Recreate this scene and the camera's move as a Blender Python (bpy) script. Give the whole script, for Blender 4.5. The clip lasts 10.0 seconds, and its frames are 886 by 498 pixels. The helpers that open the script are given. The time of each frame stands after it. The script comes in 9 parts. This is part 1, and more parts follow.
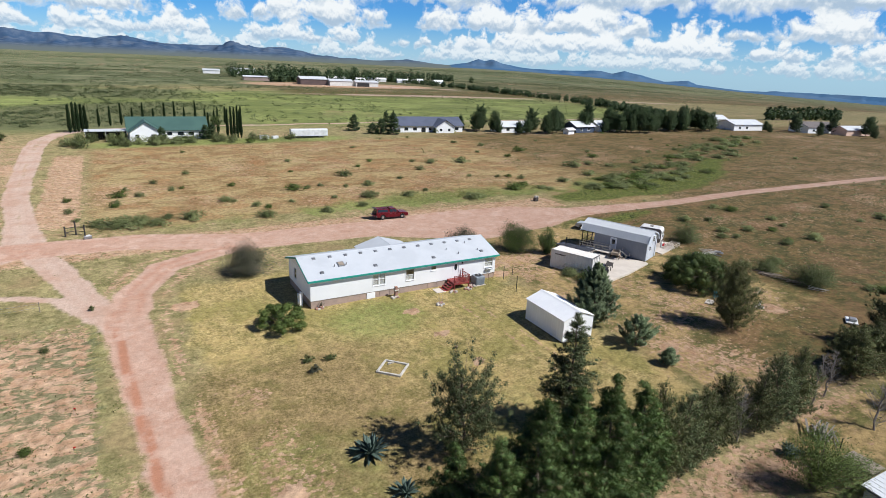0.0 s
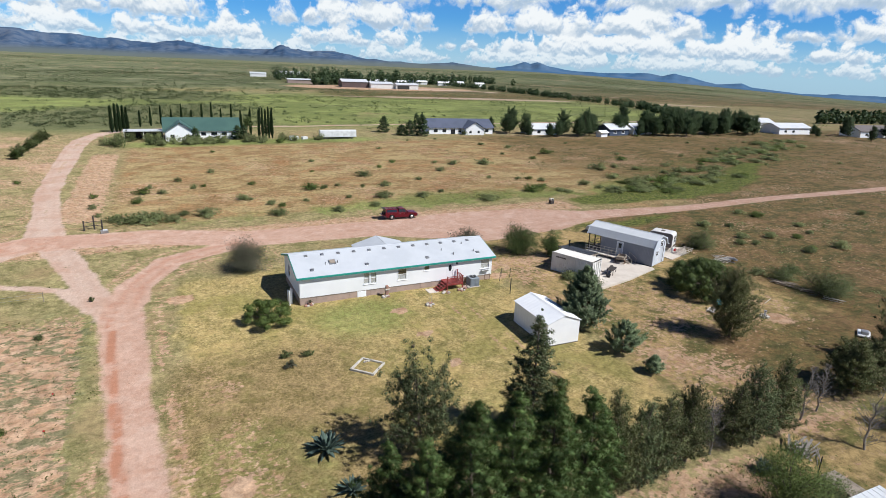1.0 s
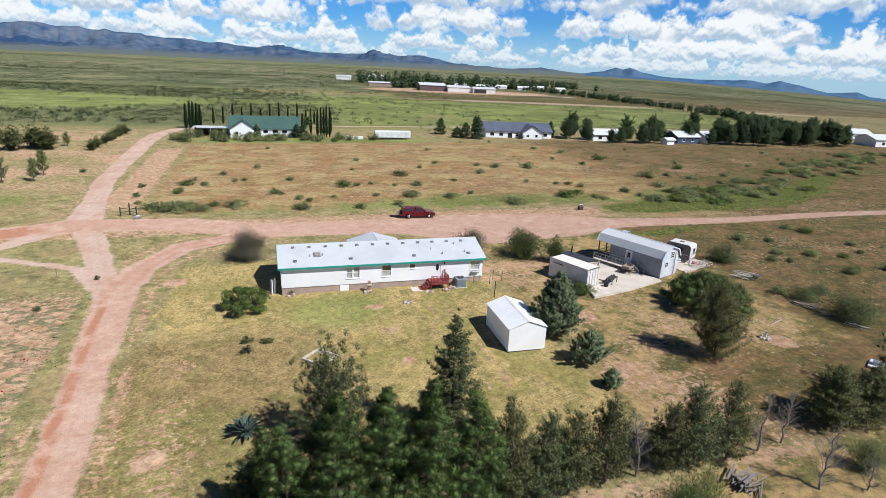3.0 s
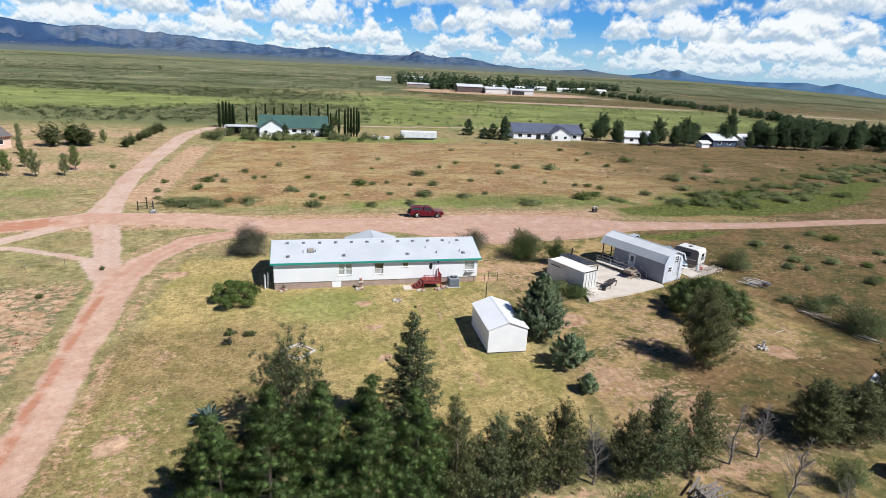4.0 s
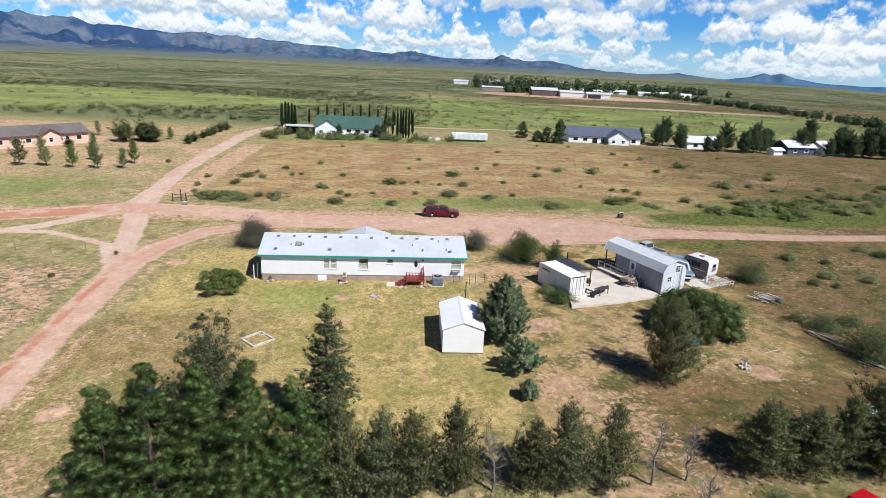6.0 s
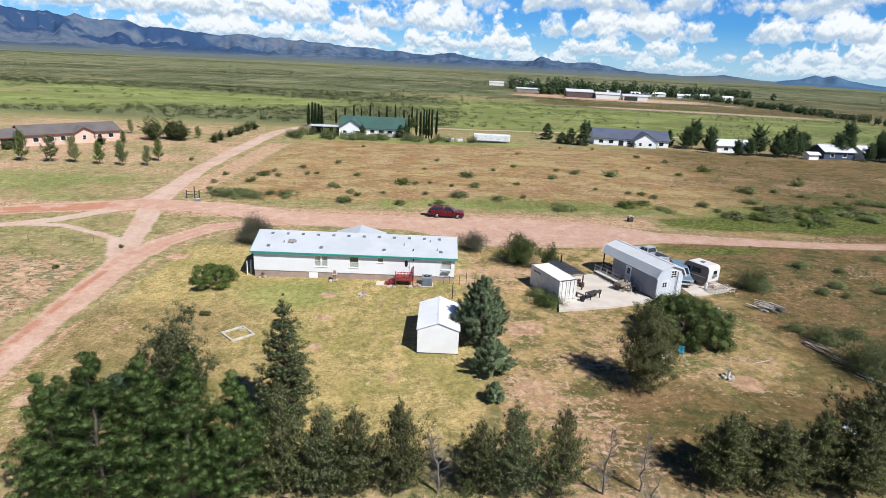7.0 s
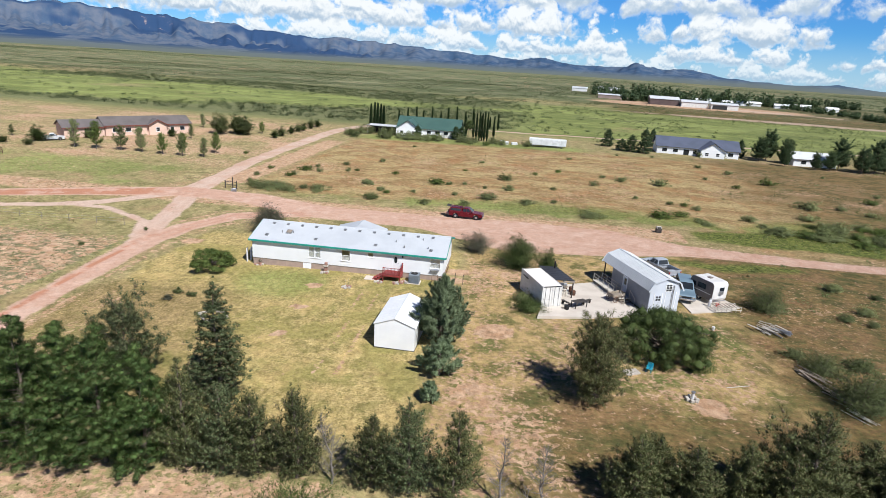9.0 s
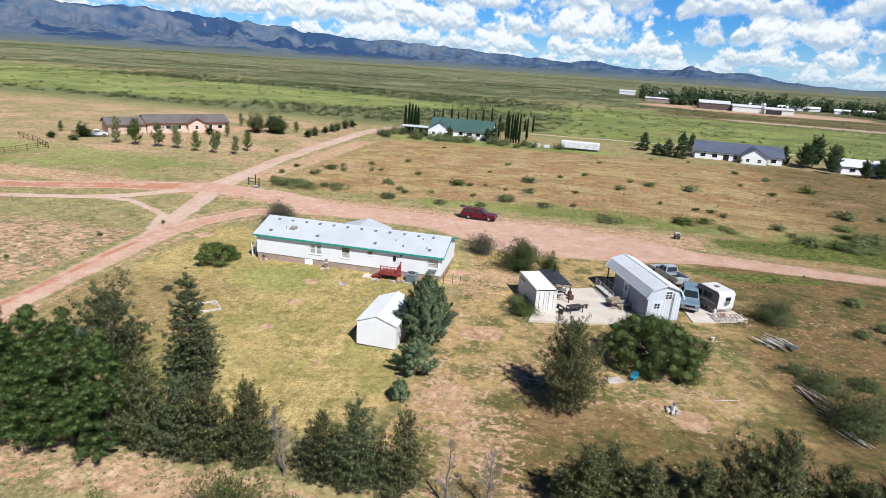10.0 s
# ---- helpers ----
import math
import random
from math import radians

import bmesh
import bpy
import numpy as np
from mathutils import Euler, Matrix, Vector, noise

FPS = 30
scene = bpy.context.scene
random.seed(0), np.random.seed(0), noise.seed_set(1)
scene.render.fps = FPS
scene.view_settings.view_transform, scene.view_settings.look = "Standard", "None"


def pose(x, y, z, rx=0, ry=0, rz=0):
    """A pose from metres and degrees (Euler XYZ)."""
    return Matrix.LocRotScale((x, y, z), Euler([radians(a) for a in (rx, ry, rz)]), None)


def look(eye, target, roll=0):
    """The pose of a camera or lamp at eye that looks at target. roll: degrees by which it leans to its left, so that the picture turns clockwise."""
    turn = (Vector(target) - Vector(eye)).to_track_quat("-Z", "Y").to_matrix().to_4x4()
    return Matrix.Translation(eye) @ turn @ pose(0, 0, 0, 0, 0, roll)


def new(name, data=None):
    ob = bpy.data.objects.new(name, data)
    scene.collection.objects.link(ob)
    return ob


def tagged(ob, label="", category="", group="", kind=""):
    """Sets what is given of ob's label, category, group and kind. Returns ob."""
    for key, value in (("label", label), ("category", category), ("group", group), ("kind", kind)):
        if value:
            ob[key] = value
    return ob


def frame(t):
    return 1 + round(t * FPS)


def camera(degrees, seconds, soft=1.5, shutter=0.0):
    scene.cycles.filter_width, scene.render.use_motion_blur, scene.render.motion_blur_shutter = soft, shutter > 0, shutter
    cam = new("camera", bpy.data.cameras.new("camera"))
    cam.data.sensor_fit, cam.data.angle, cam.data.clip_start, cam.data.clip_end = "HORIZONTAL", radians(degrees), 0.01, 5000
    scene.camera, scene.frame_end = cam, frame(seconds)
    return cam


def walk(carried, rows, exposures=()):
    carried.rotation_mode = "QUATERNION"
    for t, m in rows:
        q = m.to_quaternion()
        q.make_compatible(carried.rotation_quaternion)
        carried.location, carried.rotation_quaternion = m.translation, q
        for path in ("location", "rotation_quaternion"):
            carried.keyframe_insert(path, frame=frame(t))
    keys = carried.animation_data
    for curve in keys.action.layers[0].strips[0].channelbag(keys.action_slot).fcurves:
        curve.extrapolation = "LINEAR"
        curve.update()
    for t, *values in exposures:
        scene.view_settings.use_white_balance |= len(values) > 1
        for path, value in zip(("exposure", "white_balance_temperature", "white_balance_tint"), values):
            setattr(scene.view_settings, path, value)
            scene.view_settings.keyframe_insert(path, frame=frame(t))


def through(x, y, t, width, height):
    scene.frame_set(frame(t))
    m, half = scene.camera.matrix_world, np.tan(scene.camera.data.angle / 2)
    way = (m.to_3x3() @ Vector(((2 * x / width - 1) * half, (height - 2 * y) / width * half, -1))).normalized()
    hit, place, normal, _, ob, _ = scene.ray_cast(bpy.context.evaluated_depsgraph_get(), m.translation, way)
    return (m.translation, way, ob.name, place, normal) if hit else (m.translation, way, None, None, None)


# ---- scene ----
cam = camera(74.7, 10.0, soft=0.6)
PATH = [
    (0, (-17.182, -56.801, 26.057), (-16.216, -55.159, 25.446), 2.7),
    (0.5, (-14.547, -58.02, 25.965), (-13.645, -56.342, 25.355), 2.6),
    (1, (-11.898, -59.27, 25.92), (-11.061, -57.559, 25.312), 2.5),
    (1.5, (-9.214, -60.441, 25.905), (-8.443, -58.699, 25.298), 2.6),
    (2, (-6.608, -61.495, 25.869), (-5.9, -59.725, 25.262), 2.7),
    (2.5, (-4.043, -62.345, 25.78), (-3.398, -60.552, 25.174), 2.8),
    (4, (3.992, -64.229, 25.546), (4.441, -62.377, 24.939), 2.9),
    (4.5, (6.726, -64.69, 25.493), (7.109, -62.823, 24.885), 2.9),
    (5, (9.545, -65.155, 25.463), (9.86, -63.275, 24.855), 2.9),
    (5.5, (12.302, -65.561, 25.434), (12.549, -63.672, 24.826), 2.8),
    (7, (20.529, -65.894, 25.472), (20.586, -63.99, 24.863), 2.8),
    (7.5, (23.307, -65.872, 25.488), (23.301, -63.967, 24.878), 2.8),
    (8, (26.072, -65.73, 25.458), (25.997, -63.827, 24.848), 3.3),
    (8.5, (28.726, -65.532, 25.424), (28.58, -63.633, 24.814), 3.5),
    (9, (31.332, -65.165, 25.381), (31.114, -63.273, 24.77), 3.6),
    (9.5, (34.016, -64.646, 25.358), (33.723, -62.764, 24.747), 3.8),
    (10, (36.726, -63.982, 25.365), (36.357, -62.114, 24.752), 3.8),
]
walk(cam, [(t, look(eye, target, roll)) for t, eye, target, roll in PATH], [(0.0, 0.18), (2.5, 0.19), (5.5, 0.25), (10.0, 0.25)])

# ---- sun, sky, exposure ----
SUN_AZ = math.atan2(0.67, -0.74)      # bearing of the sun, from +y towards +x
SUN_EL = radians(49)
sun = new("sun", bpy.data.lights.new("sun", "SUN"))
sun.data.energy, sun.data.angle, sun.data.color = 5.0, radians(0.53), (0.995, 0.99, 0.975)
sun.matrix_world = look((math.sin(SUN_AZ) * 50, math.cos(SUN_AZ) * 50, 50 * math.tan(SUN_EL)), (0, 0, 0))


def node(nt, kind, *links, **sets):
    """A shader node; links go to its inputs in order (a socket, a value or None), sets name plain settings."""
    n = nt.nodes.new("ShaderNode" + kind)
    for key, value in sets.items():
        if key == "op":
            n.operation = value
        elif key == "typ":
            n.data_type = value
        elif key == "blend":
            n.blend_type = value
        elif key == "attr":
            n.attribute_name = value
        elif key == "clamp":
            n.use_clamp = value
    for k, a in enumerate(links):
        if a is None:
            continue
        if isinstance(a, bpy.types.NodeSocket):
            nt.links.new(a, n.inputs[k])
        else:
            n.inputs[k].default_value = a
    return n


def maths(nt, op, a, b=None, c=None, clamp=False):
    return node(nt, "Math", a, b, c, op=op, clamp=clamp).outputs[0]


def noise_of(nt, vec, scale, detail=4.0, rough=0.55, distort=0.0):
    n = nt.nodes.new("ShaderNodeTexNoise")
    if vec is not None:
        nt.links.new(vec, n.inputs["Vector"])
    n.inputs["Scale"].default_value, n.inputs["Detail"].default_value = scale, detail
    n.inputs["Roughness"].default_value, n.inputs["Distortion"].default_value = rough, distort
    return n.outputs["Fac"]


def step(nt, value, lo, hi):
    n = nt.nodes.new("ShaderNodeMapRange")
    n.interpolation_type = "SMOOTHSTEP"
    nt.links.new(value, n.inputs[0])
    for k, v in zip((1, 2, 3, 4), (lo, hi, 0.0, 1.0)):
        n.inputs[k].default_value = v
    return n.outputs[0]


def blend(nt, fac, a, b, kind="MIX"):
    n = nt.nodes.new("ShaderNodeMix")
    n.data_type, n.blend_type = "RGBA", kind
    for sock, v in ((n.inputs[0], fac), (n.inputs[6], a), (n.inputs[7], b)):
        if isinstance(v, bpy.types.NodeSocket):
            nt.links.new(v, sock)
        else:
            sock.default_value = v if isinstance(v, float) else (*v, 1.0)
    return n.outputs[2]


def make_world():
    w = bpy.data.worlds.new("sky")
    scene.world = w
    w.use_nodes = True
    nt = w.node_tree
    nt.nodes.clear()
    sky = nt.nodes.new("ShaderNodeTexSky")
    sky.sky_type, sky.sun_disc = "NISHITA", False
    sky.sun_elevation, sky.sun_rotation = SUN_EL, SUN_AZ
    sky.altitude, sky.air_density, sky.dust_density, sky.ozone_density = 1300, 1.0, 0.25, 3.0
    coord = nt.nodes.new("ShaderNodeTexCoord").outputs["Generated"]
    sep = node(nt, "SeparateXYZ", coord)
    az = maths(nt, "ARCTAN2", sep.outputs[0], sep.outputs[1])
    el = maths(nt, "ARCSINE", sep.outputs[2])
    # rows of heaped clouds with flat grey-blue bases, the farthest lowest
    sheets = []
    for base, amp, seed, thin in ((0.004, 0.026, 3.1, 0.40), (0.024, 0.032, 8.4, 0.425), (0.052, 0.044, 15.2, 0.445), (0.092, 0.062, 22.9, 0.455), (0.145, 0.09, 27.7, 0.47), (0.22, 0.14, 31.7, 0.49)):
        h = maths(nt, "DIVIDE", maths(nt, "SUBTRACT", el, base), amp)
        u = maths(nt, "DIVIDE", az, amp)

        def puffs(dv, scale, detail):
            p = node(nt, "CombineXYZ", u, maths(nt, "ADD", h, dv), seed).outputs[0]
            return noise_of(nt, p, scale, detail, 0.56, 0.2)
        heap = noise_of(nt, node(nt, "CombineXYZ", u, seed, maths(nt, "MULTIPLY", h, 0.25)).outputs[0], 0.42, 2.0, 0.5)
        p0, p1 = puffs(0.0, 1.5, 7.0), puffs(0.13, 1.5, 4.0)
        dens = maths(nt, "ADD", heap, maths(nt, "MULTIPLY", maths(nt, "SUBTRACT", p0, 0.5), 0.62))
        dens = maths(nt, "SUBTRACT", dens, maths(nt, "MULTIPLY", maths(nt, "MAXIMUM", h, 0.0), 0.17))
        floor_cut = step(nt, maths(nt, "ADD", h, maths(nt, "MULTIPLY", maths(nt, "SUBTRACT", p0, 0.5), 1.1)), -0.12, 0.10)
        mask = maths(nt, "MULTIPLY", step(nt, dens, thin - 0.085, thin + 0.02), floor_cut)
        lit = step(nt, maths(nt, "ADD", maths(nt, "MULTIPLY", maths(nt, "SUBTRACT", p0, p1), 2.2), maths(nt, "MULTIPLY", h, 0.9)), -0.10, 0.52)
        tone = blend(nt, lit, (0.47, 0.62, 0.79), (1.01, 1.06, 1.09))
        sheets.append((mask, tone))
    cloud, mask = sheets[0][1], sheets[0][0]
    for m2, t2 in sheets[1:]:
        cloud = blend(nt, m2, cloud, t2)
        mask = maths(nt, "MAXIMUM", mask, m2)
    # clouds above the view are darkened to cut the fill light on the ground
    cloud = blend(nt, step(nt, el, 0.16, 0.5), cloud, (0.13, 0.16, 0.21))
    # the air near the horizon is milky
    low = step(nt, el, 0.075, -0.005)
    fade = maths(nt, "MULTIPLY", mask, maths(nt, "ADD", maths(nt, "MULTIPLY", step(nt, el, 0.0, 0.05), 0.35), 0.65))
    deep = blend(nt, 1.0, sky.outputs[0], (0.46, 1.14, 1.98), "MULTIPLY")
    # the unseen upper blue is dimmed likewise, to deepen the shade below
    deep = blend(nt, step(nt, el, 0.16, 0.6), deep, blend(nt, 1.0, deep, (0.4, 0.4, 0.45), "MULTIPLY"))
    blue = blend(nt, maths(nt, "MULTIPLY", low, 0.55), deep, (9.6, 12.8, 15.4))
    cloud_bright = node(nt, "VectorMath", cloud, (15.6, 15.6, 15.6), op="MULTIPLY").outputs[0]
    mixed = blend(nt, fade, blue, cloud_bright)
    bg = node(nt, "Background", mixed, 0.05)
    nt.links.new(bg.outputs[0], nt.nodes.new("ShaderNodeOutputWorld").inputs[0])


make_world()


# ---- materials ----
def material(name):
    m = bpy.data.materials.new(name)
    m.use_nodes = True
    nt = m.node_tree
    return m, nt, nt.nodes["Principled BSDF"]


def mat(name, a, b=None, scale=2.0, fine=25.0, rough=0.7, metal=0.0, bump=0.15, spread=0.18, spec=None):
    """A surface with two tones in large patches, fine grain, uneven gloss and slight relief."""
    m, nt, bs = material(name)
    pos = nt.nodes.new("ShaderNodeTexCoord").outputs["Object"]
    big = noise_of(nt, pos, scale, 3.0)
    small = noise_of(nt, pos, fine, 5.0, 0.65)
    b = b or tuple(c * 0.8 for c in a)
    col = blend(nt, step(nt, big, 0.35, 0.68), a, b)
    shade = maths(nt, "ADD", maths(nt, "MULTIPLY", small, spread * 2), 1.0 - spread)
    each = maths(nt, "ADD", maths(nt, "MULTIPLY", nt.nodes.new("ShaderNodeObjectInfo").outputs["Random"], 0.10), 0.95)
    shade = maths(nt, "MULTIPLY", shade, each)
    grey = node(nt, "CombineXYZ", shade, shade, shade).outputs[0]
    nt.links.new(blend(nt, 1.0, col, grey, "MULTIPLY"), bs.inputs["Base Color"])
    nt.links.new(maths(nt, "ADD", maths(nt, "MULTIPLY", small, 0.25), rough - 0.12), bs.inputs["Roughness"])
    bs.inputs["Metallic"].default_value = metal
    if spec is not None:
        bs.inputs["Specular IOR Level"].default_value = spec
    if bump:
        bn = nt.nodes.new("ShaderNodeBump")
        bn.inputs["Strength"].default_value, bn.inputs["Distance"].default_value = bump, 0.02
        nt.links.new(small, bn.inputs["Height"])
        nt.links.new(bn.outputs[0], bs.inputs["Normal"])
    return m


def leaf_mat(name, a, b, dry=None, through=0.32, patch=0.6):
    """Foliage: tone differs from leaf to leaf and from bough to bough; a little light passes."""
    m, nt, bs = material(name)
    isl = nt.nodes.new("ShaderNodeNewGeometry").outputs["Random Per Island"]
    pos = nt.nodes.new("ShaderNodeTexCoord").outputs["Object"]
    n = noise_of(nt, pos, patch, 3.0)
    f = maths(nt, "ADD", maths(nt, "MULTIPLY", isl, 0.45), maths(nt, "MULTIPLY", n, 0.8))
    col = blend(nt, step(nt, f, 0.28, 0.92), a, b)
    if dry:
        col = blend(nt, step(nt, isl, 0.90, 0.93), col, dry)
    each = nt.nodes.new("ShaderNodeObjectInfo").outputs["Random"]
    val = maths(nt, "ADD", maths(nt, "MULTIPLY", each, 0.35), 0.82)
    col = node(nt, "HueSaturation", 0.5, 1.0, val, 1.0, col).outputs[0]
    nt.links.new(col, bs.inputs["Base Color"])
    bs.inputs["Roughness"].default_value = 0.62
    bs.inputs["Specular IOR Level"].default_value = 0.3
    tr = node(nt, "BsdfTranslucent", col)
    mix = node(nt, "MixShader", through, bs.outputs[0], tr.outputs[0])
    nt.links.new(mix.outputs[0], nt.nodes["Material Output"].inputs[0])
    return m


def glass_mat(name, tint=(0.02, 0.025, 0.03)):
    m, nt, bs = material(name)
    bs.inputs["Base Color"].default_value = (*tint, 1)
    bs.inputs["Roughness"].default_value = 0.06
    bs.inputs["IOR"].default_value = 1.5
    return m


WHITE = mat("white_siding", (0.84, 0.85, 0.86), (0.80, 0.81, 0.82), 0.5, 18, 0.55, bump=0.05, spread=0.05)
WHITE_METAL = mat("white_metal", (0.84, 0.85, 0.86), (0.79, 0.80, 0.82), 0.6, 14, 0.45, bump=0.04, spread=0.06)
ROOF_WHITE = mat("white_roof_coating", (0.50, 0.525, 0.555), (0.45, 0.475, 0.505), 0.4, 9, 0.6, bump=0.1, spread=0.08)
TEAL = mat("teal_paint", (0.015, 0.30, 0.24), (0.02, 0.26, 0.22), 1.0, 20, 0.5, bump=0.03)
SKIRT = mat("tan_skirting", (0.42, 0.31, 0.25), (0.34, 0.26, 0.22), 1.2, 22, 0.85, bump=0.2)
GLASS = glass_mat("window_glass")


def clear_glass(name):
    """Thin clear pane: mostly see-through, a little mirror."""
    m, nt, bs = material(name)
    gl = nt.nodes.new("ShaderNodeBsdfGlossy")
    gl.inputs["Roughness"].default_value = 0.03
    mix = node(nt, "MixShader", 0.12, nt.nodes.new("ShaderNodeBsdfTransparent").outputs[0], gl.outputs[0])
    nt.links.new(mix.outputs[0], nt.nodes["Material Output"].inputs[0])
    return m


CLEAR = clear_glass("clear_pane")
BLIND = mat("pale_blind", (0.62, 0.64, 0.62), None, 2, 30, 0.7, bump=0.02, spread=0.06)
# near black for dark parts and for panels that stand in for shade
DARK = mat("dark_interior", (0.03, 0.03, 0.032), None, 2, 10, 0.8)
REDWOOD = mat("red_stained_wood", (0.26, 0.035, 0.03), (0.20, 0.03, 0.03), 1.5, 30, 0.6, bump=0.2)
WOOD = mat("weathered_wood", (0.30, 0.25, 0.20), (0.20, 0.165, 0.13), 1.2, 26, 0.85, bump=0.3)
PALE_WOOD = mat("bleached_timber", (0.55, 0.52, 0.46), (0.42, 0.38, 0.33), 1.6, 26, 0.8, bump=0.3)
DARK_WOOD = mat("dark_timber", (0.055, 0.045, 0.04), (0.035, 0.03, 0.028), 1.5, 22, 0.8, bump=0.3)
CONCRETE = mat("pale_concrete", (0.58, 0.52, 0.455), (0.50, 0.44, 0.38), 0.5, 12, 0.85, bump=0.2, spread=0.12)
STEEL = mat("grey_steel", (0.42, 0.43, 0.44), (0.30, 0.30, 0.30), 1.5, 25, 0.4, 0.7, 0.06)
BLACK_IRON = mat("black_iron", (0.02, 0.02, 0.022), None, 2, 20, 0.6, 0.3)
RUST = mat("rusty_iron", (0.16, 0.07, 0.04), (0.10, 0.05, 0.035), 3, 30, 0.8, 0.3, 0.3)
BARN_GREY = mat("grey_painted_siding", (0.27, 0.29, 0.33), (0.23, 0.25, 0.29), 0.6, 16, 0.6, bump=0.08, spread=0.08)
BARN_FRONT = mat("pale_blue_grey_panel", (0.58, 0.62, 0.68), (0.52, 0.56, 0.62), 0.6, 16, 0.6, bump=0.08, spread=0.08)
ROOF_METAL = mat("pale_roof_metal", (0.60, 0.62, 0.64), (0.55, 0.57, 0.59), 0.4, 12, 0.45, 0.0, 0.05, 0.05)
CONTAINER = mat("faded_white_container_paint", (0.72, 0.71, 0.68), (0.62, 0.60, 0.57), 0.7, 10, 0.6, bump=0.08, spread=0.14)
CONT_TOP = mat("chalky_container_roof", (0.80, 0.77, 0.72), (0.74, 0.69, 0.63), 0.6, 9, 0.75, bump=0.1, spread=0.1)
SHINGLE_DARK = mat("black_roof_sheet", (0.025, 0.026, 0.03), (0.045, 0.045, 0.05), 0.8, 14, 0.5, bump=0.1)
GREEN_ROOF = mat("green_roof_metal", (0.060, 0.125, 0.105), (0.05, 0.108, 0.094), 0.3, 8, 0.5, 0.1, 0.05)
BLUE_ROOF = mat("blue_grey_shingle", (0.085, 0.10, 0.15), (0.07, 0.085, 0.125), 0.3, 8, 0.8, bump=0.2)
GREY_ROOF = mat("grey_brown_shingle", (0.15, 0.13, 0.125), (0.12, 0.105, 0.10), 0.3, 8, 0.85, bump=0.2)
HANGAR_BROWN = mat("dull_brown_metal", (0.125, 0.085, 0.080), (0.10, 0.07, 0.066), 0.2, 6, 0.6)
PEACH = mat("peach_stucco", (0.70, 0.50, 0.40), (0.64, 0.45, 0.35), 0.4, 12, 0.85, bump=0.15, spread=0.08)
BROWN_TRIM = mat("red_brown_trim", (0.20, 0.06, 0.045), None, 1, 20, 0.6)
BRICK_TAN = mat("dusty_tan_metal", (0.38, 0.29, 0.25), (0.32, 0.24, 0.21), 0.2, 6, 0.7)
CAR_RED = mat("dark_red_car_paint", (0.15, 0.009, 0.018), (0.13, 0.009, 0.016), 0.8, 8, 0.28, 0.2, 0.0, 0.05)
BRIGHT_RED = mat("bright_red_paint", (0.5, 0.01, 0.015), None, 0.8, 8, 0.3, 0.1, 0.0, 0.05)
CAR_WHITE = mat("white_car_paint", (0.7, 0.71, 0.72), None, 0.8, 8, 0.3, 0.0, 0.0, 0.04)
CAR_BLUE = mat("grey_blue_car_paint", (0.42, 0.45, 0.49), (0.38, 0.41, 0.45), 0.8, 8, 0.35, 0.2, 0.0, 0.06)
CAMPER_WHITE = mat("camper_shell", (0.72, 0.71, 0.69), (0.62, 0.60, 0.57), 0.8, 10, 0.45, bump=0.05, spread=0.08)
CAMPER_GREY = mat("camper_side_panel", (0.20, 0.165, 0.15), (0.16, 0.13, 0.12), 0.8, 10, 0.5, bump=0.05)
RUBBER = mat("tyre_rubber", (0.018, 0.018, 0.019), None, 3, 30, 0.85)
CHROME = mat("bright_metal", (0.6, 0.6, 0.62), None, 2, 20, 0.25, 0.9, 0.0, 0.04)
TURQUOISE = mat("turquoise_plastic", (0.02, 0.30, 0.42), None, 2, 20, 0.5)
STONE = mat("pale_stone", (0.50, 0.46, 0.40), (0.38, 0.34, 0.30), 3, 20, 0.9, bump=0.3)
RED_STONE = mat("reddish_stone", (0.36, 0.20, 0.15), (0.30, 0.18, 0.14), 3, 20, 0.9, bump=0.3)
BARK = mat("grey_brown_bark", (0.16, 0.125, 0.10), (0.10, 0.08, 0.065), 2.5, 18, 0.9, bump=0.5)
DEAD_BARK = mat("silvery_dead_wood", (0.22, 0.195, 0.175), (0.16, 0.14, 0.125), 2.5, 18, 0.9, bump=0.4)
LAMP_RED = mat("red_lens", (0.35, 0.01, 0.01), None, 2, 20, 0.3)

PINE = leaf_mat("pine_needles", (0.030, 0.066, 0.016), (0.112, 0.176, 0.044), (0.16, 0.13, 0.06), 0.12, 0.9)
PINE_OLIVE = leaf_mat("olive_pine_needles", (0.048, 0.064, 0.022), (0.136, 0.150, 0.056), (0.18, 0.14, 0.08), 0.12, 0.9)
PINE_GREY = leaf_mat("grey_green_needles", (0.058, 0.082, 0.034), (0.140, 0.172, 0.074), (0.18, 0.14, 0.08), 0.14, 0.9)
JUNIPER = leaf_mat("blue_green_scales", (0.082, 0.132, 0.068), (0.325, 0.395, 0.230))
DISTANT = leaf_mat("dark_distant_foliage", (0.030, 0.060, 0.026), (0.085, 0.125, 0.050))
SCRUB = leaf_mat("dusky_green_scrub", (0.058, 0.086, 0.034), (0.120, 0.146, 0.062), None, 0.2, 0.05)
SAGE = leaf_mat("pale_sage_leaves", (0.170, 0.205, 0.086), (0.300, 0.335, 0.150), None, 0.42)
CYPRESS = leaf_mat("dark_cypress_scales", (0.020, 0.042, 0.018), (0.040, 0.070, 0.026))
ROUND_LEAF = leaf_mat("deep_green_leaves", (0.046, 0.074, 0.020), (0.112, 0.150, 0.044))
FRESH_LEAF = leaf_mat("fresh_green_leaves", (0.070, 0.112, 0.026), (0.170, 0.222, 0.058))
MESQUITE = leaf_mat("grey_olive_leaves", (0.092, 0.120, 0.044), (0.195, 0.228, 0.094), None, 0.38)
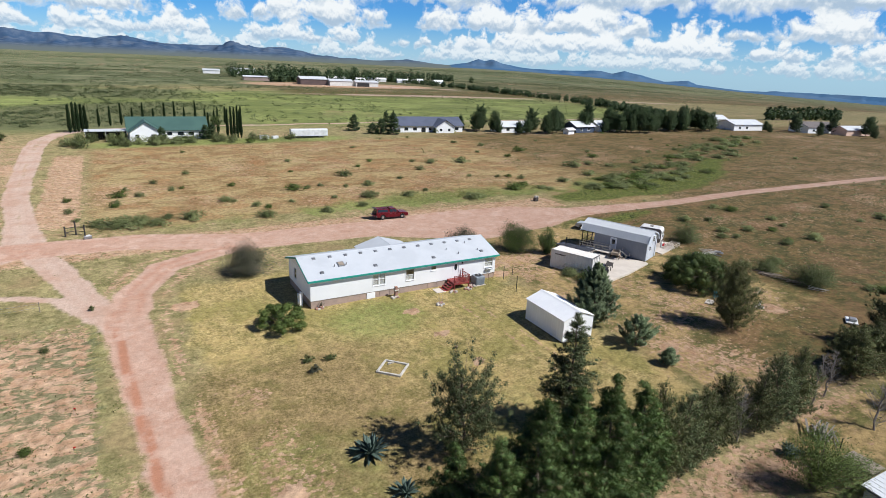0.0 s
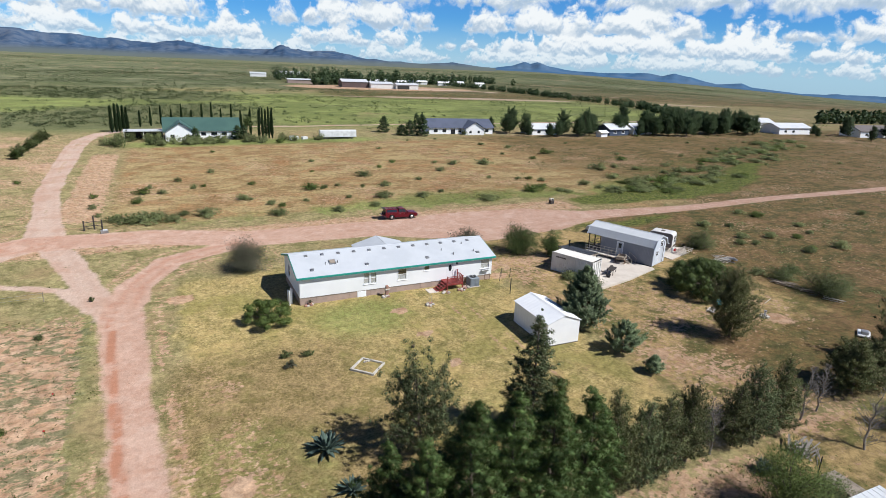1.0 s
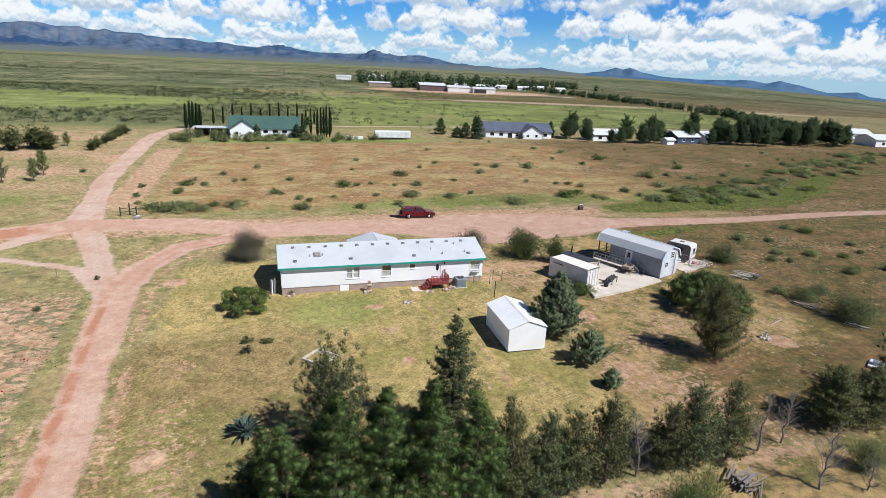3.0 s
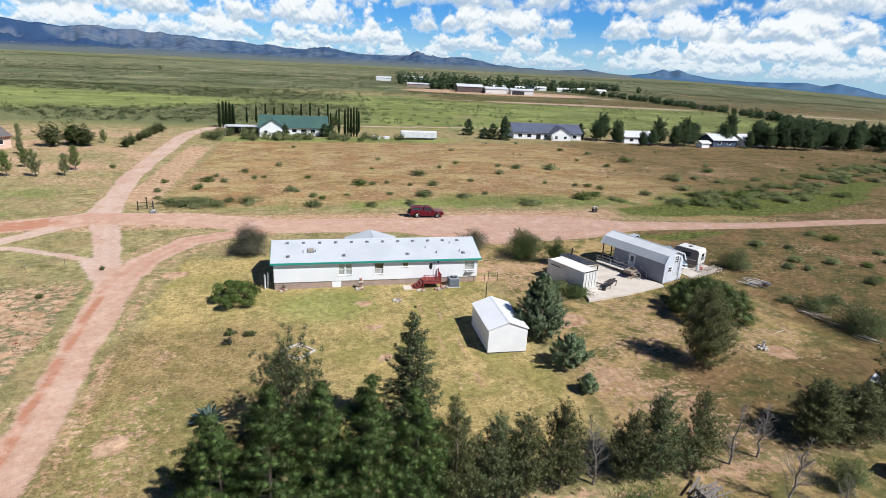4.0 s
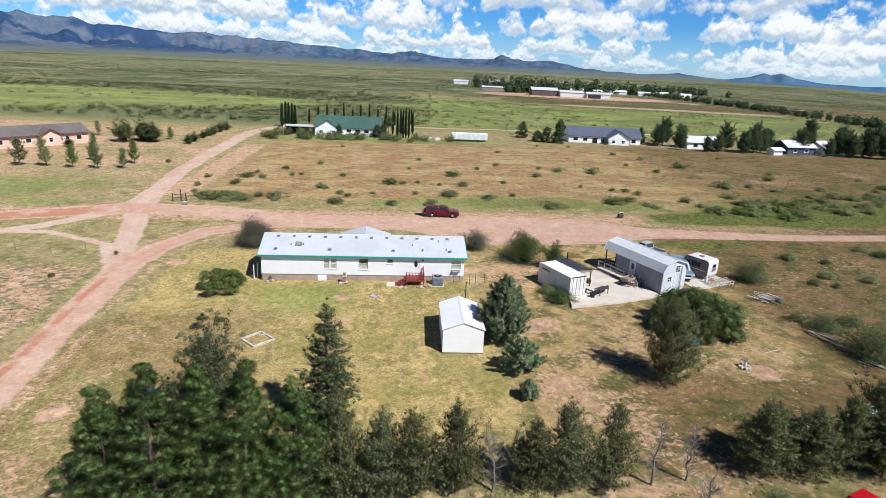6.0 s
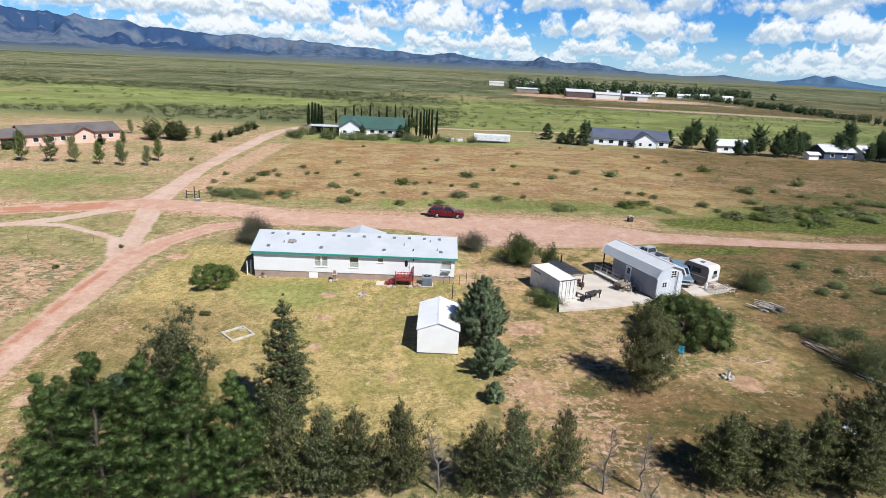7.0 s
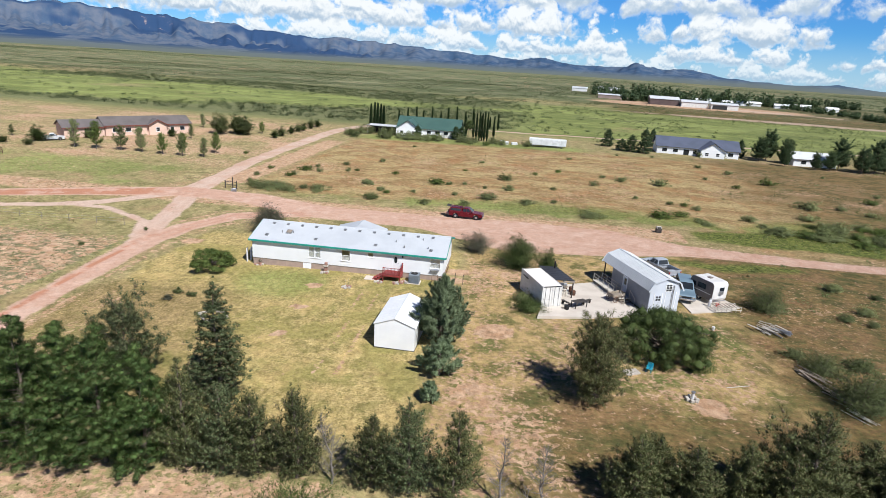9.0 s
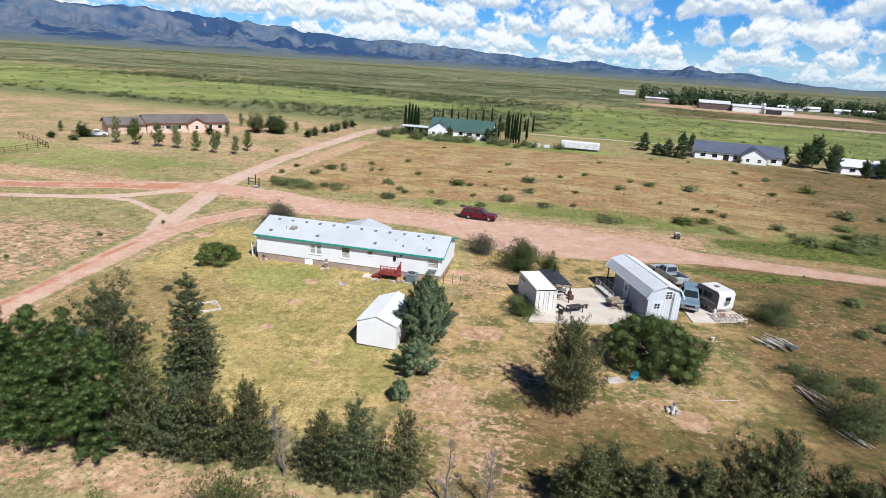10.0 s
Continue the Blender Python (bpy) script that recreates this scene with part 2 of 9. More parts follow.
PURPLE_LEAF = leaf_mat("dull_purple_green_leaves", (0.085, 0.098, 0.058), (0.190, 0.190, 0.130), (0.22, 0.15, 0.14))
BROWN_TREE = leaf_mat("dusty_brown_green_leaves", (0.090, 0.106, 0.040), (0.245, 0.258, 0.105), (0.24, 0.18, 0.10))
AGAVE_LEAF = leaf_mat("blue_grey_agave", (0.050, 0.085, 0.075), (0.090, 0.130, 0.105), None, 0.05)
GRASS_DRY = leaf_mat("straw_grass", (0.19, 0.155, 0.075), (0.30, 0.245, 0.12), (0.34, 0.28, 0.15), 0.3, 0.08)
GRASS_GREEN = leaf_mat("green_grass", (0.078, 0.098, 0.028), (0.165, 0.180, 0.052), (0.25, 0.21, 0.095), 0.3, 0.08)


# ---- mesh building ----
class Build:
    """Collects faces for one mesh."""

    def __init__(self):
        self.v, self.f = [], []

    def add(self, vs, fs):
        o = len(self.v)
        self.v += [tuple(p) for p in vs]
        self.f += [tuple(i + o for i in f) for f in fs]
        return self

    def box(self, a, b, c=0.0):
        """A box from corner a to corner b; c: the width of its chamfered edges."""
        a, b = [min(p, q) for p, q in zip(a, b)], [max(p, q) for p, q in zip(a, b)]
        if not c:
            vs = [(x, y, z) for z in (a[2], b[2]) for y in (a[1], b[1]) for x in (a[0], b[0])]
            return self.add(vs, [(0, 2, 3, 1), (4, 5, 7, 6), (0, 1, 5, 4), (2, 6, 7, 3), (0, 4, 6, 2), (1, 3, 7, 5)])
        c = min(c, *[(q - p) * 0.45 for p, q in zip(a, b)])
        vs, at = [], {}
        for sx in (0, 1):
            for sy in (0, 1):
                for sz in (0, 1):
                    s = (sx, sy, sz)
                    for k in range(3):
                        at[s, k] = len(vs)
                        vs.append([(b[i] if s[i] else a[i]) + (0 if i == k else (-c if s[i] else c)) for i in range(3)])
        fs = []
        for k in range(3):
            i, j = (k + 1) % 3, (k + 2) % 3
            for e in (0, 1):
                def corner(p, q):
                    s = [0, 0, 0]
                    s[k], s[i], s[j] = e, p, q
                    return tuple(s)
                loop = [at[corner(p, q), k] for p, q in ((0, 0), (1, 0), (1, 1), (0, 1))]
                fs.append(tuple(loop if e else loop[::-1]))
            for p in (0, 1):
                for q in (0, 1):
                    def edge(e):
                        s = [0, 0, 0]
                        s[k], s[i], s[j] = e, p, q
                        return tuple(s)
                    loop = [at[edge(0), i], at[edge(1), i], at[edge(1), j], at[edge(0), j]]
                    fs.append(tuple(loop if p == q else loop[::-1]))
        for sx in (0, 1):
            for sy in (0, 1):
                for sz in (0, 1):
                    loop = [at[(sx, sy, sz), k] for k in range(3)]
                    fs.append(tuple(loop if (sx + sy + sz) % 2 else loop[::-1]))
        return self.add(vs, fs)

    def prism(self, pts, axis, lo, hi):
        """A polygon (pairs) pushed along axis 0, 1 or 2 from lo to hi."""
        def place(p, d):
            q = list(p)
            q.insert(axis, d)
            return q
        n = len(pts)
        vs = [place(p, lo) for p in pts] + [place(p, hi) for p in pts]
        fs = [tuple(range(n))[::-1], tuple(range(n, 2 * n))] + [(i, (i + 1) % n, n + (i + 1) % n, n + i) for i in range(n)]
        return self.add(vs, fs)

    def tube(self, p, q, r, s=None, n=8, caps=True):
        p, q = Vector(p), Vector(q)
        s = r if s is None else s
        d = (q - p).normalized()
        u = d.orthogonal().normalized()
        w = d.cross(u)
        ring = [(math.cos(2 * math.pi * i / n), math.sin(2 * math.pi * i / n)) for i in range(n)]
        vs = [p + (u * a + w * b) * r for a, b in ring] + [q + (u * a + w * b) * s for a, b in ring]
        fs = [(i, (i + 1) % n, n + (i + 1) % n, n + i) for i in range(n)]
        if caps:
            fs += [tuple(range(n))[::-1], tuple(range(n, 2 * n))]
        return self.add(vs, fs)

    def slab(self, quad, t):
        """A sheet over four points, thickened by t along its normal."""
        q = [Vector(p) for p in quad]
        n = (q[1] - q[0]).cross(q[2] - q[0]).normalized() * t
        vs = q + [p + n for p in q]
        return self.add(vs, [(3, 2, 1, 0), (4, 5, 6, 7), (0, 1, 5, 4), (1, 2, 6, 5), (2, 3, 7, 6), (3, 0, 4, 7)])

    def mesh(self, name, material=None, smooth=False, fix=True):
        me = bpy.data.meshes.new(name)
        me.from_pydata(self.v, [], self.f)
        if fix and len(self.f) < 20000:
            bm = bmesh.new()
            bm.from_mesh(me)
            bmesh.ops.recalc_face_normals(bm, faces=bm.faces)
            bm.to_mesh(me)
            bm.free()
        if smooth:
            me.polygons.foreach_set("use_smooth", [True] * len(me.polygons))
        if material:
            me.materials.append(material)
        me.update()
        return me

    def part(self, name, material, parent=None, label="", smooth=False, fix=True):
        ob = new(name, self.mesh(name, material, smooth, fix))
        if parent:
            ob.parent = parent
        if label:
            tagged(ob, label)
        return ob


def thing(name, label, category, m=None, group="", kind=""):
    """The empty base of a thing."""
    ob = new(name)
    ob.empty_display_size = 0.2
    if m is not None:
        ob.matrix_basis = m
    return tagged(ob, label, category, group, kind)


def box_part(name, material, parent, a, b, c=0.01, label=""):
    return Build().box(a, b, c).part(name, material, parent, label)


def holed_wall(L, lo, hi, t, holes):
    """An upright wall along x from 0 to L, its outer face at y = 0 and t thick towards +y, with openings (x0, z0, x1, z1)."""
    xs = sorted({0.0, L, *[h[0] for h in holes], *[h[2] for h in holes]})
    zs = sorted({lo, hi, *[h[1] for h in holes], *[h[3] for h in holes]})
    b = Build()
    for x0, x1 in zip(xs, xs[1:]):
        for z0, z1 in zip(zs, zs[1:]):
            cx, cz = (x0 + x1) / 2, (z0 + z1) / 2
            if any(h[0] < cx < h[2] and h[1] < cz < h[3] for h in holes):
                continue
            b.add([(x0, 0, z0), (x1, 0, z0), (x1, 0, z1), (x0, 0, z1)], [(0, 1, 2, 3)])
            b.add([(x0, t, z0), (x1, t, z0), (x1, t, z1), (x0, t, z1)], [(3, 2, 1, 0)])
    for x0, z0, x1, z1 in holes:
        b.add([(x0, 0, z0), (x1, 0, z0), (x1, 0, z1), (x0, 0, z1), (x0, t, z0), (x1, t, z0), (x1, t, z1), (x0, t, z1)],
              [(0, 4, 5, 1), (1, 5, 6, 2), (2, 6, 7, 3), (3, 7, 4, 0)])
    b.add([(0, 0, lo), (L, 0, lo), (L, 0, hi), (0, 0, hi), (0, t, lo), (L, t, lo), (L, t, hi), (0, t, hi)],
          [(0, 1, 5, 4), (1, 2, 6, 5), (2, 3, 7, 6), (3, 0, 4, 7)])
    return b


# ---- the lie of the land ----
class Field:
    """Smooth random values over the plan, made of several octaves."""

    def __init__(self, seed, size, octaves=4, rough=0.5):
        self.r, self.size, self.octaves, self.rough = np.random.RandomState(seed).rand(octaves, 64, 64), size, octaves, rough

    def __call__(self, x, y):
        total, amp, norm = 0.0, 1.0, 0.0
        for k in range(self.octaves):
            s = self.size / 2 ** k
            u, v = x / s + 17.3 * k + 1000, y / s + 9.1 * k + 1000
            i, j = np.floor(u).astype(int), np.floor(v).astype(int)
            fu, fv = u - i, v - j
            fu, fv = fu * fu * (3 - 2 * fu), fv * fv * (3 - 2 * fv)
            r = self.r[k]
            a, b = r[i % 64, j % 64], r[(i + 1) % 64, j % 64]
            c, d = r[i % 64, (j + 1) % 64], r[(i + 1) % 64, (j + 1) % 64]
            total = total + amp * ((a * (1 - fu) + b * fu) * (1 - fv) + (c * (1 - fu) + d * fu) * fv)
            norm += amp
            amp *= self.rough
        return total / norm


def ramp(v, lo, hi):
    t = np.clip((v - lo) / (hi - lo), 0, 1)
    return t * t * (3 - 2 * t)


BUMPS = Field(5, 7.0, 4)
ROLL = Field(6, 700.0, 3)


def land(x, y):
    """Height of the ground."""
    x, y = np.asarray(x, float), np.asarray(y, float)
    r = np.hypot(x - 10, y + 60)
    z = 0.011 * np.clip(x, -40, 50) + 0.016 * np.clip(y, -40, 0)
    near = 1 - ramp(r, 120, 260)
    z = z + (BUMPS(x, y) - 0.5) * 0.10 * near
    bearing = np.degrees(np.arctan2(x - 10, y + 60))
    east = ramp(bearing, 30, 72) * (bearing < 150)
    z = z - 0.026 * east * np.clip(r - 450, 0, None)
    z = z + (ROLL(x, y) - 0.5) * 5.0 * ramp(r, 450, 1500)
    return z


def high(x, y):
    return float(land(x, y))


def near_line(x, y, pts):
    """Distance from a broken line of (x, y, half width), less the half width there."""
    best = np.full(np.shape(x), 1e9)
    for (x0, y0, w0), (x1, y1, w1) in zip(pts, pts[1:]):
        dx, dy = x1 - x0, y1 - y0
        t = np.clip(((x - x0) * dx + (y - y0) * dy) / (dx * dx + dy * dy), 0, 1)
        best = np.minimum(best, np.hypot(x - x0 - t * dx, y - y0 - t * dy) - (w0 + (w1 - w0) * t))
    return best


RED_ROAD = [(-75, 16.5, 2.6), (-58, 21.5, 2.6), (-44, 28.5, 3.0), (-30, 34.0, 3.6), (-15, 33.0, 3.4), (-2, 27.5, 3.8), (18, 26.5, 4.2), (33, 23.0, 8.6), (46, 23.2, 7.2), (58, 22.5, 2.8), (82, 21.5, 1.7), (108, 23.0, 1.6), (172, 22.5, 1.6), (260, 16, 1.6)]
DRIVE = [(-4, 25.0, 2.2), (-12.5, 20.5, 2.0), (-16.3, 12.5, 1.9), (-17.4, 5, 2.1), (-16.9, -4, 1.9), (-16.25, -13, 1.7), (-15.45, -23, 1.65), (-14.5, -40, 1.65), (-13.9, -75, 1.65)]
CROSS = [(-28, 35, 1.9), (-24.3, 24, 1.7), (-21, 12.5, 1.6), (-18.4, 4, 1.4)]
NORTH_ROAD = [(-28.5, 36, 2.6), (-30.3, 51, 1.9), (-32.4, 69, 2.0), (-33.2, 90, 2.0), (-34.0, 128, 2.4), (-33.5, 145, 2.4), (-29.5, 160, 2.4), (-22, 168, 2.0), (0, 174, 1.5), (40, 172, 1.5), (130, 178, 1.5), (300, 186, 1.5)]
PALE_TRACK = [(-28, 34, 1.6), (-33.5, 27.5, 1.5), (-37, 22.5, 1.4), (-43, 18.2, 1.2), (-55, 13.4, 1.2), (-70, 9, 1.2)]
PALE_LOOP = [(-40, 19.5, 0.5), (-34, 19.3, 0.6), (-28.4, 16.2, 0.6), (-23.6, 13.4, 0.8), (-22.2, 10.5, 0.9), (-20.2, 6, 0.7)]
YARD = [(24.8, 13, 1.0), (28.0, 6, 1.2), (27.5, -2, 1.0), (30, -10, 1.0), (31, -20, 1.2), (31, -30, 1.0)]
RUNWAY = [(-400, 430, 5), (-120, 400, 5), (14, 376, 6), (120, 362, 7), (225, 352, 10), (330, 335, 9), (520, 300, 6)]
FAR_TRACK = [(-900, 640, 5), (-300, 610, 5), (-60, 560, 6), (100, 520, 9), (230, 490, 14), (300, 455, 10), (420, 420, 6)]

EDGE = Field(11, 2.6, 3, 0.6)
PATCH = Field(12, 9.0, 4, 0.55)
WIDE = Field(13, 45.0, 4, 0.55)
HUGE = Field(14, 260.0, 4, 0.55)


BANDS = Field(15, 150.0, 4, 0.55)


WASH = [(80, 37, 3), (103, 47, 8), (135, 59, 9), (175, 78, 9), (225, 99, 7)]


def cover(x, y):
    """What lies on the ground: shares of red dirt, wheel tread, pale track, green growth, bare soil, mown lawn, rusty field, dark scrubland."""
    e = (EDGE(x, y) - 0.5) * 2.2
    p, w, h = PATCH(x, y), WIDE(x, y), HUGE(x, y)
    d_red, d_drive, d_cross = near_line(x, y, RED_ROAD), near_line(x, y, DRIVE), near_line(x, y, CROSS)
    d_north = near_line(x, y, NORTH_ROAD)
    red = ramp(-np.minimum(d_red + 0.3 * e, d_drive) + 0.42 * e, -0.6, 0.5)
    pale = ramp(-np.minimum.reduce([d_cross, d_north] + [near_line(x, y, k) for k in (PALE_TRACK, PALE_LOOP)]) + e * 0.42, -0.55, 0.45)
    strips = ramp(-near_line(x, y, RUNWAY) + 10 * (w - 0.5), -3, 2) * (0.25 + 0.35 * ramp(x, 60, 160)) * ramp(w, 0.25, 0.5)
    strips = np.maximum(strips, ramp(-near_line(x, y, FAR_TRACK) + 14 * (w - 0.5), -4, 3) * (0.15 + 0.5 * ramp(x, 60, 160)) * ramp(w, 0.3, 0.5))
    pale = np.maximum(pale, strips)
    pale = pale * (1 - 0.30 * ramp(-d_cross + 0.3 * e, 0.95, 1.25) * ramp(p, 0.3, 0.5)) * (1 - 0.55 * ramp(-d_north + 0.3 * e, 1.45, 1.85) * ramp(y, 42, 50) * ramp(p, 0.35, 0.6))
    tread = np.zeros(np.shape(x))
    for d in (d_cross, d_north, d_red):
        tread = np.maximum(tread, 0.55 * np.exp(-((d + 0.75 + 0.2 * e) / 0.40) ** 2))
    # along the drive the western wheel track is worn red, the rest stays pale
    mid = np.interp(y, [q[1] for q in DRIVE[::-1]], [q[0] for q in DRIVE[::-1]])
    south = ramp(-y, -9, 0)
    tread = np.maximum(tread, (0.4 + 0.5 * ramp(-x, 30, 38)) * ramp(-x, 0, 22) * ramp(-d_red + 0.3 * e, 0.2, 1.3))
    tread = np.maximum(tread, south * np.exp(-((x - mid + 1.05 + 0.18 * e) / 0.50) ** 2))
    tread = np.maximum(tread, (1 - south) * 0.55 * np.exp(-((d_drive + 1.2 + 0.3 * e) / 0.9) ** 2))
    tread = np.maximum(tread, 0.4 * south * np.exp(-((x - mid - 0.75 + 0.15 * e) / 0.28) ** 2) * ramp(p, 0.4, 0.6))
    lawn = ramp(x + 2 * e, -13.5, -11) * ramp(-x + 2 * e, -27, -23) * ramp(y + e, -33, -30) * ramp(-y + e, -15, -9)
    field = ramp(y + 4 * e, 36, 44) * ramp(-y + 6 * e, -135, -118) * ramp(x, -24, -18)
    field = np.maximum(field, 0.7 * ramp(x + 3 * e, 55, 75) * ramp(-y, -140, -110))
    far = ramp(y, 150, 185)
    worn = ramp(-x + 14 * (w - 0.5) + 6 * (p - 0.5), -13, 3) * ramp(-y + 6 * (p - 0.5), 4, 13) * ramp(x, -15, -12) * ramp(y, -36, -33)
    green = far * ramp(-y + 60 * (w - 0.5), -425, -375) * ramp(w + 0.35 * (p - 0.5), 0.10, 0.34) * ramp(-x, -340, -260)
    strip = ramp(y + 3 * e, 36.5, 39) * ramp(-y + 14 * (w - 0.5) + 3 * e, -50, -42) * ramp(x, -25, 10) * ramp(-x, -140, -105)
    green = np.maximum(green, 0.85 * strip * ramp(p, 0.32, 0.52))
    wash = ramp(-np.abs(near_line(x, y, WASH)) + 20 * (p - 0.5) + 3, -4, 6)
    green = np.maximum(green, wash * 0.95)
    verge = ramp(x, 52, 62) * ramp(-x, -90, -75) * ramp(y, 9, 13) * ramp(-y, -21, -18)
    green = np.maximum(green, 0.55 * verge * ramp(p, 0.45, 0.6))
    garden = ramp(y, 122, 128) * ramp(-y, -140, -134) * ramp(x, -30, -15) * ramp(-x, -60, -45)
    green = np.maximum(green, garden * 0.9)
    green = np.maximum(green, 0.36 * lawn * ramp(w + 0.8 * (p - 0.5), 0.46, 0.66))
    green = np.maximum(green, 0.62 * ramp(-np.hypot((x - 5.5) / 1.3, y + 5) + 4 * (p - 0.5), -5.5, -2))
    green = np.maximum(green, 0.7 * ramp(x, 34, 44) * ramp(-y, -4, 6) * ramp(p, 0.50, 0.66))
    green = np.maximum(green, 0.25 * ramp(-x, 18.5, 20) * ramp(-y, -34, -10) * ramp(p, 0.28, 0.48))
    green = np.maximum(green, 0.7 * ramp(-x, 34, 44) * ramp(y, 32, 37) * ramp(-y, -64, -54) * ramp(p, 0.3, 0.5))
    # alternate bands of scrub and pale grass out on the plain
    b = BANDS(x * 0.22, y)
    scrub = ramp(y, 395, 470) * ramp(b + 0.5 * (w - 0.5), 0.34, 0.60)
    scrub = np.maximum(scrub, far * ramp(-x, 40, 120) * ramp(-np.abs(y - 195 - 25 * (h - 0.5)) + 20 * (w - 0.5), -14, 0))
    scrub = np.maximum(scrub, 0.9 * far * ramp(-x, -60, 0) * ramp(BANDS(x * 0.35 + 500, y), 0.52, 0.62))
    scrub = np.maximum(scrub, 0.3 * ramp(x, 100, 170) * ramp(y, 125, 160) * ramp(w, 0.4, 0.6))
    scrub = np.maximum(scrub, 0.95 * ramp(x, 54, 70) * ramp(-y, -30, -18) * ramp(p, 0.26, 0.50))
    scrub = np.maximum(scrub, 0.8 * ramp(x, 34, 44) * ramp(-y, 2, 8) * ramp(PATCH(x + 70, y), 0.52, 0.66))
    green = np.maximum(green, ramp(y, 400, 480) * ramp(BANDS(x * 0.2 + 900, y), 0.46, 0.62) * 0.6)
    bare = 0.22 + 0.30 * (p - 0.5) + 0 * x
    left = ramp(-x + e, 18.5, 21) * ramp(-y, -12, 0)
    bare = np.maximum(bare, (0.66 + 0.7 * (p - 0.5)) * ramp(-y + 1.5 * e, 35.0, 37.0) * (1 - 0.75 * ramp(-y + 2.5 * e, 40.0, 42.0) * ramp(x, -14, -9)) * (1 - 0.7 * ramp(x + e, 24, 29)))
    bare = np.maximum(bare, (0.45 + 0.8 * (p - 0.4)) * ramp(-near_line(x, y, YARD) + 2 * e, -1.6, 1.6))
    bare = np.maximum(bare, (0.52 + 1.0 * (p - 0.47)) * ramp(x, 24, 28) * ramp(-x, -62, -52) * ramp(-y, -12, -4))
    bare = np.maximum(bare, (0.50 + 0.8 * (p - 0.45)) * ramp(-x, 29, 33) * ramp(-y, -165, -150) * ramp(y, 24, 30))
    bare = np.maximum(bare, 0.70 * ramp(-y, -37, -33) * ramp(y, 24, 28) * (x < 60))
    bare = np.maximum(bare, 0.68 * ramp(-np.abs(near_line(x, y, DRIVE) - 1.2) + 0.8 * e, -1.6, 0.2))
    bare = np.maximum(bare, 0.62 * ramp(-np.abs(x + 9.0) + 5 * (p - 0.3), -6, 2) * ramp(-y, 4, 10) * ramp(p, 0.36, 0.56))
    bare = np.maximum(bare, 0.72 * ramp(-np.abs(x + 25.5) + 0.5 * e, -4.5, -2.5) * ramp(y, 40, 46) * ramp(-y, -125, -110))
    bare = np.maximum(bare, (0.38 + 0.6 * (p - 0.5)) * (1 - 0.5 * lawn)) * (1 - 0.5 * green)
    bare = np.maximum(bare, (0.80 + 0.5 * (p - 0.5)) * left)
    bare = bare * (1 - 0.7 * ramp(-np.abs(x - mid + 3.0 + 0.6 * e), -0.7, -0.1) * south * ramp(p, 0.3, 0.5))
    bare = np.maximum(bare, 0.95 * far * ramp(-(np.hypot((x - 190) / 2.2, y - 500)), -55, -35))
    for cx, cy, rad in ((10.1, -10.9, 0.55), (20.8, -22.5, 0.55), (25.6, 3.5, 1.2), (25.4, 0.5, 0.9), (10.6, -17.1, 0.55), (-9.4, -26.6, 0.9), (29.5, -23.0, 0.8), (9.8, -5.0, 0.7), (-11.8, 6.5, 1.3), (30.8, -12.1, 1.5), (48.9, -21.9, 1.3)):
        bare = np.maximum(bare, 1.2 * ramp(-np.hypot((x - cx) / 1.25, y - cy) + 0.35 * e, -rad - 0.15, -rad + 0.25))
    east = ramp(x + 2 * e, 24, 29) * ramp(-y + 2 * e, -23, -17) * ramp(y, -36, -33)
    east = np.maximum(east, ramp(x + 2 * e, 21, 28) * ramp(-y + e, 35, 37))
    wild = np.maximum(ramp(x + 3 * e, 52, 62) * ramp(-y + e, -22, -19), ramp(x + 30 * (w - 0.5), 70, 130) * ramp(y + 40 * (w - 0.5), 320, 370) * ramp(-y, -900, -500))
    wild = np.maximum(wild, 0.8 * ramp(x + 30 * (p - 0.5) + 40 * (w - 0.5), 62, 100) * (y > 20) * ramp(-y, -145, -128))
    low_yard = ramp(x + 3 * e, 29, 38) * ramp(-y + 4 * e, 17, 25) * ramp(y, -37, -34)
    wild = np.maximum(wild, 0.8 * low_yard)
    bare = bare * (1 - 0.35 * low_yard)
    vivid = ramp(-near_line(x, y, [(64, 32, 3.0), (80, 34, 5.5), (100, 37, 6.5), (125, 44, 5), (150, 60, 3)]) + 5 * (p - 0.5), -1.5, 1.5)
    vivid = np.maximum(vivid, 0.8 * ramp(-near_line(x, y, [(52, 17, 1.5), (60, 15, 2.0), (72, 17.5, 1.5)]) + 4 * (p - 0.5), -1.5, 1.5))
    bare = bare * (1 - vivid) * (1 - 0.5 * ramp(x + e, 24, 29) * ramp(-y, 36, 38))
    for lx in (14.4, 16.0, 17.7, 19.1):      # wheel marks over the lawn
        bare = np.maximum(bare, (0.62 if 15 < lx < 18 else 0.5) * np.exp(-((x - lx - 0.4 * np.sin(y * 0.25)) / 0.28) ** 2) * ramp(y, -27, -22) * ramp(-y, 3, 6))
    return dict(red=red, tread=tread, pale=pale, green=green, bare=bare, lawn=lawn, field=field, scrub=scrub, left=left, east=east, wild=wild, vivid=vivid, worn=worn, far=far * (0.4 + 0.6 * ramp(y, 350, 450)), plain=ramp(y + 60 * (w - 0.5), 410, 520))


def axis(lo, hi, fine, far_lo, far_hi, grow=1.10):
    mid = np.arange(lo, hi + fine, fine)
    out, s = [], fine
    v = mid[-1]
    while v < far_hi:
        s = min(s * grow, 160)
        v += s
        out.append(v)
    back, s, v = [], fine, lo
    while v > far_lo:
        s = min(s * grow, 160)
        v -= s
        back.append(v)
    return np.array(back[::-1] + list(mid) + out)


